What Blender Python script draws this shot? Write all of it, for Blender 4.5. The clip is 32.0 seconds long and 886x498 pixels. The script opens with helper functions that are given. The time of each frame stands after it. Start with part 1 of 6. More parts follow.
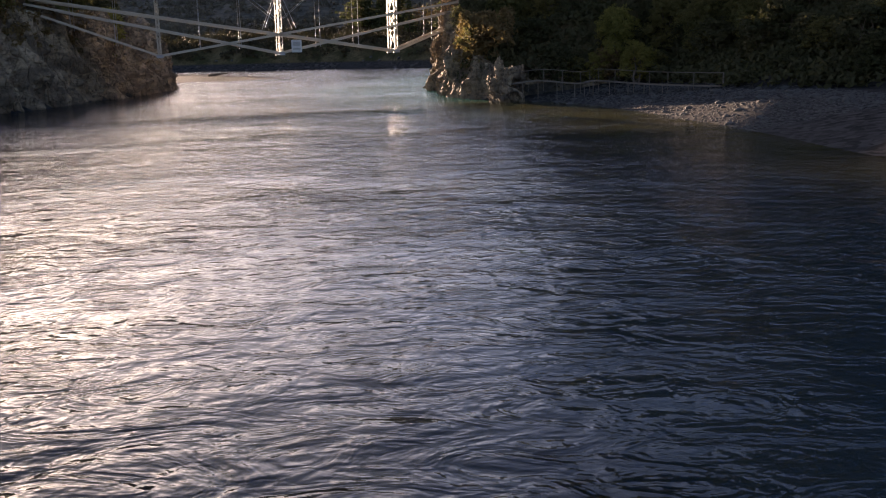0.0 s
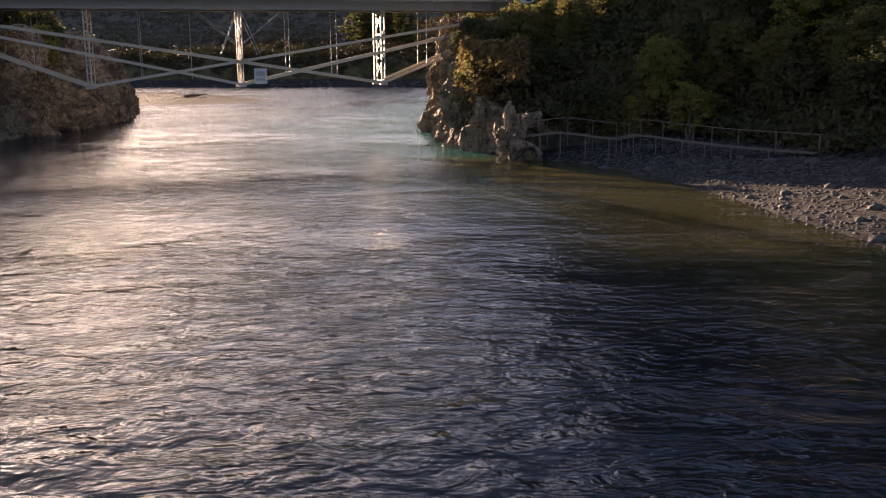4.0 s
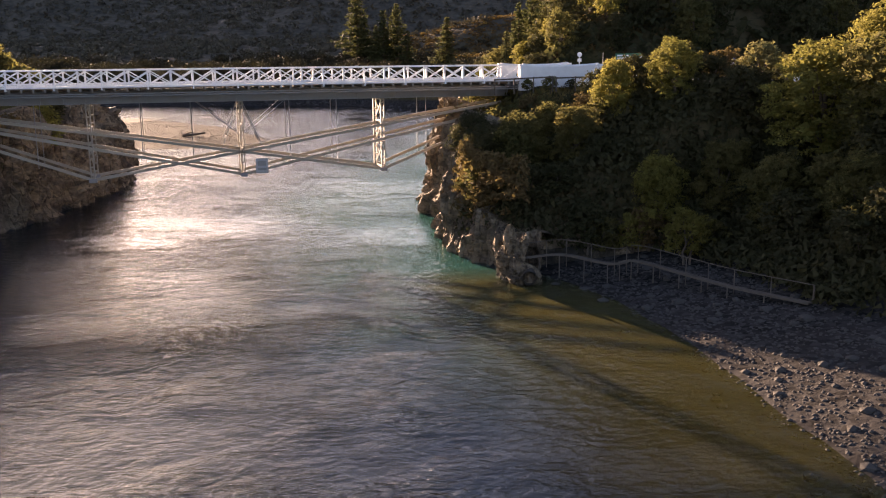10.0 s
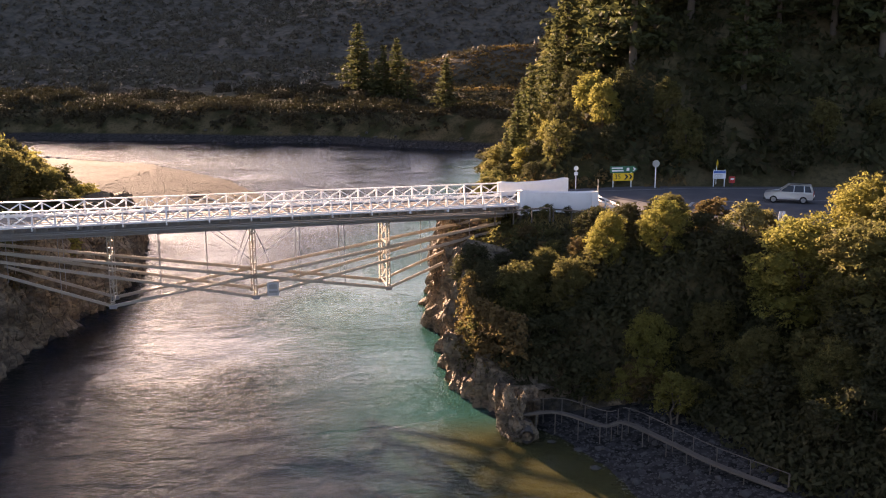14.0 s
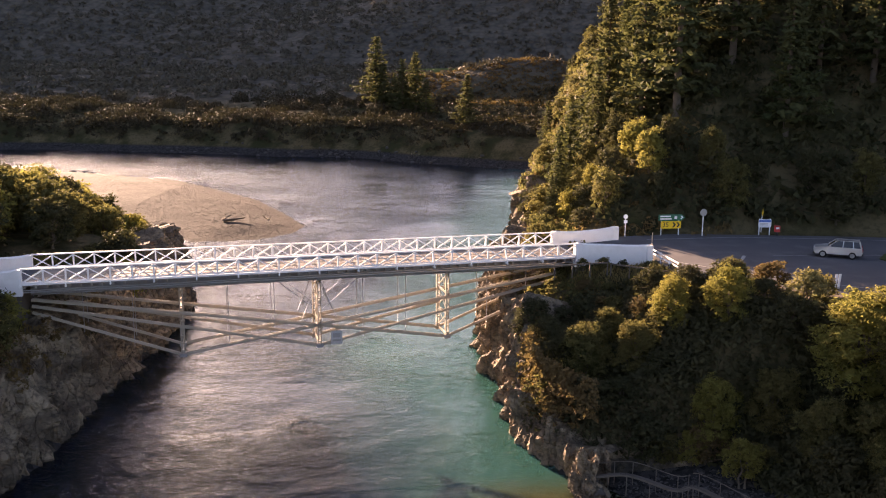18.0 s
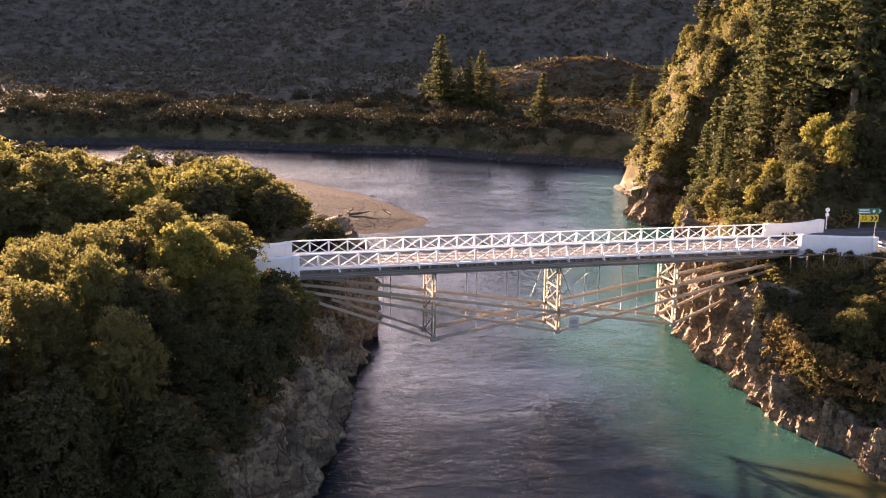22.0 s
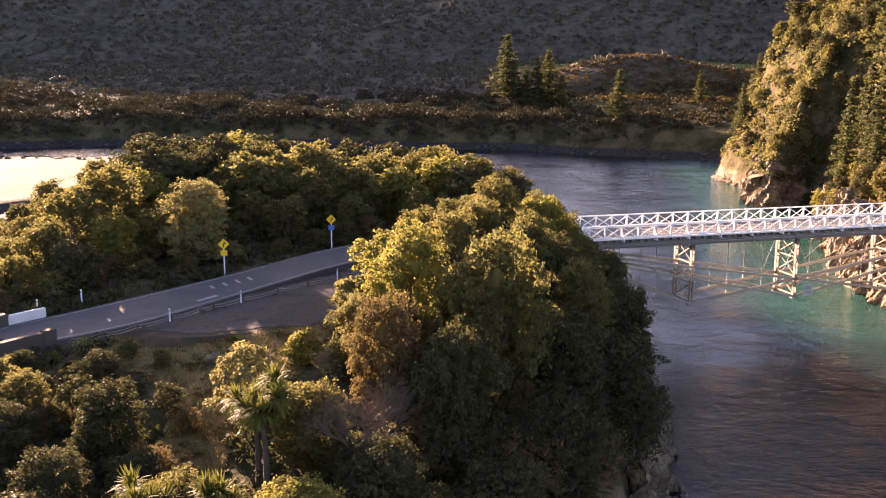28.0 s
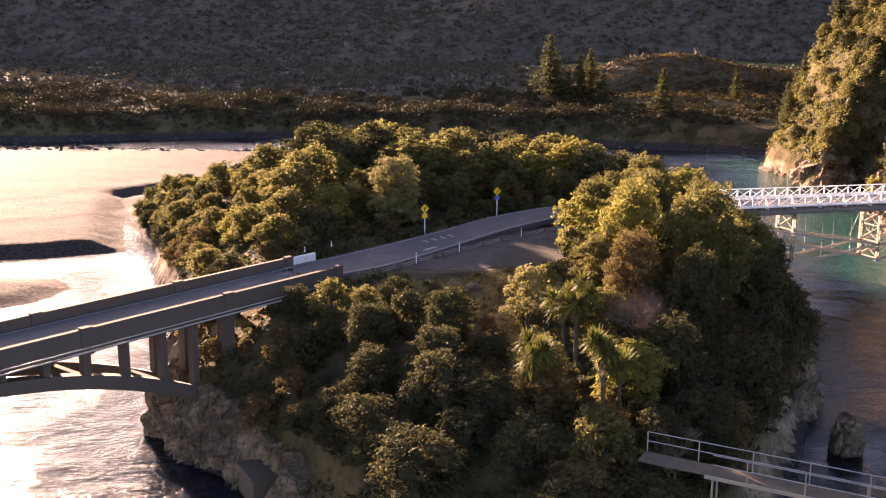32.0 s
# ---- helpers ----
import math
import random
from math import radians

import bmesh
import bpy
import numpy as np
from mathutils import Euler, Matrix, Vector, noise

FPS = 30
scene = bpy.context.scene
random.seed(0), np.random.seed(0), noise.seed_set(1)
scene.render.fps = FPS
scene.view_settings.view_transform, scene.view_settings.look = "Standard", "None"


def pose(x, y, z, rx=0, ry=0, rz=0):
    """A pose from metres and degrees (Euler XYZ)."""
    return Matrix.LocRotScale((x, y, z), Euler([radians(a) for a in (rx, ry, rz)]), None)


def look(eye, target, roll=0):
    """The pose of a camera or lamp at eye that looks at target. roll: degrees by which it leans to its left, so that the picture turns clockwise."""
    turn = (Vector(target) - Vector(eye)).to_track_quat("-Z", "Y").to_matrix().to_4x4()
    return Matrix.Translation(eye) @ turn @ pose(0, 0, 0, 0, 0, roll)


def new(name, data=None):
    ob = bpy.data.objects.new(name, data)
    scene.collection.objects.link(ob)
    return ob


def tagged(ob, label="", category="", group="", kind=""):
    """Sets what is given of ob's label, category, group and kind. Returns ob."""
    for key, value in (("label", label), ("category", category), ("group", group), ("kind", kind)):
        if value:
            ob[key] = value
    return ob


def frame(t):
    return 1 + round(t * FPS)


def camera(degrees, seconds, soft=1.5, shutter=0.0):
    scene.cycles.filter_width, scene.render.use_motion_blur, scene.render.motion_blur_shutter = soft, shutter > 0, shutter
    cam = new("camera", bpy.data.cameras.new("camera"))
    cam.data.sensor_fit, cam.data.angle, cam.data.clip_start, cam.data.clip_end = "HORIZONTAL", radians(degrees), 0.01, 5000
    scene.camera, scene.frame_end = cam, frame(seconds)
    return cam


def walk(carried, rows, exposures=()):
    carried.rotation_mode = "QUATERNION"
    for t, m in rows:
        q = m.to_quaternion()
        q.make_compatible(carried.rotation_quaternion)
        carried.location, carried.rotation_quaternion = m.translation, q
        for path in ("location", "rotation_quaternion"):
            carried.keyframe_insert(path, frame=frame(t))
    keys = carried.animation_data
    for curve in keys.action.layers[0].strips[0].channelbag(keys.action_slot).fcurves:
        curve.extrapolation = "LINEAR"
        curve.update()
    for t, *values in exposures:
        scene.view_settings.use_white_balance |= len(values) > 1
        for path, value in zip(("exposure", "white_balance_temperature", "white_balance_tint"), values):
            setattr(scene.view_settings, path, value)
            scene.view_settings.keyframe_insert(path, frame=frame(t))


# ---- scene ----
cam = camera(50.0, 32.0, soft=1.1)
PATH = [
    (0, 1.250, -8.594, 4.899, -0.425, -11.662, 1.357),
    (1, 1.600, -2.979, 5.421, -0.352, -11.586, 0.931),
    (2, 1.815, 2.401, 5.620, -0.289, -11.362, 0.995),
    (3, 1.782, 7.666, 6.142, -0.254, -11.140, 0.877),
    (4, 2.228, 12.217, 6.915, -0.099, -10.970, 0.552),
    (4.5, 2.368, 13.450, 7.320, -0.073, -10.790, 0.304),
    (6.5, 1.977, 14.125, 10.379, -0.484, -11.342, 0.670),
    (7, 2.028, 13.864, 10.983, -0.323, -11.296, 0.571),
    (8, 2.220, 13.906, 12.298, -0.239, -11.411, 0.555),
    (9, 2.112, 13.409, 13.809, -0.316, -11.391, 0.600),
    (10, 1.910, 12.855, 15.796, -0.395, -11.395, 0.566),
    (11, 1.752, 12.297, 18.803, -0.437, -11.317, 0.390),
    (12, 1.670, 11.654, 22.176, -0.421, -11.353, 0.275),
    (13, 1.626, 11.406, 24.949, -0.471, -11.300, 0.236),
    (14, 1.518, 10.668, 28.023, -0.477, -11.252, 0.223),
    (14.5, 1.412, 10.850, 29.380, -0.521, -11.187, 0.105),
    (16.5, 0.023, 9.942, 33.231, -0.382, -11.291, -0.045),
    (17, -1.054, 9.614, 33.508, -0.305, -11.297, -0.181),
    (18, -4.386, 9.156, 33.660, -0.272, -11.292, -0.405),
    (19, -8.790, 8.499, 33.529, -0.186, -11.247, -0.577),
    (20, -14.338, 7.796, 33.362, -0.046, -11.254, -0.799),
    (21, -21.123, 6.786, 33.195, 0.009, -11.291, -0.793),
    (22, -28.313, 6.036, 32.965, 0.083, -11.328, -0.738),
    (23, -35.293, 5.852, 32.574, 0.110, -11.325, -0.548),
    (24, -41.156, 4.495, 32.247, 0.134, -11.290, -0.388),
    (25, -46.227, 2.567, 32.253, 0.027, -11.294, -0.104),
    (25.5, -48.300, 1.615, 32.228, -0.074, -11.245, 0.053),
    (27.5, -54.919, -3.789, 32.240, 0.024, -11.289, -0.027),
    (28, -56.791, -5.515, 32.187, 0.016, -11.291, -0.023),
    (29, -60.643, -9.510, 32.198, 0.071, -11.301, -0.086),
    (30, -64.920, -13.869, 32.101, 0.157, -11.344, -0.217),
    (31, -69.728, -19.562, 32.140, 0.257, -11.350, -0.279),
    (32, -74.795, -26.043, 32.117, 0.337, -11.358, -0.158),
]
walk(cam, [(t, pose(x, y, z, 90 + pitch, roll, yaw)) for t, x, y, z, yaw, pitch, roll in PATH],
     [(0, 2.55, 7300, 26), (1, 1.9, 6800, 25), (2, 2.55, 7700, 27), (9, 2.7, 8000, 29), (14, 2.95, 8200, 32), (18, 3.0, 8300, 34), (26, 3.45, 8300, 38), (32, 3.25, 8200, 40)])

# ---- world, sun and exposure ----
SUN_AZ, SUN_EL = 29.0, 9.6          # degrees left of +y, degrees above the horizon
sky_world = bpy.data.worlds.new("sky")
scene.world = sky_world
sky_world.use_nodes = True
wn = sky_world.node_tree
wn.nodes.clear()
w_out = wn.nodes.new("ShaderNodeOutputWorld")
w_bg = wn.nodes.new("ShaderNodeBackground")
w_sky = wn.nodes.new("ShaderNodeTexSky")
w_sky.sky_type = "NISHITA"
w_sky.sun_disc = False
w_sky.sun_elevation = radians(SUN_EL)
w_sky.sun_rotation = radians(-SUN_AZ)
w_sky.air_density, w_sky.dust_density, w_sky.ozone_density = 0.7, 1.3, 2.0
w_bg.inputs["Strength"].default_value = 0.062
wn.links.new(w_sky.outputs[0], w_bg.inputs[0])
wn.links.new(w_bg.outputs[0], w_out.inputs[0])
sun_data = bpy.data.lights.new("sun", "SUN")
sun_data.energy, sun_data.angle, sun_data.color = 5.0, radians(0.6), (1.0, 0.83, 0.64)
sun_ob = new("sun", sun_data)
SUN_DIR = Vector((-math.sin(radians(SUN_AZ)) * math.cos(radians(SUN_EL)), math.cos(radians(SUN_AZ)) * math.cos(radians(SUN_EL)), math.sin(radians(SUN_EL))))
sun_ob.matrix_world = look(SUN_DIR * 300, (0, 0, 0))


# ---- materials ----
def nodes_of(name):
    m = bpy.data.materials.new(name)
    m.use_nodes = True
    nt = m.node_tree
    return m, nt, nt.nodes["Principled BSDF"], nt.nodes["Material Output"]


def mix_rgb(nt, fac, a, b, mode="MIX"):
    n = nt.nodes.new("ShaderNodeMix")
    n.data_type, n.blend_type = "RGBA", mode
    for sock, v in ((n.inputs[0], fac), (n.inputs[6], a), (n.inputs[7], b)):
        if isinstance(v, bpy.types.NodeSocket):
            nt.links.new(v, sock)
        elif isinstance(v, (int, float)):
            sock.default_value = v
        else:
            sock.default_value = (*v, 1)
    return n.outputs[2]


def noise_tex(nt, vec, scale, detail=4.0, rough=0.55, distort=0.0):
    n = nt.nodes.new("ShaderNodeTexNoise")
    n.inputs["Scale"].default_value, n.inputs["Detail"].default_value = scale, detail
    n.inputs["Roughness"].default_value, n.inputs["Distortion"].default_value = rough, distort
    if vec is not None:
        nt.links.new(vec, n.inputs["Vector"])
    return n.outputs[0]


def ramp(nt, val, lo, hi, a=0.0, b=1.0):
    n = nt.nodes.new("ShaderNodeMapRange")
    n.interpolation_type = "SMOOTHSTEP"
    for k, v in zip(range(1, 5), (lo, hi, a, b)):
        n.inputs[k].default_value = v
    nt.links.new(val, n.inputs[0])
    return n.outputs[0]


def math_node(nt, op, a, b):
    n = nt.nodes.new("ShaderNodeMath")
    n.operation = op
    for k, v in enumerate((a, b)):
        if isinstance(v, bpy.types.NodeSocket):
            nt.links.new(v, n.inputs[k])
        else:
            n.inputs[k].default_value = v
    return n.outputs[0]


def bump_node(nt, height, strength, distance, target, under=None):
    n = nt.nodes.new("ShaderNodeBump")
    n.inputs["Strength"].default_value, n.inputs["Distance"].default_value = strength, distance
    nt.links.new(height, n.inputs["Height"])
    if under is not None:
        nt.links.new(under, n.inputs["Normal"])
    if target is not None:
        nt.links.new(n.outputs[0], target)
    return n.outputs[0]


def coords(nt, kind="Object"):
    if kind == "World":
        return nt.nodes.new("ShaderNodeNewGeometry").outputs["Position"]
    return nt.nodes.new("ShaderNodeTexCoord").outputs[kind]


def scaled(nt, vec, s, turn=0.0):
    n = nt.nodes.new("ShaderNodeMapping")
    n.inputs["Scale"].default_value = s
    n.inputs["Rotation"].default_value = (0, 0, radians(turn))
    nt.links.new(vec, n.inputs["Vector"])
    return n.outputs[0]


def plain(name, col, rough=0.6, metal=0.0, dirt=0.25, scale=2.0, bump=0.15, dirt_col=None, fine=22.0):
    """A painted or raw surface with stains at a large scale and grain at a small one."""
    m, nt, b, _ = nodes_of(name)
    p = coords(nt, "World")
    n1, n2 = noise_tex(nt, p, scale, 5, 0.6), noise_tex(nt, p, fine, 3, 0.6)
    dc = dirt_col or tuple(c * 0.45 for c in col)
    c1 = mix_rgb(nt, ramp(nt, n1, 0.45, 0.75, 0, dirt), col, dc)
    c2 = mix_rgb(nt, ramp(nt, n2, 0.4, 0.8, 0, dirt * 0.7), c1, tuple(c * 0.6 for c in dc))
    nt.links.new(c2, b.inputs["Base Color"])
    b.inputs["Roughness"].default_value, b.inputs["Metallic"].default_value = rough, metal
    b.inputs["Specular IOR Level"].default_value = 0.08 if rough > 0.78 else 0.4
    bump_node(nt, n2, bump, 0.02, b.inputs["Normal"])
    return m


def foliage(name, dark, light, warm, translucent=0.42, rough=0.75, vary=0.5):
    m, nt, b, out = nodes_of(name)
    info = nt.nodes.new("ShaderNodeObjectInfo").outputs["Random"]
    isl = nt.nodes.new("ShaderNodeNewGeometry").outputs["Random Per Island"]
    n = noise_tex(nt, coords(nt, "World"), 0.35, 2)
    c = mix_rgb(nt, isl, dark, light)
    c = mix_rgb(nt, math_node(nt, "MULTIPLY", ramp(nt, n, 0.35, 0.7), vary), c, warm)
    c = mix_rgb(nt, math_node(nt, "MULTIPLY", info, 0.45), c, warm)
    nt.links.new(c, b.inputs["Base Color"])
    b.inputs["Roughness"].default_value = rough
    b.inputs["Specular IOR Level"].default_value = 0.03
    tr = nt.nodes.new("ShaderNodeBsdfTranslucent")
    nt.links.new(mix_rgb(nt, 0.22, c, (0.20, 0.21, 0.055)), tr.inputs[0])
    mx = nt.nodes.new("ShaderNodeMixShader")
    mx.inputs[0].default_value = translucent
    nt.links.new(b.outputs[0], mx.inputs[1])
    nt.links.new(tr.outputs[0], mx.inputs[2])
    nt.links.new(mx.outputs[0], out.inputs[0])
    return m


def rock_colour(nt, p):
    n1 = noise_tex(nt, scaled(nt, p, (0.25, 0.25, 0.6)), 1.0, 6, 0.6, 0.6)
    n2 = noise_tex(nt, scaled(nt, p, (1, 1, 1.6)), 1.6, 6, 0.7, 0.3)
    c = mix_rgb(nt, ramp(nt, n1, 0.35, 0.68), (0.115, 0.087, 0.061), (0.350, 0.265, 0.175))
    c = mix_rgb(nt, ramp(nt, n2, 0.48, 0.66, 0, 0.8), c, (0.058, 0.047, 0.037))
    joint = nt.nodes.new("ShaderNodeTexVoronoi")
    joint.inputs["Scale"].default_value = 1.25
    nt.links.new(scaled(nt, p, (1, 1, 0.45)), joint.inputs["Vector"])
    jc = nt.nodes.new("ShaderNodeSeparateColor")
    nt.links.new(joint.outputs["Color"], jc.inputs[0])
    c = mix_rgb(nt, ramp(nt, jc.outputs[0], 0.0, 1.0, 0.0, 0.3), c, (0.065, 0.052, 0.040))
    n3 = noise_tex(nt, p, 0.55, 3)
    c = mix_rgb(nt, ramp(nt, n3, 0.6, 0.75, 0, 0.55), c, (0.35, 0.25, 0.15))
    return c, n2


def make_rock():
    m, nt, b, _ = nodes_of("cliff rock")
    p = coords(nt, "World")
    c, n2 = rock_colour(nt, p)
    z = nt.nodes.new("ShaderNodeSeparateXYZ")
    nt.links.new(p, z.inputs[0])
    wet = ramp(nt, math_node(nt, "ADD", z.outputs[2], math_node(nt, "MULTIPLY", n2, 0.6)), 0.4, 1.0, 0.75, 0.0)
    c = mix_rgb(nt, wet, c, (0.05, 0.045, 0.035))
    nt.links.new(c, b.inputs["Base Color"])
    b.inputs["Roughness"].default_value = 0.85
    b.inputs["Specular IOR Level"].default_value = 0.08
    v = nt.nodes.new("ShaderNodeTexVoronoi")
    v.feature = "DISTANCE_TO_EDGE"
    v.inputs["Scale"].default_value = 1.25
    nt.links.new(scaled(nt, p, (1, 1, 0.45)), v.inputs["Vector"])
    crack = ramp(nt, v.outputs["Distance"], 0.0, 0.12)
    hh = math_node(nt, "ADD", math_node(nt, "MULTIPLY", crack, 0.7), n2)
    fine = noise_tex(nt, scaled(nt, p, (1, 1, 0.6)), 4.5, 5, 0.7, 0.4)
    bump_node(nt, fine, 0.8, 0.12, b.inputs["Normal"], bump_node(nt, hh, 0.9, 0.35, None))
    return m


def make_terrain():
    """Gravel where low, rock where steep, dry grass and leaf litter elsewhere."""
    m, nt, b, _ = nodes_of("ground cover")
    p = coords(nt, "World")
    sep = nt.nodes.new("ShaderNodeSeparateXYZ")
    nt.links.new(p, sep.inputs[0])
    nrm = nt.nodes.new("ShaderNodeSeparateXYZ")
    nt.links.new(nt.nodes.new("ShaderNodeNewGeometry").outputs["True Normal"], nrm.inputs[0])
    big = noise_tex(nt, p, 0.02, 6, 0.6)
    mid = noise_tex(nt, p, 0.13, 6, 0.62)
    fine = noise_tex(nt, p, 1.3, 6, 0.65)
    grit = noise_tex(nt, p, 5.0, 4, 0.7)
    soil = mix_rgb(nt, ramp(nt, mid, 0.38, 0.62), (0.035, 0.036, 0.016), (0.11, 0.085, 0.045))
    soil = mix_rgb(nt, ramp(nt, fine, 0.45, 0.7, 0, 0.7), soil, (0.035, 0.034, 0.018))
    far = ramp(nt, sep.outputs[1], 395, 470)
    hill = mix_rgb(nt, ramp(nt, big, 0.4, 0.6), (0.082, 0.074, 0.060), (0.118, 0.102, 0.080))
    hill = mix_rgb(nt, ramp(nt, mid, 0.48, 0.66, 0, 0.7), hill, (0.052, 0.050, 0.042))
    clump = nt.nodes.new("ShaderNodeTexVoronoi")
    clump.inputs["Scale"].default_value = 0.21
    nt.links.new(p, clump.inputs["Vector"])
    cc = nt.nodes.new("ShaderNodeSeparateColor")
    nt.links.new(clump.outputs["Color"], cc.inputs[0])
    hill = mix_rgb(nt, ramp(nt, cc.outputs[0], 0.25, 1.0, 0, 0.5), hill, (0.125, 0.105, 0.080))
    hill = mix_rgb(nt, ramp(nt, clump.outputs["Distance"], 0.35, 0.95, 0, 0.6), hill, (0.036, 0.035, 0.030))
    # a green meadow on the flat behind the knoll
    ux = math_node(nt, "MULTIPLY", math_node(nt, "SUBTRACT", sep.outputs[0], 62.0), 1 / 105)
    uy = math_node(nt, "MULTIPLY", math_node(nt, "SUBTRACT", sep.outputs[1], 575.0), 1 / 75)
    ring = math_node(nt, "ADD", math_node(nt, "ADD", math_node(nt, "MULTIPLY", ux, ux), math_node(nt, "MULTIPLY", uy, uy)), math_node(nt, "MULTIPLY", big, 0.8))
    hill = mix_rgb(nt, ramp(nt, ring, 1.15, 1.4, 0.9, 0.0), hill, (0.095, 0.115, 0.030))
    soil = mix_rgb(nt, math_node(nt, "MULTIPLY", far, 0.97), soil, hill)
    dome = math_node(nt, "MULTIPLY", math_node(nt, "SUBTRACT", 1.0, clump.outputs["Distance"]), far)
    rock, rn = rock_colour(nt, p)
    steep = ramp(nt, math_node(nt, "ADD", nrm.outputs[2], math_node(nt, "MULTIPLY", fine, 0.25)), 0.68, 0.86, 1, 0)
    near_rock = math_node(nt, "MULTIPLY", steep, ramp(nt, sep.outputs[2], 2.5, 4.5, 1.0, 0.0))
    c = mix_rgb(nt, near_rock, soil, rock)
    vor = nt.nodes.new("ShaderNodeTexVoronoi")
    vor.inputs["Scale"].default_value = 2.6
    nt.links.new(p, vor.inputs["Vector"])
    bw = nt.nodes.new("ShaderNodeSeparateColor")
    nt.links.new(vor.outputs["Color"], bw.inputs[0])
    stones = mix_rgb(nt, bw.outputs[0], (0.015, 0.014, 0.0135), (0.056, 0.052, 0.049))
    stones = mix_rgb(nt, ramp(nt, mid, 0.4, 0.7, 0, 0.45), stones, (0.050, 0.046, 0.043))
    low = ramp(nt, math_node(nt, "ADD", sep.outputs[2], math_node(nt, "MULTIPLY", fine, 0.8)), 2.7, 3.5, 1, 0)
    low = math_node(nt, "MULTIPLY", low, math_node(nt, "SUBTRACT", 1.0, math_node(nt, "MULTIPLY", steep, 0.9)))
    c = mix_rgb(nt, low, c, stones)
    bed = ramp(nt, sep.outputs[2], -1.2, 0.12, 1, 0)
    algae = mix_rgb(nt, ramp(nt, fine, 0.4, 0.65), (0.085, 0.075, 0.03), (0.15, 0.125, 0.06))
    c = mix_rgb(nt, math_node(nt, "MULTIPLY", bed, 0.8), c, algae)
    nt.links.new(c, b.inputs["Base Color"])
    b.inputs["Roughness"].default_value = 0.95
    b.inputs["Specular IOR Level"].default_value = 0.02
    h = math_node(nt, "ADD", math_node(nt, "MULTIPLY", fine, 0.5), math_node(nt, "MULTIPLY", grit, 0.15))
    calm = math_node(nt, "SUBTRACT", 1.0, math_node(nt, "MULTIPLY", low, 0.5))
    h = math_node(nt, "MULTIPLY", h, calm)
    n1 = bump_node(nt, h, 0.8, 0.5, None)
    n2 = bump_node(nt, dome, 1.0, 1.6, None, n1)
    bump_node(nt, math_node(nt, "MULTIPLY", mid, calm), 0.6, 1.0, b.inputs["Normal"], n2)
    return m


def make_water():
    """Clear silty river: a mirror-like skin by Fresnel over tinted, part see-through water."""
    m, nt, b, out = nodes_of("river water")
    nt.nodes.remove(b)
    p = coords(nt, "World")
    sep = nt.nodes.new("ShaderNodeSeparateXYZ")
    nt.links.new(p, sep.inputs[0])
    flow = scaled(nt, p, (0.62, 1.0, 1.0), 8)
    warp = noise_tex(nt, p, 0.045, 3)
    w1 = noise_tex(nt, flow, 0.34, 2, 0.5, 1.6)
    w0 = noise_tex(nt, scaled(nt, p, (0.8, 1.0, 1.0), 20), 0.12, 3, 0.5, 2.2)
    w2 = noise_tex(nt, flow, 1.1, 3, 0.55, 1.8)
    w3 = noise_tex(nt, scaled(nt, p, (0.75, 1.0, 1.0), -14), 3.2, 2, 0.5, 0.5)
    rough_zone = ramp(nt, warp, 0.36, 0.62, 0.5, 1.5)
    # broken water where the run comes out over the bar below the bridge
    across = math_node(nt, "ADD", math_node(nt, "ABSOLUTE", math_node(nt, "ADD", math_node(nt, "SUBTRACT", sep.outputs[1], math_node(nt, "MULTIPLY", sep.outputs[0], 0.3)), -66.0), 0.0), math_node(nt, "MULTIPLY", warp, 6.0))
    rough_zone = math_node(nt, "ADD", rough_zone, math_node(nt, "MULTIPLY", ramp(nt, across, 3.0, 8.0, 1.3, 0.0), ramp(nt, sep.outputs[0], -2.0, 4.0, 1.0, 0.0)))
    h = math_node(nt, "ADD", math_node(nt, "MULTIPLY", w1, 0.10), math_node(nt, "MULTIPLY", w2, 0.095))
    h = math_node(nt, "ADD", math_node(nt, "ADD", h, math_node(nt, "MULTIPLY", w3, 0.040)), math_node(nt, "MULTIPLY", w0, 0.22))
    h = math_node(nt, "MULTIPLY", h, rough_zone)
    bp = bump_node(nt, h, 1.0, 1.0, None)
    fr = nt.nodes.new("ShaderNodeFresnel")
    fr.inputs["IOR"].default_value = 1.21
    nt.links.new(bp, fr.inputs["Normal"])
    gl = nt.nodes.new("ShaderNodeBsdfGlossy")
    gl.inputs["Roughness"].default_value = 0.08
    gl.inputs["Color"].default_value = (0.92, 0.93, 0.96, 1)
    nt.links.new(bp, gl.inputs["Normal"])
    df = nt.nodes.new("ShaderNodeBsdfDiffuse")
    # teal to the east and upstream, dark blue west, olive over the shelving beach
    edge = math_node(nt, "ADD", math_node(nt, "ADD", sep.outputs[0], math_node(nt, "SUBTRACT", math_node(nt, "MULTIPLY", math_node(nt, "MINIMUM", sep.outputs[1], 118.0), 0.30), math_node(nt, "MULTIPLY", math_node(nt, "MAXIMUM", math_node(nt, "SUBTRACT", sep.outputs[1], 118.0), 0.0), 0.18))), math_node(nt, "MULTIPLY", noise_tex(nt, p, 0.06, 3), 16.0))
    teal = math_node(nt, "MULTIPLY", ramp(nt, edge, 16.0, 34.0), ramp(nt, sep.outputs[1], 46, 74))
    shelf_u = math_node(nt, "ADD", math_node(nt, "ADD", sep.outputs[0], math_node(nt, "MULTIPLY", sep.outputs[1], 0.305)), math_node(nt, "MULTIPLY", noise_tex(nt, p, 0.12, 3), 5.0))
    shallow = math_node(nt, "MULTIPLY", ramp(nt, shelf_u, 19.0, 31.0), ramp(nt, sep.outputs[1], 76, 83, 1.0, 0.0))
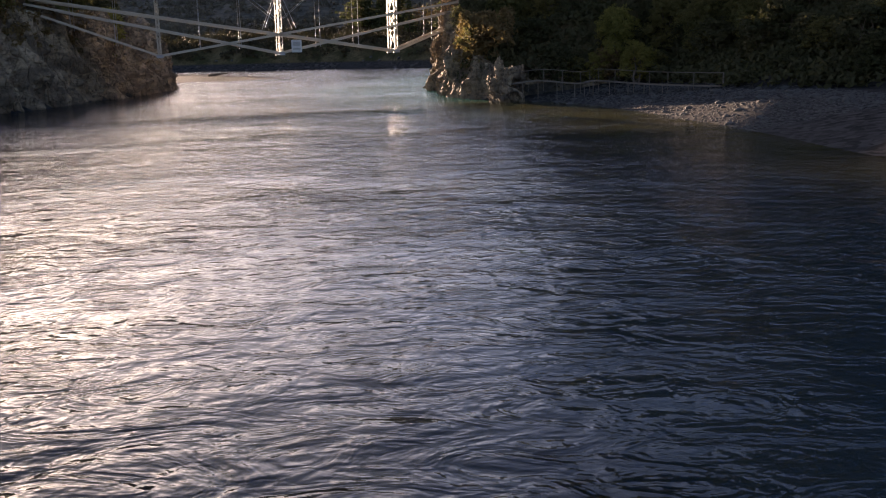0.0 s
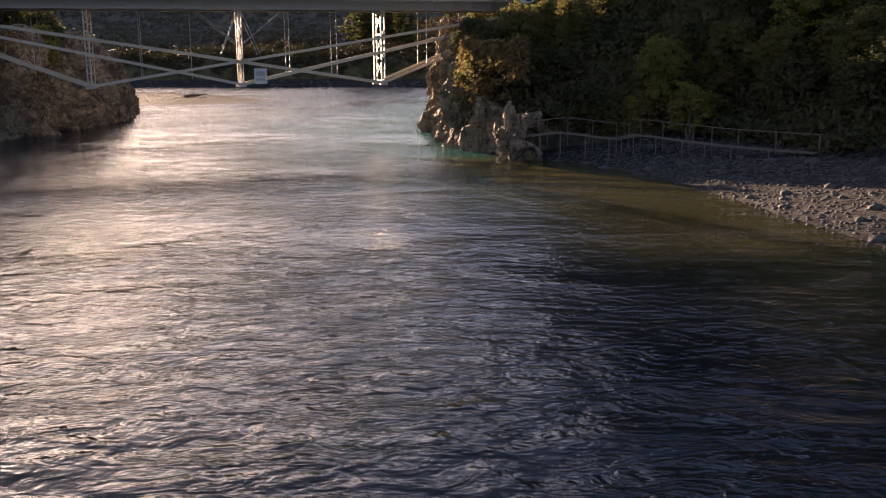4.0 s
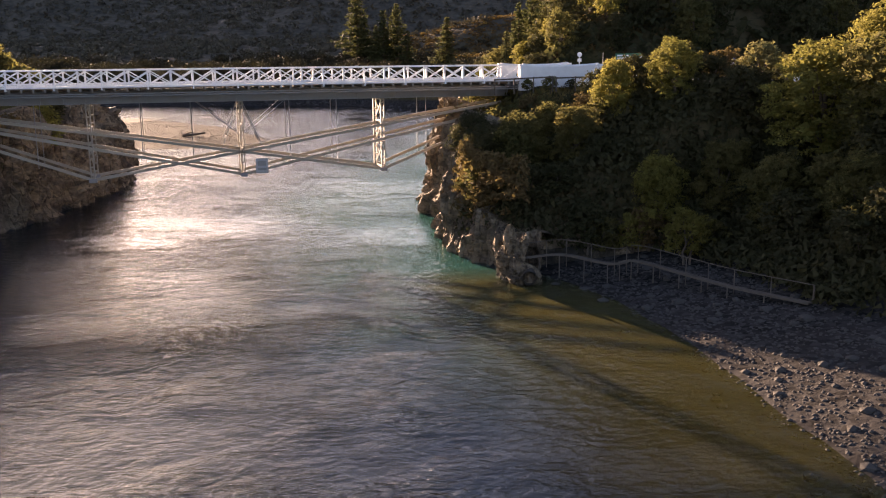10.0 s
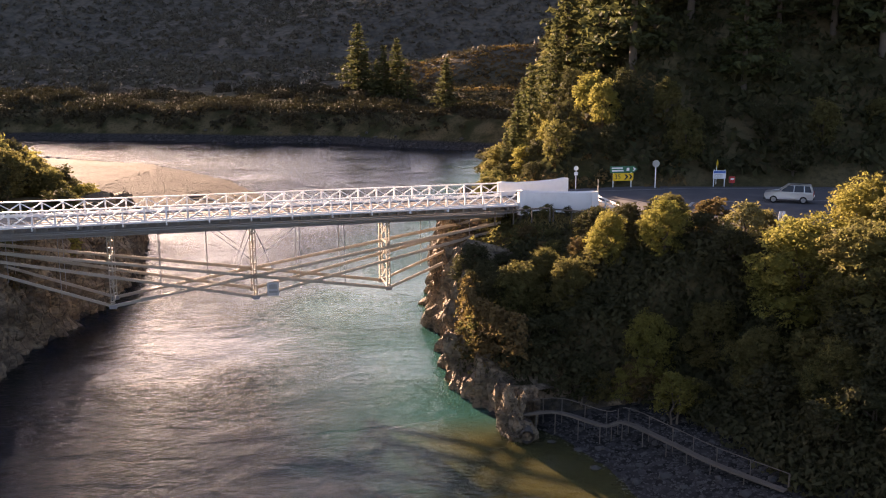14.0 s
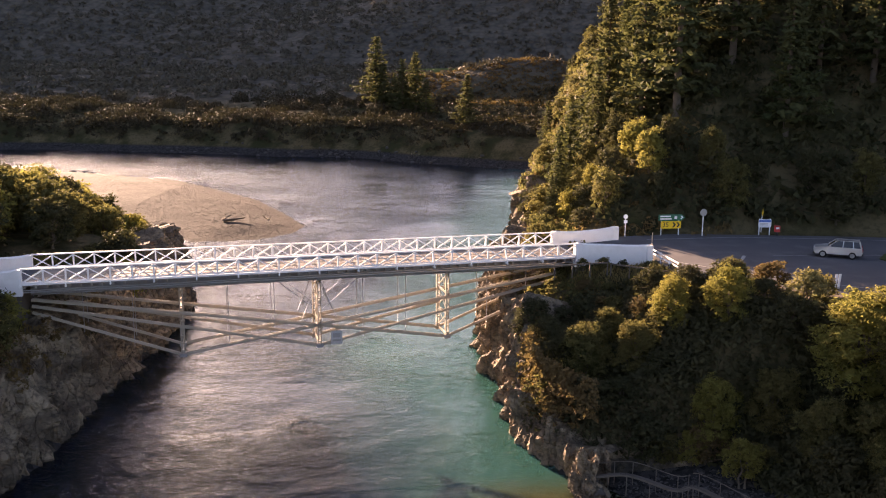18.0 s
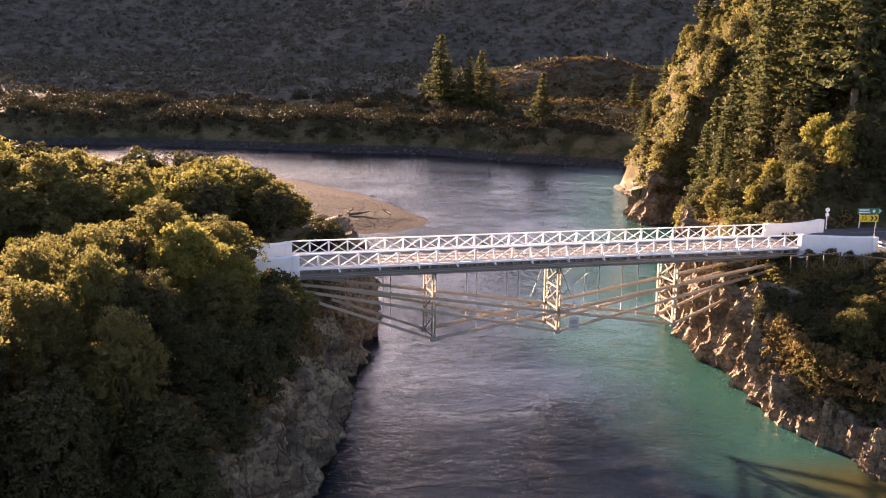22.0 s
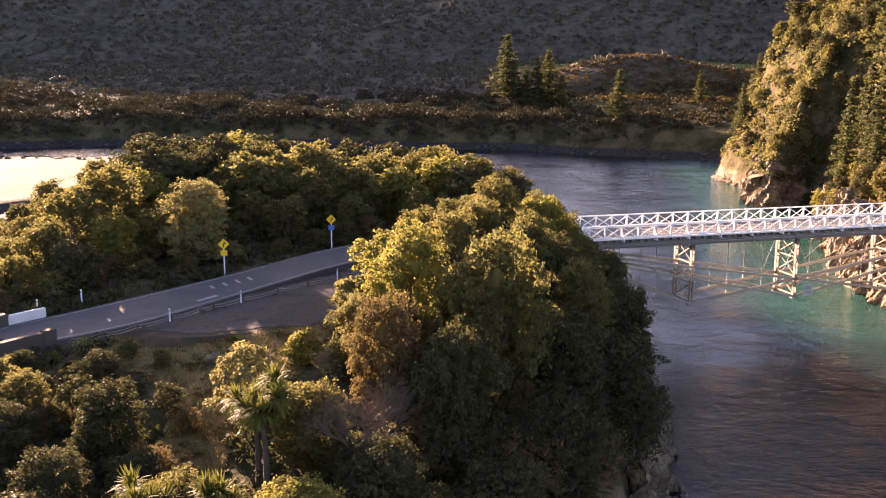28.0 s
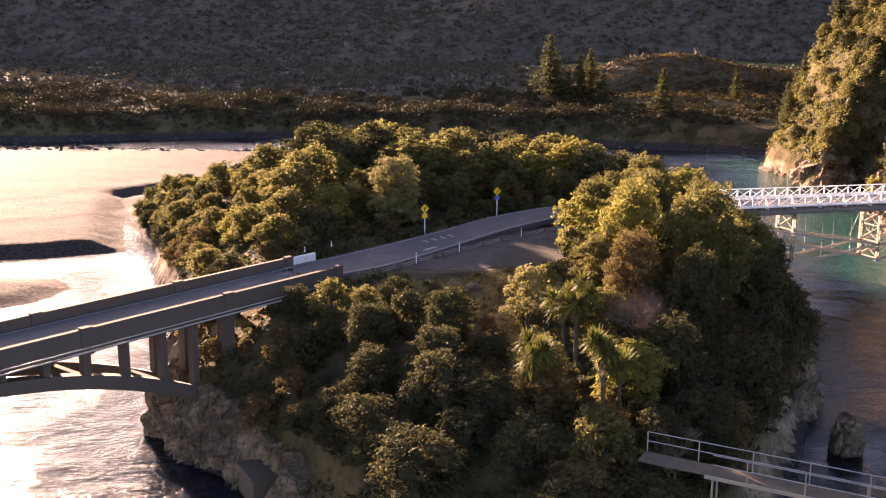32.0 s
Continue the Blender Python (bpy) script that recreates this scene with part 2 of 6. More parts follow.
    tint = mix_rgb(nt, teal, (0.008, 0.022, 0.050), (0.032, 0.125, 0.108))
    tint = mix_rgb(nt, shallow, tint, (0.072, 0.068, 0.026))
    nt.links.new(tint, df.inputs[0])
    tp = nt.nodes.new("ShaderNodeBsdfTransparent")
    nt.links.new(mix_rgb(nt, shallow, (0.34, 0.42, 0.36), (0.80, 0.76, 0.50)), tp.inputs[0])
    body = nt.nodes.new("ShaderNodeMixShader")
    nt.links.new(math_node(nt, "ADD", math_node(nt, "ADD", math_node(nt, "MULTIPLY", teal, 0.34), math_node(nt, "MULTIPLY", shallow, 0.12)), 0.22), body.inputs[0])
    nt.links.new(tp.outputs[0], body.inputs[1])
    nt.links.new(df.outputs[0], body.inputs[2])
    mx = nt.nodes.new("ShaderNodeMixShader")
    nt.links.new(fr.outputs[0], mx.inputs[0])
    nt.links.new(body.outputs[0], mx.inputs[1])
    nt.links.new(gl.outputs[0], mx.inputs[2])
    nt.links.new(mx.outputs[0], out.inputs[0])
    return m


MAT_GROUND, MAT_ROCK, MAT_WATER = make_terrain(), make_rock(), make_water()
MAT_WHITE = plain("white bridge paint", (0.74, 0.73, 0.71), 0.55, 0, 0.22, 0.8, 0.1, (0.42, 0.38, 0.32))
MAT_STEEL = plain("grey painted iron", (0.22, 0.22, 0.22), 0.5, 0.0, 0.45, 0.7, 0.15, (0.20, 0.15, 0.10))
MAT_BAR = plain("pale painted iron bar", (0.30, 0.26, 0.20), 0.5, 0.0, 0.35, 0.9, 0.12, (0.26, 0.18, 0.11))
MAT_DECK = plain("weathered deck timber", (0.26, 0.225, 0.19), 0.85, 0, 0.5, 0.6, 0.35, (0.20, 0.17, 0.15))
MAT_CONCRETE = plain("weathered concrete", (0.10, 0.084, 0.068), 0.9, 0, 0.55, 0.35, 0.35, (0.11, 0.095, 0.08))
MAT_ASPHALT = plain("worn chipseal road", (0.092, 0.089, 0.092), 0.85, 0, 0.5, 0.3, 0.4, (0.16, 0.15, 0.148), 9.0)
MAT_BROKEN = plain("broken brown tarmac", (0.075, 0.069, 0.065), 0.95, 0, 1.0, 0.45, 0.6, (0.030, 0.025, 0.020), 4.0)
MAT_WALKDECK = plain("brown walkway boards", (0.12, 0.098, 0.075), 0.9, 0, 0.5, 0.8, 0.35)
MAT_DIRT = plain("trampled brown dirt", (0.052, 0.040, 0.028), 0.95, 0, 0.8, 0.6, 0.9, (0.095, 0.070, 0.042), 4.0)
MAT_GRIT = plain("dark gravel patch", (0.050, 0.043, 0.038), 0.95, 0, 0.8, 3.0, 0.9, (0.095, 0.085, 0.075), 14.0)
MAT_LAWN = plain("short dry grass turf", (0.165, 0.118, 0.055), 0.95, 0, 0.85, 0.55, 0.9, (0.065, 0.055, 0.024), 6.0)
MAT_TURF = plain("green mown turf", (0.060, 0.072, 0.022), 0.95, 0, 0.7, 0.6, 0.9, (0.035, 0.036, 0.014), 8.0)
MAT_LINE = plain("worn road paint", (0.36, 0.35, 0.335), 0.85, 0, 0.8, 1.5, 0.1, (0.25, 0.24, 0.23))
MAT_BARK = plain("grey brown bark", (0.115, 0.092, 0.07), 0.95, 0, 0.5, 1.5, 0.6)
MAT_TWIG = plain("bare twig bark", (0.15, 0.112, 0.08), 0.9, 0, 0.4, 1.5, 0.3)
MAT_WOOD = plain("grey weathered timber", (0.125, 0.105, 0.085), 0.9, 0, 0.45, 1.2, 0.3)
MAT_STONE = plain("river stones", (0.074, 0.069, 0.063), 0.85, 0, 0.6, 1.4, 0.25, (0.06, 0.055, 0.05))
MAT_YELLOW = plain("yellow sign sheet", (0.85, 0.50, 0.02), 0.4, 0, 0.06)
MAT_GREEN = plain("green sign sheet", (0.012, 0.13, 0.07), 0.4, 0, 0.06)
MAT_SIGNWHITE = plain("white sign sheet", (0.75, 0.75, 0.75), 0.4, 0, 0.06)
MAT_BOARD = plain("faded notice board", (0.40, 0.39, 0.37), 0.7, 0, 0.3)
MAT_MARK = plain("faded lettering", (0.26, 0.25, 0.24), 0.7, 0, 0.3)
MAT_SHOULDER = plain("pale gravel shoulder", (0.135, 0.108, 0.078), 0.95, 0, 0.7, 0.7, 0.6, (0.07, 0.056, 0.04), 6.0)
MAT_BLACK = plain("black sign paint", (0.015, 0.015, 0.015), 0.5, 0, 0.05)
MAT_BLUE = plain("blue sign sheet", (0.05, 0.14, 0.42), 0.4, 0, 0.06)
MAT_RED = plain("red sign sheet", (0.50, 0.035, 0.03), 0.45, 0, 0.1)
MAT_SIGNBACK = plain("bare aluminium", (0.35, 0.34, 0.32), 0.45, 0.6, 0.15)
MAT_CAR = plain("silver car paint", (0.52, 0.51, 0.49), 0.3, 0.55, 0.06, 1.0, 0.0)
MAT_TRIM = plain("black plastic trim", (0.02, 0.02, 0.02), 0.6, 0, 0.1)
MAT_TYRE = plain("tyre rubber", (0.018, 0.018, 0.018), 0.85, 0, 0.15)
MAT_LAMP = plain("red lamp lens", (0.30, 0.012, 0.01), 0.2, 0, 0.02)
MAT_HEAD = plain("clear lamp lens", (0.65, 0.66, 0.66), 0.1, 0, 0.02)
mg, ngt, nb, _ = nodes_of("tinted car glass")
nb.inputs["Base Color"].default_value = (0.012, 0.014, 0.016, 1)
nb.inputs["Roughness"].default_value = 0.05
MAT_GLASS = mg
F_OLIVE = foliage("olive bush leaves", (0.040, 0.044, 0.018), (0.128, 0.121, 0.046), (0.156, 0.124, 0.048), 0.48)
# dark leaves, with the shade of the south slope put into their colour
F_DARK_SHADE = foliage("dark shade-toned bush leaves", (0.020, 0.024, 0.013), (0.054, 0.056, 0.026), (0.068, 0.058, 0.030), 0.22)
# yellow leaves, with some of the headland trees' sunlight put into their colour
F_YELLOW_SUN = foliage("yellow green sun-toned leaves", (0.068, 0.074, 0.020), (0.205, 0.195, 0.054), (0.235, 0.192, 0.053), 0.5)
F_PALE = foliage("pale grey green leaves", (0.10, 0.095, 0.045), (0.22, 0.20, 0.09), (0.25, 0.20, 0.08), 0.35)
F_PINE = foliage("pine needles", (0.025, 0.037, 0.018), (0.070, 0.082, 0.035), (0.085, 0.080, 0.038), 0.28)
F_BROWN = foliage("russet scrub leaves", (0.06, 0.042, 0.020), (0.15, 0.10, 0.045), (0.17, 0.108, 0.048), 0.3)
F_HILL = foliage("far hillside scrub leaves", (0.052, 0.049, 0.040), (0.100, 0.091, 0.070), (0.105, 0.086, 0.06), 0.06)
F_CABBAGE = foliage("cabbage tree blades", (0.040, 0.052, 0.012), (0.100, 0.112, 0.026), (0.13, 0.12, 0.028), 0.3, 0.6)
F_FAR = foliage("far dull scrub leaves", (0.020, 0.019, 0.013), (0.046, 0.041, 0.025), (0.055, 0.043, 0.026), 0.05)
F_FARBROWN = foliage("far russet scrub leaves", (0.04, 0.028, 0.014), (0.10, 0.068, 0.03), (0.11, 0.075, 0.03), 0.2)
F_GOLD = foliage("golden dry scrub", (0.062, 0.037, 0.016), (0.18, 0.105, 0.042), (0.15, 0.085, 0.03), 0.25)
F_GRASS = foliage("dry grass blades", (0.17, 0.118, 0.05), (0.33, 0.24, 0.105), (0.24, 0.175, 0.07), 0.35)


# ---- mesh helpers ----
class Build:
    """Gathers boxes, bars, tubes and sheets into one mesh."""

    def __init__(self):
        self.v, self.f = [], []

    def add(self, verts, faces):
        o = len(self.v)
        self.v += [tuple(p) for p in verts]
        self.f += [tuple(i + o for i in q) for q in faces]
        return self

    def box(self, lo, hi):
        (a, b, c), (d, e, g) = lo, hi
        return self.add([(a, b, c), (d, b, c), (d, e, c), (a, e, c), (a, b, g), (d, b, g), (d, e, g), (a, e, g)],
                        [(0, 3, 2, 1), (4, 5, 6, 7), (0, 1, 5, 4), (1, 2, 6, 5), (2, 3, 7, 6), (3, 0, 4, 7)])

    def bar(self, a, b, w, h, up=(0, 0, 1)):
        """A rectangular bar from a to b, w wide and h high."""
        a, b = Vector(a), Vector(b)
        d = (b - a).normalized()
        u = Vector(up)
        if abs(d.dot(u)) > 0.98:
            u = Vector((0, 1, 0))
        s = d.cross(u).normalized()
        u = s.cross(d).normalized()
        p = [q + s * i * w / 2 + u * j * h / 2 for q in (a, b) for i, j in ((-1, -1), (1, -1), (1, 1), (-1, 1))]
        return self.add(p, [(0, 1, 2, 3), (7, 6, 5, 4), (0, 4, 5, 1), (1, 5, 6, 2), (2, 6, 7, 3), (3, 7, 4, 0)])

    def tube(self, pts, radii, n=8, cap=True):
        pts = [Vector(p) for p in pts]
        o = len(self.v)
        for i, p in enumerate(pts):
            d = (pts[min(i + 1, len(pts) - 1)] - pts[max(i - 1, 0)]).normalized()
            s = d.cross(Vector((0, 0, 1)) if abs(d.z) < 0.9 else Vector((1, 0, 0))).normalized()
            u = s.cross(d)
            r = radii[i] if isinstance(radii, (list, tuple)) else radii
            self.v += [tuple(p + (s * math.cos(2 * math.pi * k / n) + u * math.sin(2 * math.pi * k / n)) * r) for k in range(n)]
        for i in range(len(pts) - 1):
            self.f += [(o + i * n + k, o + i * n + (k + 1) % n, o + (i + 1) * n + (k + 1) % n, o + (i + 1) * n + k) for k in range(n)]
        if cap:
            self.f += [tuple(o + k for k in range(n)), tuple(o + (len(pts) - 1) * n + k for k in reversed(range(n)))]
        return self

    def prism(self, outline, lo, hi, axis=2):
        """An outline in the plane across the axis, drawn out from lo to hi."""
        n = len(outline)
        place = lambda p, w: (p[0], p[1], w) if axis == 2 else ((p[0], w, p[1]) if axis == 1 else (w, p[0], p[1]))
        return self.add([place(p, lo) for p in outline] + [place(p, hi) for p in outline],
                        [tuple(reversed(range(n))), tuple(range(n, 2 * n))] + [(k, (k + 1) % n, n + (k + 1) % n, n + k) for k in range(n)])

    def mesh(self, name, material, smooth=False):
        me = bpy.data.meshes.new(name)
        me.from_pydata(self.v, [], self.f)
        me.materials.append(material)
        if smooth:
            me.polygons.foreach_set("use_smooth", [True] * len(me.polygons))
        me.update()
        return me


def thing(name, m=None, label="", category="", group="", kind=""):
    ob = new(name)
    ob.empty_display_size = 0.3
    if m is not None:
        ob.matrix_basis = m
    return tagged(ob, label, category, group, kind)


def part(name, shape, material, parent, label="", smooth=False, kind=""):
    """Links a Build (or a mesh) as ONE mesh object under a thing or a part."""
    ob = new(name, shape.mesh(name, material, smooth) if isinstance(shape, Build) else shape)
    ob.parent = parent
    return tagged(ob, label, kind=kind)


def single(name, shape, material, label="", category="", group="", kind="", smooth=False, m=None):
    ob = new(name, shape.mesh(name, material, smooth) if isinstance(shape, Build) else shape)
    if m is not None:
        ob.matrix_basis = m
    return tagged(ob, label, category, group, kind)


# ---- the lie of the land ----
ISLAND = [(-38.5, 73), (-37.6, 84), (-38.6, 98), (-37.6, 108), (-37.5, 118), (-38, 130), (-41, 145), (-46, 160), (-56, 178), (-75, 200),
          (-105, 212), (-140, 205), (-150, 185), (-139, 160), (-124, 132), (-119, 113), (-111, 95), (-104, 72), (-100, 58), (-97, 46),
          (-91, 42), (-88, 38), (-84, 30), (-80, 22), (-70, 16), (-62, 17), (-57, 27), (-51, 38), (-44, 52), (-40, 63)]
PLAIN = [(-31, 199), (-35, 209), (-46, 233), (-60, 252), (-77, 272), (-110, 288), (-150, 297), (-232, 305), (-420, 315), (-900, 310),
         (-900, 60), (-240, 70), (-170, 114), (-140, 122), (-128, 128), (-136, 150), (-148, 190), (-130, 216), (-100, 220), (-70, 205),
         (-50, 180), (-38, 182), (-32, 190)]
SPIT = [(-127, 103), (-131, 108), (-150, 110), (-190, 98), (-190, 75), (-150, 80), (-135, 88), (-128.5, 95)]
RIGHT = [(24, -200), (20, 10), (18, 44.5), (17, 51), (16, 60), (15.3, 64), (13.6, 71), (11, 77), (9.4, 79), (7, 80.5), (5.2, 84), (3, 88.5),
         (3, 96), (2.4, 104), (1.4, 112), (1.1, 118), (1.2, 126), (4, 138), (8, 151), (14, 172), (22, 188), (24.5, 201), (18, 200), (13, 196.5),
         (10.9, 204), (14, 214), (19, 227), (18, 240), (17.5, 253), (22, 262), (26, 275), (45, 281), (90, 280), (300, 260), (1500, 200), (1500, -200)]
FAR = [(-3000, 420), (-900, 345), (-232, 331), (-160, 356), (-104, 348), (-74, 341), (-54, 335), (-33, 333), (-15, 320), (3, 310), (20, 302),
       (36, 291), (60, 291), (300, 275), (1500, 230), (5000, 230), (5000, 5000), (-5000, 5000), (-5000, 420)]


def inside_by(poly, x, y):
    """The distance of points inside a polygon from its edge; negative outside."""
    best = np.full(x.shape, 1e9)
    ins = np.zeros(x.shape, bool)
    n = len(poly)
    for i in range(n):
        (ax, ay), (bx, by) = poly[i], poly[(i + 1) % n]
        dx, dy = bx - ax, by - ay
        k = np.clip(((x - ax) * dx + (y - ay) * dy) / (dx * dx + dy * dy), 0, 1)
        best = np.minimum(best, np.hypot(x - ax - k * dx, y - ay - k * dy))
        if ay != by:
            ins ^= ((ay > y) != (by > y)) & (x < dx * (y - ay) / dy + ax)
    return np.where(ins, best, -best)


def step(v, a, b):
    k = np.clip((v - a) / (b - a), 0, 1)
    return k * k * (3 - 2 * k)


def wav(x, y, s, seed=0.0):
    """Cheap smooth noise from summed sines, about -1 to 1."""
    a = np.sin(x / s + 1.7 * np.sin(y / (1.3 * s) + seed)) * np.cos(y / (0.9 * s) - 1.1 * np.sin(x / (1.6 * s) + 2 * seed))
    b = np.sin(2.3 * x / s + 3.1 + seed + np.sin(1.9 * y / s)) * np.sin(2.1 * y / s + 0.6 * seed)
    return 0.65 * a + 0.35 * b


def height(x, y):
    """The ground's height at arrays of x and y: one sheet from the river's bed to the hills."""
    x, y = np.asarray(x, float), np.asarray(y, float)
    wob = 1.3 * wav(x, y, 3.1, 0.4) + 0.6 * wav(x, y, 1.2, 1.9)
    z = np.full(x.shape, -4.5) + 0.5 * wav(x, y, 9.0)
    # island between the two bridges
    d = inside_by(ISLAND, x, y) + 0.25 * wob
    top = 12.1 - 2.4 * step(-y + 0.35 * np.maximum(-66 - x, 0) - 0.2 * np.maximum(x + 66, 0), -62, -28) - 7.5 * step(y, 118, 168) - 3.0 * step(-x, 96, 125)
    rise = 0.72 * step(d, -0.5, 4.0) + 0.28 * step(d, 3.5, 11.0)
    isl = np.where(d > -0.5, rise * top + 0.25 * wav(x, y, 5.0), -4.5 * step(-d, 0.0, 7.0))
    z = np.maximum(z, isl)
    # gravel plain and spit
    d = inside_by(PLAIN, x, y) + 0.3 * wob
    west = step(-x, 100, 130)
    pl = np.where(d > 0, (0.75 + 0.9 * west) * step(d, 0, 16 - 9 * west) + 0.12 * wav(x, y, 7.0) * step(d, 0, 9), 0.16 * d)
    z = np.maximum(z, pl)
    d = inside_by(SPIT, x, y)
    z = np.maximum(z, np.where(d > 0, 0.7 * step(d, 0, 6), 0.2 * d))
    # headland and hill on the other bank
    d = inside_by(RIGHT, x, y) + np.where(y > 82, 0.5, 0.12) * wob
    dry = np.maximum(d, 0)
    flat = 7.0 + 8.0 * step(-y, -66, -52)
    beach = np.minimum(0.17 * dry, 1.0 + 0.03 * dry) + 12.2 * step(dry, flat, flat + 18.0)
    west_face = 9.5 * step(dry, -0.5, 3.2) + 4.0 * step(dry, 3.0, 10.0)
    south_face = 4.6 * step(dry, -0.5, 2.6) + 8.9 * step(dry, 2.0, 16.5)
    kw = step(y + 0.8 * (6 - np.minimum(x, 20)), 92, 103)
    cliff = south_face * (1 - kw) + west_face * kw
    k = step(y, 80.5, 84.5)
    base = np.minimum(beach * (1 - k) + cliff * k, 13.45)
    up = np.minimum(y - (119.5 - 0.25 * np.maximum(x - 45, 0)), x - 13 + 0.05 * (y - 120))
    up = np.maximum(up, 0)
    hill = np.where(up < 110, 0.85 * up, 93.5 + 0.45 * (up - 110))
    hill = np.minimum(hill, 190) * step(d, 3, 14)
    right = base + hill + 0.6 * wav(x, y, 6.0) * step(up, 1, 12)
    under = np.where(y < 82, np.maximum(0.10 * d, -0.9 - 0.35 * np.maximum(-d - 9, 0)), 0.9 * d)
    z = np.maximum(z, np.where(d > 0, right, np.maximum(under, -4.5)))
    # far shore, terraces and mountain
    d = inside_by(FAR, x, y) + 1.6 * wav(x, y, 9.0, 2.2)
    dd = np.maximum(d, 0)
    t = (9.6 + 1.2 * wav(x, y, 16.0, 1.3)) * step(dd + 1.5 * wav(x, y, 5.0, 0.2), -0.5, 15) + 1.2 * step(dd, 8, 34)
    east = step(x + 6 * wav(x, y, 20.0, 0.5), -70, -18)
    t = t + east * (5.0 * step(dd + 20 * wav(x, y, 38.0, 0.8) + 8 * wav(x, y, 13.0, 0.3), 38, 84) + 8.0 * step(dd + 25 * wav(x, y, 60.0, 1.1) + 12 * wav(x, y, 21.0, 2.1), 90, 155))
    t = t + (1 - east) * (11.0 * step(dd, 20, 210) + 1.5 * wav(x, y, 30.0, 0.7) * step(dd, 25, 60))
    t = t + 10.5 * np.exp(-(((x - 36) / 38) ** 2 + ((y - 460) / 26) ** 2)) + 0.03 * np.maximum(dd - 150, 0)
    t = t + 1.2 * wav(x, y, 14.0, 0.3) * step(dd, 12, 40)
    m = np.maximum(y + 0.10 * x - 690 + 70 * wav(x, y, 170.0, 0.5), 0)
    t = t + 118 * (1 + 0.8 * step(x, 20, 320)) * (1 - np.exp(-m / 270)) * (1 + 0.16 * wav(x, y, 110.0, 1.4)) + 5 * wav(x, y, 35.0, 2.0) * step(m, 20, 150)
    z = np.maximum(z, np.where(d > 0, t, np.maximum(0.35 * d, -4.5)))
    return z + 0.45 * (1 - step(z, 3, 9))


def spaced(lo, a, b, hi, fine, grow):
    """Grid lines: fine from a to b, and growing outwards to lo and hi."""
    mid = list(np.arange(a, b + 1e-6, fine))
    left, right, s = [], [], fine
    while (left[-1] if left else a) > lo:
        s *= grow
        left.append((left[-1] if left else a) - s)
    s = fine
    while (right[-1] if right else b) < hi:
        s *= grow
        right.append((right[-1] if right else b) + s)
    return np.array(left[::-1] + mid + right)


def sheet_mesh(name, xs, ys, zs, material, smooth=True):
    nx, ny = len(xs), len(ys)
    gx, gy = np.meshgrid(xs, ys)
    co = np.stack([gx, gy, zs], -1).reshape(-1, 3)
    i = np.arange(nx * ny).reshape(ny, nx)
    quads = np.stack([i[:-1, :-1], i[:-1, 1:], i[1:, 1:], i[1:, :-1]], -1).reshape(-1, 4)
    me = bpy.data.meshes.new(name)
    me.from_pydata(co.tolist(), [], quads.tolist())
    me.materials.append(material)
    me.polygons.foreach_set("use_smooth", [smooth] * len(me.polygons))
    me.update()
    return me


GX = spaced(-3600, -128, 52, 3600, 0.85, 1.05)
GY = spaced(-300, 12, 150, 4200, 0.85, 1.022)
gx, gy = np.meshgrid(GX, GY)
GZ = height(gx, gy)
tagged(new("ground", sheet_mesh("ground", GX, GY, GZ, MAT_GROUND)), "river valley ground of gravel, rock, dry grass and scrub", "ground", kind="structure")


def ground_at(x, y):
    return float(height(np.array([x]), np.array([y]))[0])


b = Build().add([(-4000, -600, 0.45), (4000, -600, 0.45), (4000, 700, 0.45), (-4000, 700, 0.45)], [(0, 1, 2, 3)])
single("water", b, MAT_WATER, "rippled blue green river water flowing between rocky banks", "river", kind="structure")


# ---- cliffs of bare rock along the water ----
def along(pts, gap):
    """Points every gap metres along a line, and the left-hand normal at each."""
    out = []
    for (ax, ay), (bx, by) in zip(pts, pts[1:]):
        n = max(1, int(math.hypot(bx - ax, by - ay) / gap))
        out += [(ax + (bx - ax) * k / n, ay + (by - ay) * k / n) for k in range(n)]
    out.append(pts[-1])
    res = []
    for i, p in enumerate(out):
        a, c = out[max(i - 3, 0)], out[min(i + 3, len(out) - 1)]
        dx, dy = c[0] - a[0], c[1] - a[1]
        q = math.hypot(dx, dy) or 1
        res.append((p[0], p[1], -dy / q, dx / q))
    return res


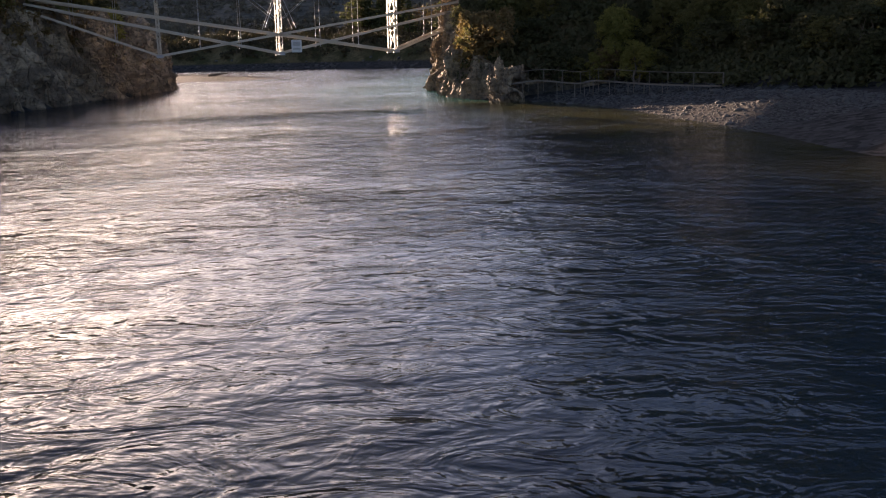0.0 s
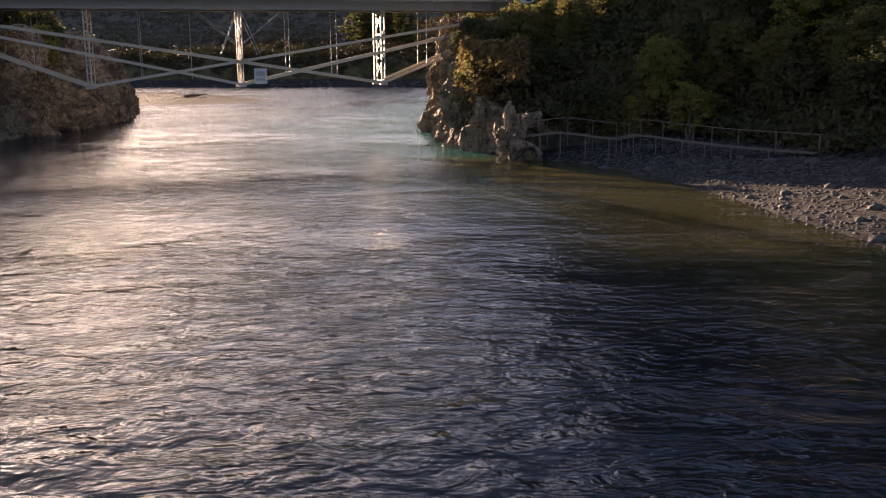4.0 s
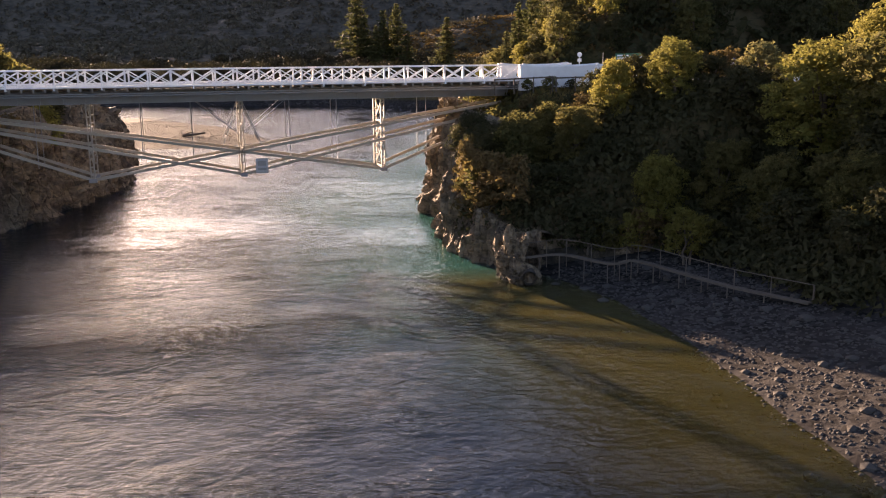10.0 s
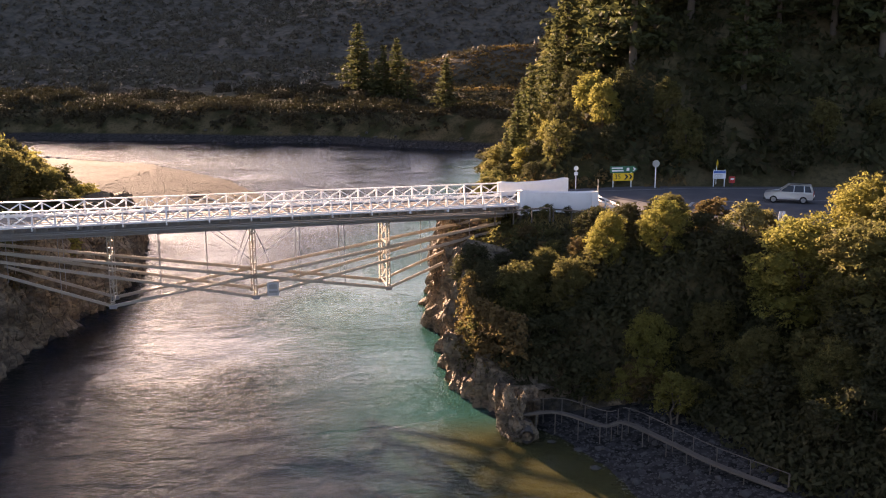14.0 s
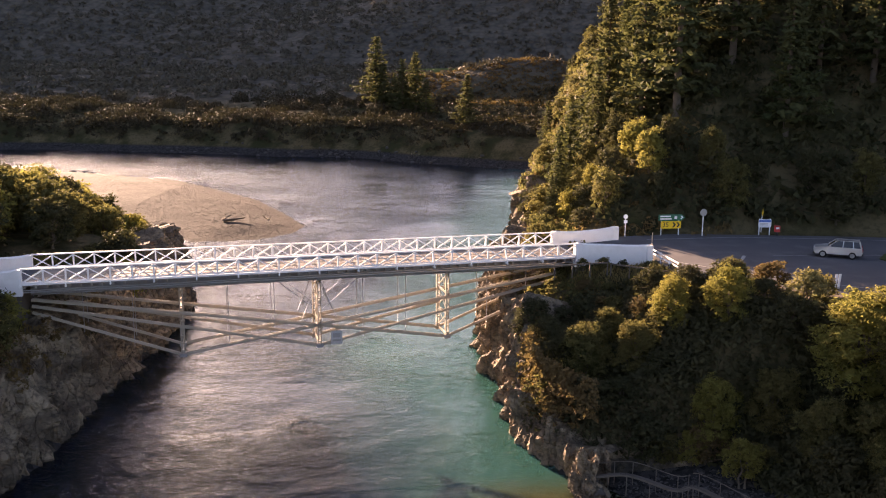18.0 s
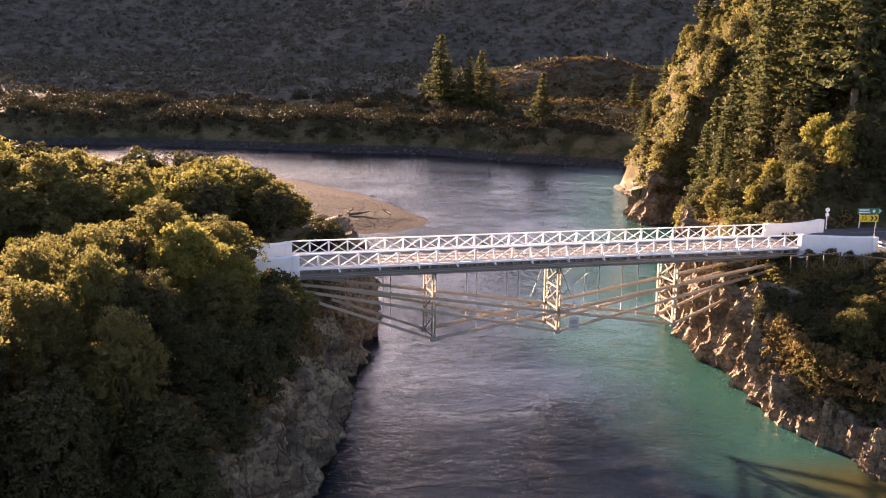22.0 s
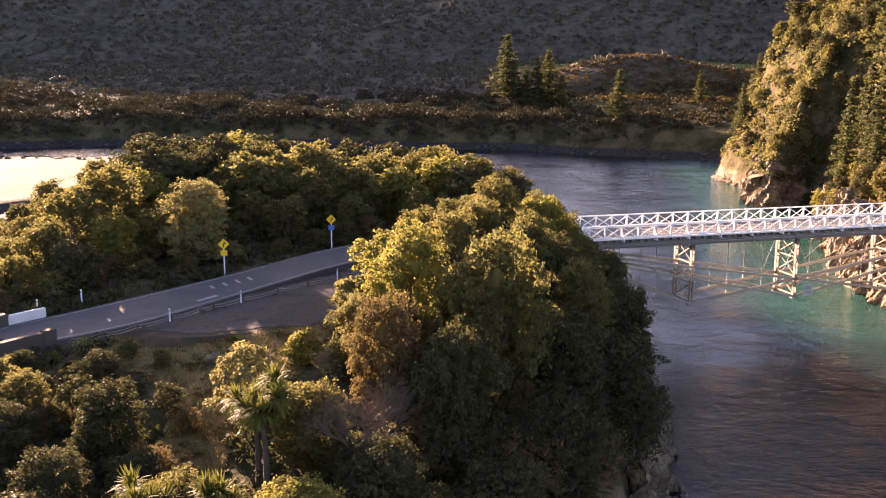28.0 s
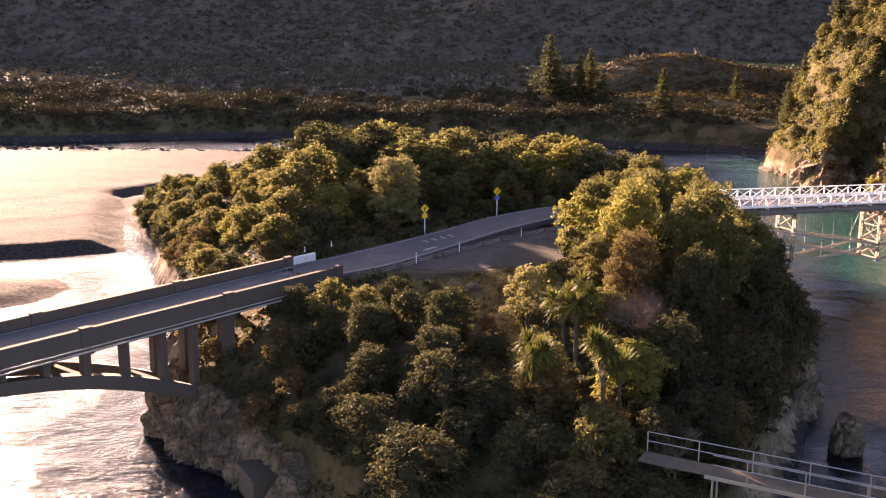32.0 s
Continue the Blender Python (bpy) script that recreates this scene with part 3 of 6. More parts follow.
def cliff(name, pts, tall, lean, label, gap=0.45, rough=1.0, seed=0.0, share=lambda x, y: 1.0):
    """A craggy face that rises from the bed along the line; the land lies to the line's left."""
    line = along(pts, gap)
    rows = int((tall + 1.5) / gap)
    v, f = [], []
    n = len(line)
    for i, (x, y, nx, ny) in enumerate(line):
        ends = min(1.0, 4.0 * min(i, n - 1 - i) / n)
        for j in range(rows + 1):
            h = j / rows
            z = -1.5 + h * (tall + 1.5) * share(x, y) * (0.72 + 0.28 * ends + 0.10 * math.sin(i * gap * 0.5 + seed))
            q = Vector((x * 0.33 + seed, y * 0.33, z * 0.22))
            big = noise.fractal(q, 0.9, 2.1, 4)
            cell = noise.cell_vector(Vector((x * 0.55 + seed, y * 0.55, z * 0.42)))
            fine = noise.cell_vector(Vector((x * 1.3 + seed, y * 1.3, z * 0.9 + 0.4 * big)))
            ridge = 1 - 2 * abs(noise.noise(Vector((x * 0.8 + seed, y * 0.8, z * 0.18))))
            blocky = (cell.x - 0.5) * 0.5 + (fine.y - 0.5) * 0.28 + 0.55 * ridge
            small = noise.fractal(Vector((x * 1.25 + seed, y * 1.25, z * 0.32)), 0.8, 2.0, 3) * 0.5
            out_by = rough * (0.9 * big + blocky + small) - lean * max(z, 0) - 0.10 * max(z, 0) ** 1.6 * lean + 0.25
            v.append((x - nx * out_by, y - ny * out_by, z + 0.25 * rough * noise.noise(q * 3.0)))
        for inland in (1.6, 3.4, 5.5):
            px, py, pz = v[-1] if inland == 1.6 else (ex, ey, ez)
            ex, ey, ez = (px, py, pz) if inland == 1.6 else (ex, ey, ez)
            v.append((ex + nx * inland, ey + ny * inland, ez + 0.1 - 0.30 * inland))
    rows += 3
    for i in range(n - 1):
        for j in range(rows):
            a = i * (rows + 1) + j
            f.append((a, a + rows + 1, a + rows + 2, a + 1))
    b = Build()
    b.v, b.f = v, f
    return single(name, b, MAT_ROCK, label, "cliff", kind="structure")


cliff("cliff_east", [(9.6, 79.2), (7, 80.6), (5.2, 84), (3, 88.5), (3, 96), (2.4, 104), (1.4, 112), (1.1, 118), (1.2, 126), (4, 138), (8, 151), (14, 172), (19, 183)][::-1],
      10.5, 0.15, "sunlit tan rock cliff dropping from the headland into the river", 0.36, 1.25, 3.0,
      lambda x, y: 0.62 + 0.38 * min(1.0, max(0.0, (y - 90) / 10)))
cliff("cliff_west", [(-43, 54), (-40, 63), (-38.5, 73), (-37.6, 84), (-38.6, 98), (-37.6, 108), (-37.5, 118), (-38, 130), (-41, 145), (-46, 160)][::-1][::-1],
      10.2, 0.20, "grey brown rock cliff below the wooded island", 0.36, 1.5, 11.0)
cliff("cliff_bluff", [(22, 188), (24.5, 201), (18, 200), (13, 196.5), (10.9, 204), (14, 214), (19, 227), (21, 240), (22, 262), (26, 275)][::-1],
      9.5, 0.22, "pale rock bluff at the river bend with scrub on top", 0.5, 1.6, 21.0)
cliff("cliff_arch", [(-104, 72), (-100, 58), (-97, 46), (-91, 42), (-88, 38), (-85, 32)][::-1][::-1],
      5.5, 0.30, "broken grey rock under the concrete arch bridge", 0.4, 1.1, 31.0)


def boulder(name, size, m, label, seed, group=""):
    bm = bmesh.new()
    bmesh.ops.create_icosphere(bm, subdivisions=6 if max(size) > 5 else 5, radius=1.0)
    k = 1.7 / min(size)
    off = Vector((seed, 2.3 * seed, 0.7 * seed))
    for v in bm.verts:
        p = v.co.copy()
        q = Vector((p.x * size[0], p.y * size[1], p.z * size[2])) * k
        cell = noise.cell_vector(Vector((q.x, q.y, q.z * 0.7)) * 0.9 + off)
        ridge = 1 - 2 * abs(noise.noise(q * 0.9 + off))
        v.co = p * (0.95 + 0.20 * noise.fractal(q * 0.6 + off, 0.9, 2.1, 5) + 0.20 * (cell.x - 0.5) + 0.16 * ridge + 0.05 * noise.noise(q * 5 + off))
        v.co = Vector((v.co.x * size[0], v.co.y * size[1], v.co.z * size[2]))
    me = bpy.data.meshes.new(name)
    bm.to_mesh(me)
    bm.free()
    me.materials.append(MAT_ROCK)
    ob = new(name, me)
    ob.matrix_basis = m
    return tagged(ob, label, "rock", group)


boulder("rock_outcrop", (0.65, 1.5, 2.0), pose(7.0, 78.1, 0.9, 0, 6, 22), "jagged sunlit rock outcrop at the water's edge", 2.0)
boulder("rock_outcrop", (1.0, 1.0, 0.95), pose(7.9, 77.3, 0.7, 0, 0, 5), "pale layered rock round the culvert mouth", 44.0)
boulder("rock_pinnacle", (0.35, 0.6, 1.2), pose(6.9, 77.9, 3.1, 0, -6, 25), "pointed sunlit rock pinnacle on the outcrop", 5.0)
boulder("rock_pinnacle", (0.3, 0.55, 1.0), pose(7.75, 78.0, 2.6, 0, 18, 15), "small leaning rock pinnacle on the outcrop", 7.0)
boulder("rock_pinnacle", (0.28, 0.5, 0.8), pose(6.35, 77.7, 1.7, 0, -12, 30), "small leaning rock pinnacle on the outcrop", 8.0)
boulder("shore_rock", (1.2, 1.3, 2.5), pose(-42.0, 47.6, 0.9, 0, 6, 15), "pale weathered rock standing at the island's shore", 33.0, "rocks under the island cliff")
boulder("rock_tongue", (2.2, 12.0, 1.5), pose(19.2, 242, 0.2, 0, 0, 6), "long pale rock tongue reaching into the rapids", 9.0)
boulder("rock_tongue", (2.4, 9.0, 2.2), pose(15.6, 213, 0.4, 0, 0, -25), "pale sunlit rock shoulder below the bluff", 14.0)

for x, y, z, s, sd in [(-93.4, 49.6, 2.6, (2.6, 2.8, 3.2), 17.0), (-95.2, 47.0, 1.0, (2.0, 2.2, 2.6), 19.0), (-98.3, 51.9, 2.2, (2.6, 2.6, 3.3), 23.0), (-91.6, 45.6, 1.2, (2.2, 1.9, 2.2), 27.0)]:
    boulder("shore_rock", s, pose(x, y, z, 0, 0, 40 * sd), "broken dark brown rock under the arch bridge", sd, "rocks under the arch bridge")

# ---- roads ----
def ribbon(name, left, right, lift, material, label, kind="structure", category="road", thick=0.35):
    b = Build()
    v = []
    for (ax, ay, az), (bx, by, bz) in zip(left, right):
        v += [(ax, ay, az + lift), (bx, by, bz + lift), (ax, ay, az + lift - thick), (bx, by, bz + lift - thick)]
    f = [(0, 1, 3, 2)]
    for i in range(len(left) - 1):
        a, c = 4 * i, 4 * i + 4
        f += [(a, c, c + 1, a + 1), (a + 2, a + 3, c + 3, c + 2), (a, a + 2, c + 2, c), (a + 1, c + 1, c + 3, a + 3)]
    f.append((4 * len(left) - 4, 4 * len(left) - 2, 4 * len(left) - 1, 4 * len(left) - 3))
    b.add(v, f)
    return single(name, b, material, label, category, kind=kind)


def smooth_line(pts, n=6):
    """A Catmull-Rom curve through the points."""
    p = [Vector(q) for q in pts]
    p = [2 * p[0] - p[1]] + p + [2 * p[-1] - p[-2]]
    out = []
    for i in range(1, len(p) - 2):
        for k in range(n):
            t = k / n
            out.append(0.5 * (2 * p[i] + (p[i + 1] - p[i - 1]) * t + (2 * p[i - 1] - 5 * p[i] + 4 * p[i + 1] - p[i + 2]) * t * t
                              + (3 * p[i] - 3 * p[i + 1] + p[i + 2] - p[i - 1]) * t ** 3))
    out.append(p[-2])
    return [tuple(q) for q in out]


def offset_line(pts, by):
    out = []
    for i, p in enumerate(pts):
        a, c = Vector(pts[max(i - 1, 0)]), Vector(pts[min(i + 1, len(pts) - 1)])
        d = (c - a).to_2d().normalized()
        out.append((p[0] - d.y * by, p[1] + d.x * by, p[2]))
    return out


W_NORTH = smooth_line([(-91.0, 63.2, 12.3), (-86, 69, 12.3), (-77, 81, 12.4), (-68.6, 91.6, 12.8), (-58, 98.0, 13.3), (-42.6, 98.4, 13.6)])
W_SOUTH = smooth_line([(-85.1, 59.9, 12.3), (-80, 65, 12.3), (-74, 73.8, 12.4), (-66, 84.3, 12.8), (-57, 90.3, 13.3), (-41.9, 92.4, 13.6)])
ribbon("road_west", W_SOUTH, W_NORTH, 0.02, MAT_ASPHALT, "worn grey chipseal road crossing the island", thick=0.6)
LAYBY = [(-80.0, 63.6), (-74.5, 72.6), (-66.6, 82.9), (-61.5, 86.8), (-58.5, 84), (-60, 76), (-64, 67), (-70, 63.5), (-76, 62.0)]
def ragged(poly, gap, by, seed):
    """A polygon's outline cut into short steps and roughened, its inside shrunk by half the roughness."""
    out = []
    for x, y, nx, ny in along(list(poly) + [poly[0]], gap)[:-1]:
        q = by * (noise.noise(Vector((x * 0.45, y * 0.45, seed))) + 0.5 * noise.noise(Vector((x * 1.6, y * 1.6, seed))))
        out.append((x + nx * q, y + ny * q))
    return out


def shelf(top, bottom, z1, z0):
    """A low bank: a flat top with sides that slope out to the bottom outline."""
    n = len(top)
    return Build().add([(x, y, z1) for x, y in top] + [(x, y, z0) for x, y in bottom], [tuple(range(n))] + [(k, n + k, n + (k + 1) % n, (k + 1) % n) for k in range(n)])


mid_l = (sum(p[0] for p in LAYBY) / len(LAYBY), sum(p[1] for p in LAYBY) / len(LAYBY))
dirt_top = ragged([(mid_l[0] + 1.10 * (x - mid_l[0]), mid_l[1] + 1.10 * (y - mid_l[1])) for x, y in LAYBY], 1.0, 0.6, 3.0)
single("verge", shelf(dirt_top, [(mid_l[0] + 1.32 * (x - mid_l[0]), mid_l[1] + 1.32 * (y - mid_l[1])) for x, y in dirt_top], 12.27, 11.1), MAT_DIRT, "trampled brown dirt verge round the lay-by", "verge", kind="structure")
b = Build().prism(ragged(LAYBY, 0.5, 0.75, 8.0), 12.0, 12.30)
single("layby", b, MAT_BROKEN, "broken patched tarmac lay-by beside the road", "lay-by", kind="structure")
b = Build().prism([(8.6, 106.0), (17.8, 106.6), (18.4, 99.4), (24.5, 95.2), (29, 91.2), (40, 86), (70, 74), (120, 60), (120, 105), (80, 112), (60, 116.5), (42, 118.5), (24, 119.5), (15, 117.0), (8.6, 113.0)], 12.9, 13.62)
single("road_east", b, MAT_ASPHALT, "wide grey chipseal road junction at the bridge end", "road", kind="structure")


single("road_shoulder", Build().prism(ragged([(18.2, 101.5), (19.0, 99.6), (24.6, 95.4), (29.2, 91.4), (40, 86.3), (40, 85.0), (29, 89.9), (23.4, 94.0), (18.9, 98.0)][::-1], 0.6, 0.35, 6.0), 13.0, 13.60), MAT_SHOULDER, "pale bare gravel shoulder along the junction", "verge", kind="structure")
single("grass_island", Build().prism(ragged([(41.5, 105.5), (42, 103.5), (44.5, 100), (50, 97), (70, 96), (70, 108.5), (58, 111.5), (48, 111), (44, 109)], 0.8, 0.4, 9.0), 13.4, 13.70), MAT_TURF, "mown green grass island in the junction", "lawn", kind="structure")


def stripe(name, pts, w, label):
    b = Build()
    l, r = offset_line(pts, w / 2), offset_line(pts, -w / 2)
    v = [q for pair in zip(l, r) for q in pair]
    b.add(v, [(2 * i, 2 * i + 1, 2 * i + 3, 2 * i + 2) for i in range(len(pts) - 1)])
    return single(name, b, MAT_LINE, label, "road marking", "road markings", "structure")


stripe("edge_line", [(x, y, z + 0.028) for x, y, z in offset_line(W_NORTH[:-4], -0.45)], 0.12, "thin worn white edge line on the road")
stripe("edge_line", [(x, y, z + 0.028) for x, y, z in offset_line(W_SOUTH[:-4], 0.45)], 0.12, "thin worn white edge line on the road")
for k in range(4):
    a, c = Vector((-77.5, 76.6, 12.46)).lerp(Vector((-74.8, 79.9, 12.5)), k / 3), Vector((-76.9, 75.6, 12.46)).lerp(Vector((-74.2, 78.6, 12.5)), k / 3)
    stripe("road_paint_bar", [tuple(a), tuple(c)], 0.32, "faded pale painted bar on the road")
stripe("road_paint_bar", [(-77.3, 71.4, 12.40), (-76.1, 73.2, 12.42)], 0.45, "faded pale painted bar on the road")
single("gravel_patch", Build().prism(ragged([(-71, 65.2), (-69.6, 68.5), (-68.2, 72.4), (-64.8, 74.6), (-62.5, 71), (-64.7, 66.7), (-67.5, 64.4), (-69.5, 64.2)], 0.5, 0.5, 5.0), 12.1, 12.306), MAT_GRIT, "dark loose gravel patch on the lay-by", "gravel", kind="structure")
stripe("edge_line", [(19.5, 115.6, 13.65), (30, 117.4, 13.65), (42, 116.6, 13.65), (60, 114.0, 13.65), (90, 107, 13.65)], 0.15, "worn white edge line along the junction")
stripe("edge_line", [(19.5, 103.8, 13.65), (24, 99.6, 13.65), (29, 95.6, 13.65), (36, 91.6, 13.65)], 0.15, "worn white edge line along the junction")
stripe("limit_line", [(26.4, 103.4, 13.65), (27.9, 106.8, 13.65)], 0.35, "white limit line across the lane")
stripe("centre_line", [(31, 107, 13.65), (44, 107.5, 13.65), (60, 104, 13.65)], 0.12, "worn white centre line of the junction")

LAWN = [(-81, 62), (-76, 61), (-70, 62.6), (-65, 65), (-66, 56), (-69, 50), (-68.5, 42), (-72, 41), (-73.5, 50), (-77, 55.5), (-82, 57)]
W_SOUTH_POLY = [(p[0], p[1]) for p in W_SOUTH] + [(p[0], p[1]) for p in W_NORTH[::-1]]

lx, ly = np.meshgrid(np.arange(-84, -62, 0.45), np.arange(39, 67, 0.45))
lz = height(lx, ly) + 0.05 + 0.07 * wav(lx, ly, 0.7, 0.5) + 0.05 * wav(lx, ly, 0.33, 1.5)
lin = inside_by(LAWN, lx, ly) + 0.8 * wav(lx, ly, 1.1, 0.9) > -0.3
b = Build()
b.v = np.stack([lx, ly, lz], -1).reshape(-1, 3).tolist()
rows_l, cols_l = lx.shape
b.f = [(j * cols_l + i, j * cols_l + i + 1, (j + 1) * cols_l + i + 1, (j + 1) * cols_l + i) for j in range(rows_l - 1) for i in range(cols_l - 1) if lin[j:j + 2, i:i + 2].all()]
used = sorted({k for q in b.f for k in q})
where_v = {k: n for n, k in enumerate(used)}
b.v, b.f = [b.v[k] for k in used], [tuple(where_v[k] for k in q) for q in b.f]
single("lawn", b, MAT_LAWN, "rough short dry brown grass below the lay-by", "lawn", kind="structure", smooth=True)

# ---- white iron truss bridge ----
BM = pose(-16.49, 102.57, 0, 0, 0, 14.84)
bridge = thing("truss_bridge", BM, "white railed iron truss bridge with hanging lattice towers over the river", "bridge")
X0, X1, YN, YF = -27.0, 26.4, -3.7, 3.0          # deck ends, near and far rails
TN, TF = -1.2, 2.5                                 # truss planes
DECK, GB, TB = 13.55, 12.05, 5.3                   # deck top, girder's foot, tower's foot
plank = Build().box((-0.14, YN - 0.12, -0.09), (0.14, YF + 0.12, 0)).mesh("plank", MAT_DECK)
n_pl = int((X1 - X0) / 0.30)
for i in range(n_pl):
    o = part("plank", plank, None, bridge)
    o.location = (X0 + 0.15 + i * (X1 - X0) / n_pl, 0, DECK - 0.005 * ((i * 7) % 3))
for y in (-1.9, -0.5, 0.9):
    part("running_strip", Build().box((X0, y - 0.42, DECK), (X1, y + 0.42, DECK + 0.035)), MAT_DECK, bridge, "pale worn timber running strip")
joist = Build().box((-0.09, YN - 0.18, -0.33), (0.09, YF + 0.18, -0.09)).mesh("floor_beam", MAT_DECK)
for i in range(57):
    o = part("floor_beam", joist, None, bridge)
    o.location = (X0 + 0.3 + i * (X1 - X0 - 0.6) / 56, 0, DECK)
for y in (YN, YF):
    part("kerb_beam", Build().box((X0, y - 0.16, DECK - 0.02), (X1, y + 0.16, DECK + 0.14)), MAT_WHITE, bridge, "white painted timber kerb")
for y, nm in ((TN, "near"), (TF, "far")):
    g = Build().box((X0 + 0.4, y - 0.03, GB), (X1 - 0.4, y + 0.03, DECK - 0.33))
    for z in (GB, DECK - 0.39):
        g.box((X0 + 0.4, y - 0.19, z), (X1 - 0.4, y + 0.19, z + 0.06))
    for i in range(29):
        x = X0 + 0.5 + i * (X1 - X0 - 1) / 28
        g.box((x - 0.03, y - 0.12, GB + 0.06), (x + 0.03, y + 0.12, DECK - 0.39))
    part("girder", g, MAT_STEEL, bridge, "grey riveted plate girder")
for z in (12.98, 12.80):
    part("pipe", Build().tube([(X0, YN + 0.25, z), (X1, YN + 0.25, z)], 0.06, 8), MAT_STEEL, bridge, "thin grey service pipe", True)
# railings
NB = 28
bay = (X1 - X0) / NB
RH = 1.40
post_m = Build().box((-0.075, -0.075, 0), (0.075, 0.075, RH)).mesh("rail_post", MAT_WHITE)
br1 = Build().bar((0.05, 0, 0.16), (bay - 0.05, 0, RH - 0.12), 0.06, 0.13).mesh("rail_brace", MAT_WHITE)
br2 = Build().bar((0.05, 0.04, RH - 0.12), (bay - 0.05, 0.04, 0.16), 0.05, 0.09).mesh("rail_brace", MAT_WHITE)
brk = Build().bar((0, -0.08, 0.95), (0, -0.62, -0.10), 0.09, 0.09).box((-0.06, -0.70, -0.22), (0.06, 0.1, -0.09)).mesh("rail_stay", MAT_WHITE)
for y, side in ((YN, 1), (YF, -1)):
    part("top_rail", Build().box((X0, y - 0.10, DECK + RH), (X1, y + 0.10, DECK + RH + 0.11)), MAT_WHITE, bridge, "white painted timber top rail")
    part("bottom_rail", Build().box((X0, y - 0.06, DECK + 0.16), (X1, y + 0.06, DECK + 0.28)), MAT_WHITE, bridge)
    for i in range(NB + 1):
        o = part("rail_post", post_m, None, bridge)
        o.location = (X0 + i * bay, y, DECK)
        if i % 2 == 0:
            s = part("rail_stay", brk, None, bridge)
            s.location, s.scale = (X0 + i * bay, y, DECK), (1, side, 1)
        if i < NB:
            for m in (br1, br2):
                o = part("rail_brace", m, None, bridge)
                o.location = (X0 + i * bay, y, DECK)
# towers
for xt in (-13.3, 0.0, 13.3):
    for y in (TN, TF):
        leg = Build()
        for s in (-0.15, 0.15):
            leg.box((xt + s - 0.045, y - 0.17, TB), (xt + s + 0.045, y + 0.17, GB))
        for k in range(9):
            z = TB + 0.4 + k * (GB - TB - 0.8) / 8
            leg.box((xt - 0.15, y - 0.15, z - 0.06), (xt + 0.15, y + 0.15, z + 0.06))
        part("tower_leg", leg, MAT_BAR, bridge, "pale painted iron tower leg")
        part("foot_casting", Build().box((xt - 0.34, y - 0.24, TB - 0.22), (xt + 0.34, y + 0.24, TB + 0.12)), MAT_STEEL, bridge)
    zs = [TB + 0.15, TB + 2.35, TB + 4.55, GB - 0.1]
    for z in zs:
        part("tower_strut", Build().box((xt - 0.07, TN, z - 0.08), (xt + 0.07, TF, z + 0.08)), MAT_BAR, bridge)
    for a, c in zip(zs, zs[1:]):
        part("tower_brace", Build().bar((xt + 0.05, TN, a), (xt + 0.05, TF, c), 0.05, 0.13), MAT_BAR, bridge)
        part("tower_brace", Build().bar((xt - 0.05, TF, a), (xt - 0.05, TN, c), 0.05, 0.13), MAT_BAR, bridge)
# tie bars from both ends to each tower's foot
for y in (TN, TF):
    for i, xt in enumerate((-13.3, 0.0, 13.3)):
        for side, xe in ((-1, -26.6), (1, 26.2)):
            k = i if side < 0 else 2 - i
            ze = 10.35 + 0.62 * k
            d = 0.09 + 0.05 * k
            t = Build()
            for s in (-1, 1):
                t.bar((xe, y + s * d, ze), (xt, y + s * d, TB), 0.05, 0.24)
            part("tie_bar", t, MAT_BAR, bridge, "long flat iron tie bar")
    for a, c in ((-26.6, -13.3), (-13.3, 0), (0, 13.3), (13.3, 26.2)):
        for q in (1 / 3, 2 / 3):
            x = a + (c - a) * q
            if c == -13.3:
                zl = 10.35 + (TB - 10.35) * q
            elif a == 13.3:
                zl = TB + (10.35 - TB) * q
            else:
                zl = TB + 1.0 + 0.6 * abs(q - 0.5)
            part("hanger_rod", Build().tube([(x, y, zl - 0.5), (x, y, GB)], 0.035, 6), MAT_STEEL, bridge, "", True)
    for s in (-1, 1):
        part("stay_rod", Build().tube([(0.12 * s, y, GB), (1.75 * s, y, GB - 4.0)], 0.04, 6), MAT_STEEL, bridge, "", True)
        part("sway_rod", Build().tube([(13.3 * s * 0.3, y, GB), (0.3 * s, y, GB - 3.0)], 0.03, 6), MAT_STEEL, bridge, "", True)
plate = part("notice_board", Build().box((1.1, TN - 0.32, TB + 0.05), (2.25, TN - 0.26, TB + 1.45)), MAT_BOARD, bridge, "pale grey notice board hung on the tie bars")
part("board_mark", Build().box((1.25, TN - 0.326, TB + 0.35), (2.1, TN - 0.321, TB + 0.55)).box((1.3, TN - 0.326, TB + 0.75), (2.05, TN - 0.321, TB + 1.2)), MAT_MARK, plate, "faded grey bars of writing")


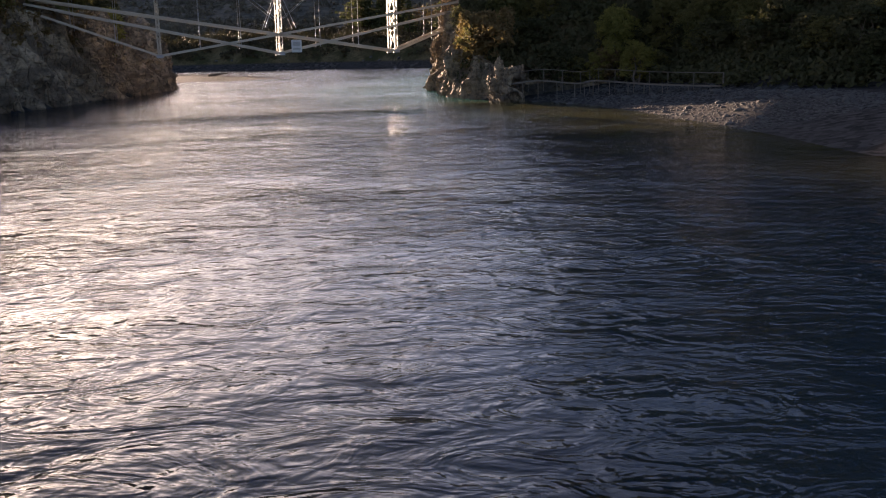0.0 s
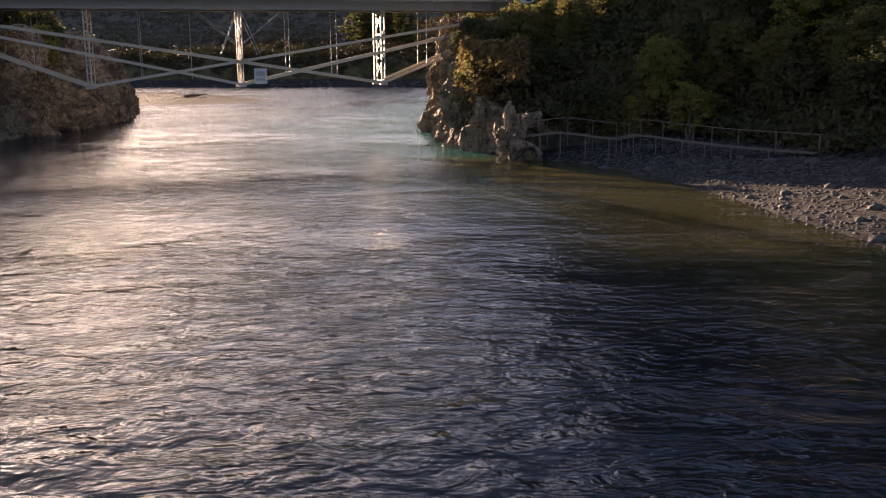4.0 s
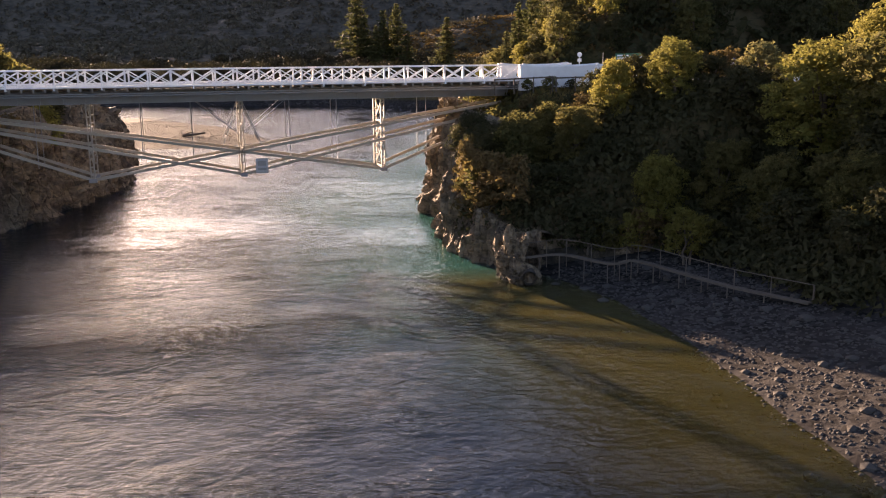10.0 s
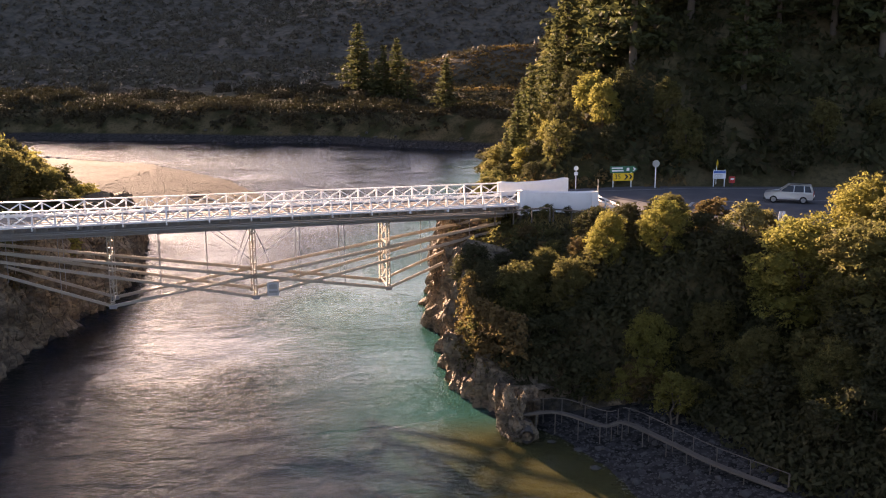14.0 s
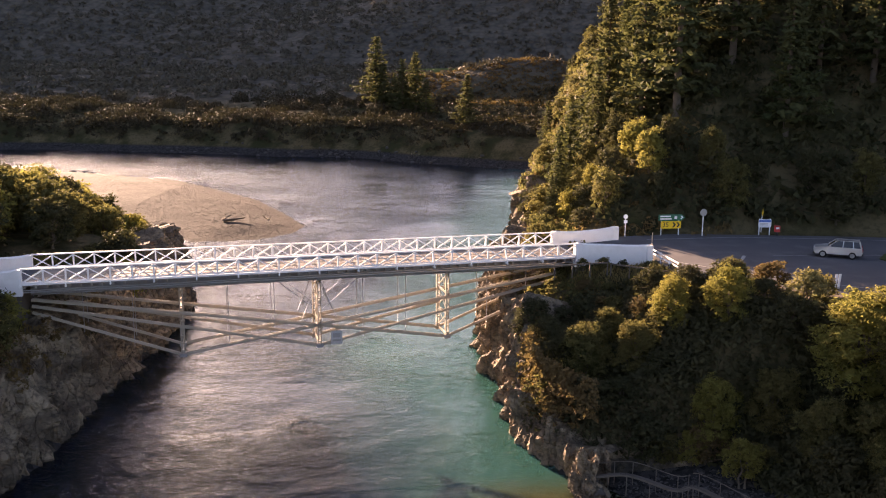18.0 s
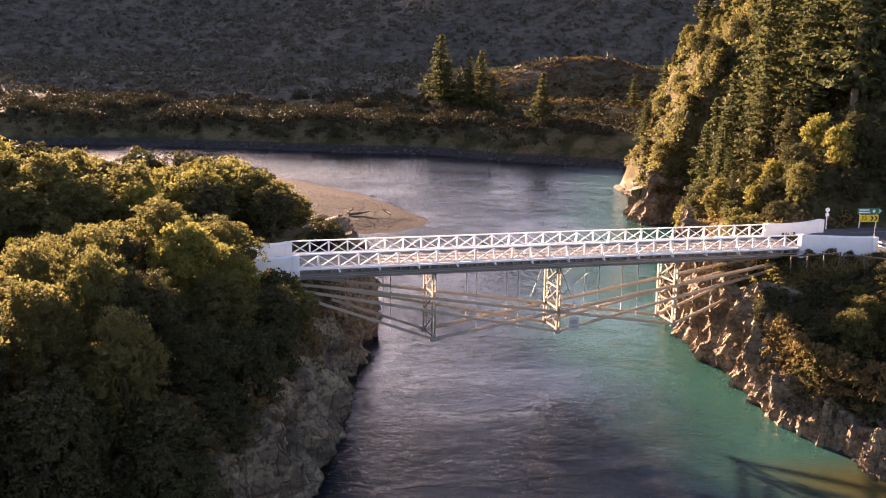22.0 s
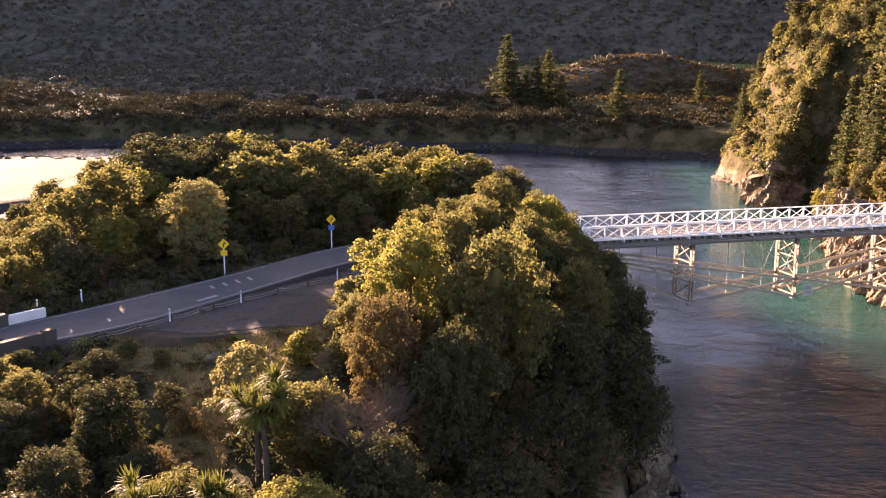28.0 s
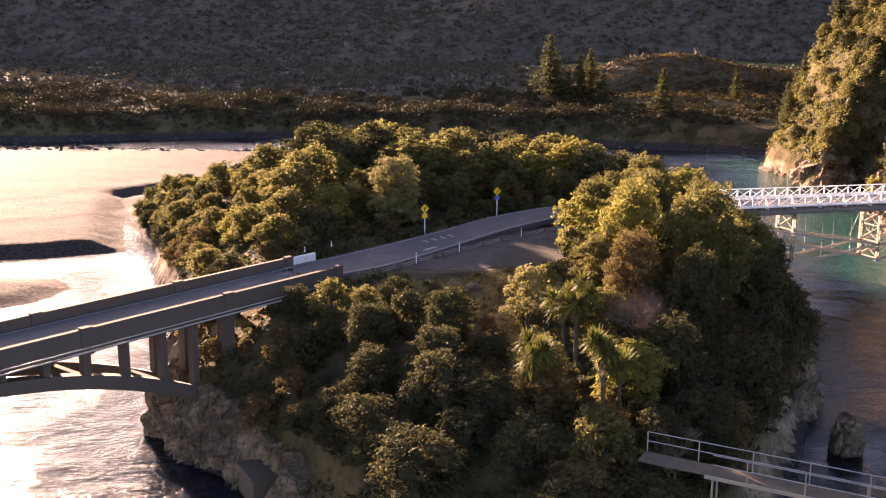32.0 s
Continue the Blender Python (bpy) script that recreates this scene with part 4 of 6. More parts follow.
def end_wall(pts, top, name="end_wall"):
    """A flared white parapet with thicker, raised ends."""
    b = Build()
    l = smooth_line([(x, y, 0) for x, y in pts], 5)
    n = len(l)
    a, c = offset_line(l, 0.22), offset_line(l, -0.22)
    v = []
    for i in range(n):
        h = top + 0.18 * abs(2 * i / (n - 1) - 1) ** 3
        (px, py, _), (qx, qy, _) = a[i], c[i]
        v += [(px, py, 12.6), (px, py, h), ((px + qx) / 2, (py + qy) / 2, h + 0.14), (qx, qy, h), (qx, qy, 12.6)]
    f = [(0, 1, 2, 3, 4), tuple(5 * (n - 1) + k for k in (4, 3, 2, 1, 0))]
    for i in range(n - 1):
        f += [(5 * i + k, 5 * i + 5 + k, 5 * i + 6 + k, 5 * i + 1 + k) for k in range(4)]
    b.add(v, f)
    w = part(name, b, MAT_WHITE, bridge, "white painted concrete end wall")
    for k in (0, n - 1):
        x, y, _ = l[k]
        part("pilaster", Build().box((x - 0.32, y - 0.32, 12.6), (x + 0.32, y + 0.32, top + 0.22)), MAT_WHITE, w)
    return w


end_wall([(X1 + 0.2, YN), (29.5, YN - 0.7), (33.3, -7.1 + 0.6)], 14.85)
end_wall([(X1 + 0.3, YF), (30, YF + 0.2), (34.6, 4.3)], 14.9)
end_wall([(X0 - 0.2, YN), (-29.5, YN + 0.1), (-32, YN + 0.6)], 14.75)
end_wall([(X0 - 0.2, YF), (-29.5, YF), (-32, YF + 0.3)], 14.75)
for s, x in ((-1, X0), (1, X1)):
    part("abutment", Build().box((min(x, x + 3.4 * s), YN - 0.1, 8.5), (max(x, x + 3.4 * s), YF + 0.1, DECK - 0.34)), MAT_CONCRETE, bridge, "grey stained concrete abutment")

# ---- concrete arch bridge ----
arch = thing("arch_bridge", pose(-84.9, 60.1, 0, 0, 0, math.degrees(math.atan2(-0.799, -0.602))), "grey concrete open spandrel arch road bridge over the side channel", "bridge")
# local x runs along the bridge away from the island, local -y is its north side
WN = -6.6
AL = 78.0
slab = Build().box((-0.5, WN, 11.55), (AL, 0.0, 12.27))
part("deck_slab", slab, MAT_CONCRETE, arch)
part("carriageway", Build().box((-0.8, WN + 0.45, 12.27), (AL, -0.45, 12.33)), MAT_ASPHALT, arch, "worn grey road surface")
for y in (-0.75, WN + 0.75):
    part("edge_line", Build().box((0, y - 0.06, 12.33), (AL, y + 0.06, 12.335)), MAT_LINE, arch, "thin worn white line")
for y, nm in ((0.0, "parapet"), (WN, "parapet")):
    p = Build().box((-0.3, y - 0.16, 11.3), (AL, y + 0.16, 13.02)).box((-0.35, y - 0.22, 13.02), (AL, y + 0.22, 13.14))
    pp = part(nm, p, MAT_CONCRETE, arch, "stained grey concrete parapet")
    for k in range(7):
        x = 13.2 + (k - 1) * 13.0
        part("parapet_pier", Build().box((x - 0.45, y - 0.28, 11.2), (x + 0.45, y + 0.28, 13.24)), MAT_CONCRETE, pp)
part("service_pipe", Build().tube([(1, 0.3, 11.45), (AL, 0.3, 11.45)], 0.07, 8), MAT_SIGNBACK, arch, "pale pipe along the deck edge", True)
part("service_pipe", Build().tube([(1, 0.3, 11.75), (AL, 0.3, 11.75)], 0.05, 8), MAT_SIGNBACK, arch, "pale pipe along the deck edge", True)


def arch_z(x):
    c, half = 37.5, 21.5
    return 11.0 - 5.2 * ((x - c) / half) ** 2


for y in (-0.7, WN + 0.7):
    r = Build()
    xs = [16.0 + 43.0 * k / 28 for k in range(29)]
    v, f = [], []
    for x in xs:
        z, th = arch_z(x), 0.95 + 0.35 * abs((x - 37.5) / 21.5) ** 2
        v += [(x, y - 0.55, z), (x, y + 0.55, z), (x, y + 0.55, z - th), (x, y - 0.55, z - th)]
    f.append((0, 1, 2, 3))
    for i in range(28):
        f += [(4 * i + k, 4 * i + (k + 1) % 4, 4 * i + 4 + (k + 1) % 4, 4 * i + 4 + k) for k in range(4)]
    f.append((115, 114, 113, 112))
    r.add(v, f)
    part("arch_rib", r, MAT_CONCRETE, arch, "curved grey concrete arch rib")
    for x in [16.4, 19.4, 22.75, 26.0, 29.1, 32.3, 35.5, 39.5, 42.7, 45.9, 49, 52.3, 55.6, 58.6]:
        part("spandrel_column", Build().box((x - 0.27, y - 0.33, arch_z(x) - 0.2), (x + 0.27, y + 0.33, 11.55)), MAT_CONCRETE, arch)
    for x, w in ((13.0, 0.62), (7.6, 0.3), (4.0, 0.3), (62.0, 0.62)):
        part("approach_column", Build().box((x - w, y - 0.4, 1.0 if w > 0.5 else 7.0), (x + w, y + 0.4, 11.55)), MAT_CONCRETE, arch)
    part("springing_block", Build().box((14.9, y - 0.65, 2.5), (16.8, y + 0.65, 5.4)), MAT_CONCRETE, arch)
for x in (19.4, 26.0, 49, 55.6):
    part("cross_beam", Build().box((x - 0.22, WN + 0.8, arch_z(x) - 0.75), (x + 0.22, -0.8, arch_z(x) - 0.15)), MAT_CONCRETE, arch)
part("end_block", Build().box((-3.4, WN - 0.16, 12.3), (-0.35, WN + 0.16, 13.05)), MAT_WHITE, arch, "white painted end block of the parapet")
part("abutment", Build().box((-0.6, WN + 0.2, 7.0), (1.0, -0.2, 11.5)), MAT_CONCRETE, arch)
part("far_abutment", Build().box((AL - 4, WN, -3), (AL, 0, 11.5)), MAT_CONCRETE, arch)


# ---- plants ----
def leaf_mesh(name, at, out, size, rng, fold=0.25, long=1.5):
    """Small pointed leaf sprays at the given places, facing roughly outwards."""
    n = len(at)
    out = out + rng.normal(0, 0.75, (n, 3))
    out /= np.linalg.norm(out, axis=1, keepdims=True)
    t = np.cross(out, rng.normal(0, 1, (n, 3)))
    t /= np.linalg.norm(t, axis=1, keepdims=True) + 1e-9
    s = np.cross(out, t)
    z = (size * rng.uniform(0.6, 1.35, n))[:, None]
    p = np.stack([at - t * z * long * 0.5 - s * z * 0.38, at - t * z * long * 0.5 + s * z * 0.38 + out * z * fold, at + t * z * long * 0.5], 1).reshape(-1, 3)
    tri = np.arange(3 * n).reshape(-1, 3)
    return p, tri


def mesh_of(name, p, faces, material):
    me = bpy.data.meshes.new(name)
    me.from_pydata(np.asarray(p).tolist(), [], np.asarray(faces).tolist())
    me.materials.append(material)
    me.update()
    return me


def lobes_of(rng, n, r, tall, low=0.35, spread=1.0):
    """Rounded masses of a crown about r wide and tall high, over the height low."""
    res = []
    for k in range(n):
        h = (k + 0.5) / n
        a = k * 2.4 + rng.uniform(-0.5, 0.5)
        prof = math.sin(math.pi * (0.18 + 0.72 * h)) ** 0.8
        d = r * prof * rng.uniform(0.45, 0.85) * spread
        res.append((d * math.cos(a), d * math.sin(a), tall * (low + (0.93 - low) * h), r * rng.uniform(0.22, 0.43)))
    res.append((0, 0, tall * 0.72, r * 0.55))
    return np.array(res)


def crown_mesh(seed, n_lobes, r, tall, leaves, size, material, low=0.35, core=True, flat=0.95):
    rng = np.random.default_rng(seed)
    lobes = lobes_of(rng, n_lobes, r, tall, low)
    share = lobes[:, 3] ** 2
    pick = rng.choice(len(lobes), leaves, p=share / share.sum())
    d = rng.normal(0, 1, (leaves, 3))
    d /= np.linalg.norm(d, axis=1, keepdims=True)
    d[:, 2] = np.where(d[:, 2] < -0.45, -d[:, 2], d[:, 2])
    # leaves sit in many small sprays over each mass, which gives the outline bumps and gaps
    sprays = 26
    cd = rng.normal(0, 1, (len(lobes), sprays, 3))
    cd /= np.linalg.norm(cd, axis=2, keepdims=True)
    cd[:, :, 2] = np.where(cd[:, :, 2] < -0.45, -cd[:, :, 2], cd[:, :, 2])
    cr = rng.uniform(0.62, 1.28, (len(lobes), sprays))
    which = rng.integers(0, sprays, leaves)
    loose = rng.random(leaves) < 0.22
    q = lobes[pick, 3][:, None]
    at = lobes[pick, :3] + cd[pick, which] * (cr[pick, which][:, None] * q) * np.array([1, 1, flat]) + d * q * rng.uniform(0.10, 0.34, (leaves, 1)) * np.array([1.15, 1.15, 0.7])
    at = np.where(loose[:, None], lobes[pick, :3] + d * q * rng.uniform(0.6, 1.05, (leaves, 1)), at)
    d = np.where(loose[:, None], d, 0.6 * d + 0.6 * cd[pick, which] + np.array([0, 0, 0.25]))
    keep = np.ones(leaves, bool)
    for k, (x, y, z, q) in enumerate(lobes):
        inside = np.linalg.norm((at - (x, y, z)) / np.array([1, 1, flat]), axis=1) < q * 0.72
        keep &= ~(inside & (pick != k))
    at, d = at[keep], d[keep]
    p, tri = leaf_mesh("crown", at, d, size, rng)
    if core:
        ico = bmesh.new()
        bmesh.ops.create_icosphere(ico, subdivisions=1, radius=1.0)
        base = np.array([v.co[:] for v in ico.verts])
        fac = np.array([[v.index for v in f.verts] for f in ico.faces])
        ico.free()
        for x, y, z, q in lobes:
            jit = 1 + rng.uniform(-0.12, 0.08, (len(base), 1))
            tri = np.concatenate([tri, fac + len(p)])
            p = np.concatenate([p, base * jit * q * np.array([0.46, 0.46, 0.46 * flat]) + (x, y, z)])
    return mesh_of("crown", p, tri, material), lobes


def trunk_mesh(seed, lobes, tall, r0, lean=0.25, stems=1):
    rng = random.Random(seed)
    b = Build()
    for s in range(stems):
        ox, oy = (rng.uniform(-0.5, 0.5), rng.uniform(-0.5, 0.5)) if stems > 1 else (0, 0)
        line = [(ox, oy, -1.2)]
        for k in range(1, 6):
            line.append((ox + lean * rng.uniform(-1, 1), oy + lean * rng.uniform(-1, 1), tall * 0.72 * k / 5))
        b.tube(line, [r0 * (1 - 0.15 * k) for k in range(6)], 7)
    for x, y, z, q in lobes[::2]:
        k = max(1, min(4, int(5 * (z / tall - 0.25))))
        a = Vector(line[k])
        c = Vector((x, y, z))
        m = a.lerp(c, 0.5) + Vector((0, 0, -0.2))
        b.tube([a, m, c], [r0 * 0.45, r0 * 0.3, r0 * 0.12], 5)
    return b.mesh("trunk", MAT_BARK, True)


def pine_mesh(seed, tall, r, material, dense=1.0):
    rng = np.random.default_rng(seed)
    at, out = [], []
    z = tall * rng.uniform(0.10, 0.2)
    lop = rng.uniform(0, 6.28)
    while z < tall * 0.985:
        h = z / tall
        reach = r * (1 - h) ** 0.85 * rng.uniform(0.72, 1.12) + 0.15
        n = int(4 + 3 * (1 - h))
        a0 = rng.uniform(0, 6.28)
        for k in range(n):
            a = a0 + 6.283 * k / n + rng.uniform(-0.3, 0.3)
            q = reach * rng.uniform(0.55, 1.15) * (1 + 0.22 * math.cos(a - lop))
            rise = rng.uniform(-0.05, 0.16)
            m = max(5, int(q * 15 * dense))
            for j in range(m):
                f = 0.12 + 0.88 * (j + 0.5) / m
                w = 0.20 * q * f * (1.12 - f) + 0.07
                side, lift = rng.normal(0, w), rng.normal(0, 0.07)
                at.append((q * f * math.cos(a) - side * math.sin(a), q * f * math.sin(a) + side * math.cos(a), z + q * (rise * f - 0.20 * f * f + 0.16 * f ** 4) - 0.35 * abs(side) + lift))
                out.append((0.5 * math.cos(a), 0.5 * math.sin(a), 0.9))
        z += rng.uniform(0.55, 1.0) * (1.15 - 0.5 * h)
    p, tri = leaf_mesh("crown", np.array(at), np.array(out), 0.36, rng, 0.2, 2.1)
    return mesh_of("crown", p, tri, material)


def blade(b, a, d, up, length, width, droop):
    """One narrow arching leaf blade of two joints."""
    a, d = Vector(a), Vector(d).normalized()
    s = d.cross(Vector((0, 0, 1)))
    s = (s.normalized() if s.length > 0.05 else Vector((1, 0, 0))) * width / 2
    m = a + d * length * 0.55
    e = a + d * length + Vector((0, 0, -droop * length))
    b.add([a - s * 0.6, a + s * 0.6, m + s, m - s, e], [(0, 1, 2, 3), (3, 2, 4)])


def cabbage_parts(seed, heads, tall):
    rng = random.Random(seed)
    wood, leaf = Build(), Build()
    wood.tube([(0, 0, -0.8), (0.05, 0, tall * 0.3), (0, 0.05, tall * 0.55)], [0.20, 0.16, 0.13], 7)
    for k in range(heads):
        a, q = 2.4 * k, (0.35 + 0.75 * rng.random()) * (0.3 if k == 0 else 1.0)
        c = Vector((q * math.cos(a), q * math.sin(a), tall * rng.uniform(0.68, 0.95)))
        wood.tube([(0, 0.05, tall * 0.53), c * 0.6 + Vector((0, 0, tall * 0.25)), c], [0.11, 0.09, 0.07], 5)
        for j in range(150):
            el, az = rng.uniform(-0.7, 1.4), rng.uniform(0, 6.283)
            d = (math.cos(el) * math.cos(az), math.cos(el) * math.sin(az), math.sin(el))
            blade(leaf, c, d, None, rng.uniform(0.75, 1.25), 0.10, 0.28 if el < 0.8 else 0.05)
    return wood.mesh("trunk", MAT_BARK, True), leaf.mesh("crown", F_CABBAGE)


def bare_mesh(seed, tall, spread):
    rng = random.Random(seed)
    b = Build()

    def grow(a, d, length, r, level):
        e = a + d * length
        m = a.lerp(e, 0.5) + Vector((rng.uniform(-1, 1), rng.uniform(-1, 1), rng.uniform(-1, 1))) * length * 0.08
        b.tube([a, m, e], [r, r * 0.8, r * 0.6], 5 if level < 2 else 3, False)
        if level >= 5:
            return
        for _ in range(4 if level < 2 else 3):
            n = (d + Vector((rng.uniform(-1, 1) * spread, rng.uniform(-1, 1) * spread, rng.uniform(-0.25, 0.6)))).normalized()
            grow(a.lerp(e, rng.uniform(0.55, 1.0)), n, length * rng.uniform(0.55, 0.8), r * 0.55, level + 1)

    for _ in range(3):
        grow(Vector((rng.uniform(-.2, .2), rng.uniform(-.2, .2), -0.6)), Vector((rng.uniform(-.5, .5), rng.uniform(-.5, .5), 1)).normalized(), tall * 0.33, 0.13, 0)
    return b.mesh("branch", MAT_TWIG)


# a few crowns of each habit, shared by all trees of that habit
TREE_KINDS = {}
for habit, count, args in (
    ("broad", 4, dict(n_lobes=30, r=3.3, tall=8.0, leaves=17000, size=0.17, low=0.12)),
    ("wood", 4, dict(n_lobes=22, r=3.3, tall=8.0, leaves=4300, size=0.29, low=0.14)),
    ("shrub", 4, dict(n_lobes=17, r=2.3, tall=4.2, leaves=3200, size=0.20, low=0.10)),
    ("fine", 3, dict(n_lobes=21, r=2.6, tall=4.4, leaves=9000, size=0.125, low=0.08)),
    ("airy", 3, dict(n_lobes=13, r=2.2, tall=5.5, leaves=4200, size=0.19, low=0.25)),
):
    TREE_KINDS[habit] = []
    for k in range(count):
        cm, lb = crown_mesh(100 + 17 * k + len(habit), args["n_lobes"], args["r"], args["tall"], args["leaves"], args["size"], F_OLIVE, args["low"], habit != "airy")
        TREE_KINDS[habit].append((cm, trunk_mesh(40 + k, lb, args["tall"], 0.07 * args["r"], 0.2, 1 if habit in ("broad", "wood") else 2), args["tall"]))
PINES = []
for k in range(4):
    t = (15.0, 17.0, 14.0, 18.0)[k]
    PINES.append((pine_mesh(300 + k, t, (3.0, 3.4, 3.3, 3.2)[k], F_PINE), Build().tube([(0, 0, -1.5), (0.1, 0, t * 0.5), (0, 0.1, t * 0.97)], [0.27, 0.17, 0.03], 7).mesh("trunk", MAT_BARK, True), t))

LABELS = {
    F_OLIVE.name: "olive green leafy {} on {}",
    F_DARK_SHADE.name: "dark green shaded {} on {}",
    F_YELLOW_SUN.name: "yellow green sunlit {} on {}",
    F_PALE.name: "pale grey green {} on {}",
    F_BROWN.name: "russet brown scrubby {} on {}",
}
tree_count = 0


def plant(x, y, tall, material, habit="broad", where="the island slope", wide=1.0, group="bush on the slopes", z=None, sink=0.3):
    """A tree or shrub of its own: an empty at its foot with a trunk and a crown."""
    global tree_count
    u, v = (x + 84.9) * -0.602 + (y - 60.1) * -0.799, (x + 84.9) * 0.799 + (y - 60.1) * -0.602
    if -2.0 < u < 78 and -9.0 < v < 2.2 and ground_at(x, y) + tall > 9.5:
        tall = 9.3 - ground_at(x, y)
        if tall < 0.8:
            return None
    tree_count += 1
    kinds = TREE_KINDS[habit]
    cm, tm, h = kinds[tree_count % len(kinds)]
    s = tall / h
    word = {"broad": "tree", "wood": "tree", "shrub": "shrub", "fine": "shrub", "airy": "small tree"}[habit]
    zz = (ground_at(x, y) if z is None else z) - sink
    ob = thing("shrub" if habit in ("shrub", "fine") else "tree", Matrix.Translation((x, y, zz)) @ pose(0, 0, 0, 0, 0, (tree_count * 67) % 360) @ Matrix.Diagonal((s * wide, s * wide * (0.92 + 0.03 * (tree_count % 6)), s, 1)),
               LABELS[material.name].format(word, where), word.split()[-1], group)
    part("trunk", tm, None, ob)
    c = part("crown", cm, None, ob)
    c.material_slots[0].link = "OBJECT"
    c.material_slots[0].material = material
    return ob


def pine(x, y, tall, where="the steep hillside", z=None, wide=1.0, group="pines on the hill"):
    global tree_count
    tree_count += 1
    cm, tm, h = PINES[tree_count % 4]
    s = tall / h
    zz = ground_at(x, y) if z is None else z
    ob = thing("pine_tree", Matrix.Translation((x, y, zz - 0.3)) @ pose(0, 0, 0, 0, 0, (tree_count * 83) % 360) @ Matrix.Diagonal((s * wide, s * wide, s, 1)), f"tall dark green conical pine tree on {where}", "tree", group)
    part("trunk", tm, None, ob)
    part("crown", cm, None, ob)
    return ob


def scatter(poly, gap, rng, tries=30):
    """Points strewn over a polygon, no two nearer than gap."""
    xs, ys = [p[0] for p in poly], [p[1] for p in poly]
    pts, area = [], (max(xs) - min(xs)) * (max(ys) - min(ys))
    n = int(area / gap ** 2 * tries / 10)
    cand = np.stack([rng.uniform(min(xs), max(xs), n), rng.uniform(min(ys), max(ys), n)], 1)
    cand = cand[inside_by(poly, cand[:, 0], cand[:, 1]) > 0]
    for c in cand:
        if not pts or np.min(np.sum((np.array(pts) - c) ** 2, 1)) > gap * gap:
            pts.append(c)
    return pts


rng_t = np.random.default_rng(5)
# trees round the bridge's western end
# the southern ones take the dark leaf colour in place of shade
for x, y, h, m, hb, w in [
    (-51.5, 84.0, 8.8, F_OLIVE, "broad", 0.95), (-47.0, 86.5, 7.6, F_OLIVE, "broad", 1.0), (-48.2, 77.9, 8.4, F_YELLOW_SUN, "broad", 0.85), (-55.5, 80.0, 7.6, F_OLIVE, "broad", 0.9),
    (-59.0, 76.5, 7.2, F_OLIVE, "broad", 0.9), (-61.2, 68.5, 6.8, F_YELLOW_SUN, "airy", 1.1), (-56.0, 68.5, 8.2, F_OLIVE, "broad", 0.8), (-53.5, 73.7, 8.6, F_OLIVE, "broad", 0.8),
    (-58.9, 54.9, 9.6, F_YELLOW_SUN, "broad", 0.72), (-53.7, 50.1, 11.2, F_OLIVE, "broad", 0.68), (-57.5, 62.0, 7.2, F_DARK_SHADE, "broad", 0.95), (-52.0, 60.0, 7.8, F_OLIVE, "broad", 0.9),
    (-48.5, 68.0, 7.2, F_DARK_SHADE, "broad", 1.0), (-47.0, 60.0, 8.6, F_OLIVE, "broad", 0.75), (-44.5, 66.0, 6.6, F_DARK_SHADE, "broad", 1.0), (-49.0, 52.5, 7.6, F_DARK_SHADE, "broad", 0.95),
    (-44.2, 56.5, 7.2, F_DARK_SHADE, "broad", 0.95), (-50.0, 45.0, 8.2, F_DARK_SHADE, "broad", 0.8), (-56.0, 43.5, 9.0, F_DARK_SHADE, "broad", 0.7), (-54.0, 37.5, 7.4, F_DARK_SHADE, "broad", 0.9),
    (-60.2, 47.5, 7.4, F_BROWN, "broad", 0.75), (-59.5, 36.0, 6.4, F_DARK_SHADE, "broad", 0.95), (-58.5, 30.5, 6.0, F_DARK_SHADE, "broad", 1.0), (-63.0, 60.5, 5.2, F_OLIVE, "airy", 1.1),
    (-50.5, 65.0, 8.8, F_OLIVE, "broad", 0.65), (-55.0, 56.5, 6.8, F_DARK_SHADE, "broad", 1.0), (-62.0, 53.5, 5.6, F_OLIVE, "broad", 0.9), (-52.8, 78.5, 7.0, F_DARK_SHADE, "broad", 0.95),
    (-45.0, 76.0, 6.6, F_OLIVE, "broad", 0.95), (-45.5, 81.0, 7.2, F_YELLOW_SUN, "broad", 0.9), (-43.0, 87.5, 5.5, F_DARK_SHADE, "shrub", 1.05), (-42.0, 80.0, 6.0, F_DARK_SHADE, "broad", 1.0),
    (-41.5, 84.2, 4.5, F_OLIVE, "shrub", 1.05), (-42.2, 88.8, 5.2, F_YELLOW_SUN, "airy", 1.05), (-41.4, 75.5, 5.0, F_DARK_SHADE, "broad", 1.05), (-42.0, 70.5, 6.2, F_DARK_SHADE, "broad", 1.0),
]:
    plant(x, y, h, m, hb, "the island beside the bridge", w)
# this slope's shade is put into the dark leaf colour of its bushes
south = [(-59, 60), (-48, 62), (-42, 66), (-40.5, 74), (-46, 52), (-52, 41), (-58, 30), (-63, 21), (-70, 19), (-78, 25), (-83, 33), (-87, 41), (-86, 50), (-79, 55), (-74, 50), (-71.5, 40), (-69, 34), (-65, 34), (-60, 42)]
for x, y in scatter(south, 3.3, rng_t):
    plant(float(x), float(y), float(rng_t.uniform(2.6, 4.2)) * (0.62 if y > 36 and x < -64 else 1.0), (F_DARK_SHADE, F_DARK_SHADE, F_DARK_SHADE, F_BROWN)[int(rng_t.integers(4))], "fine", "the shaded island slope", 1.2)
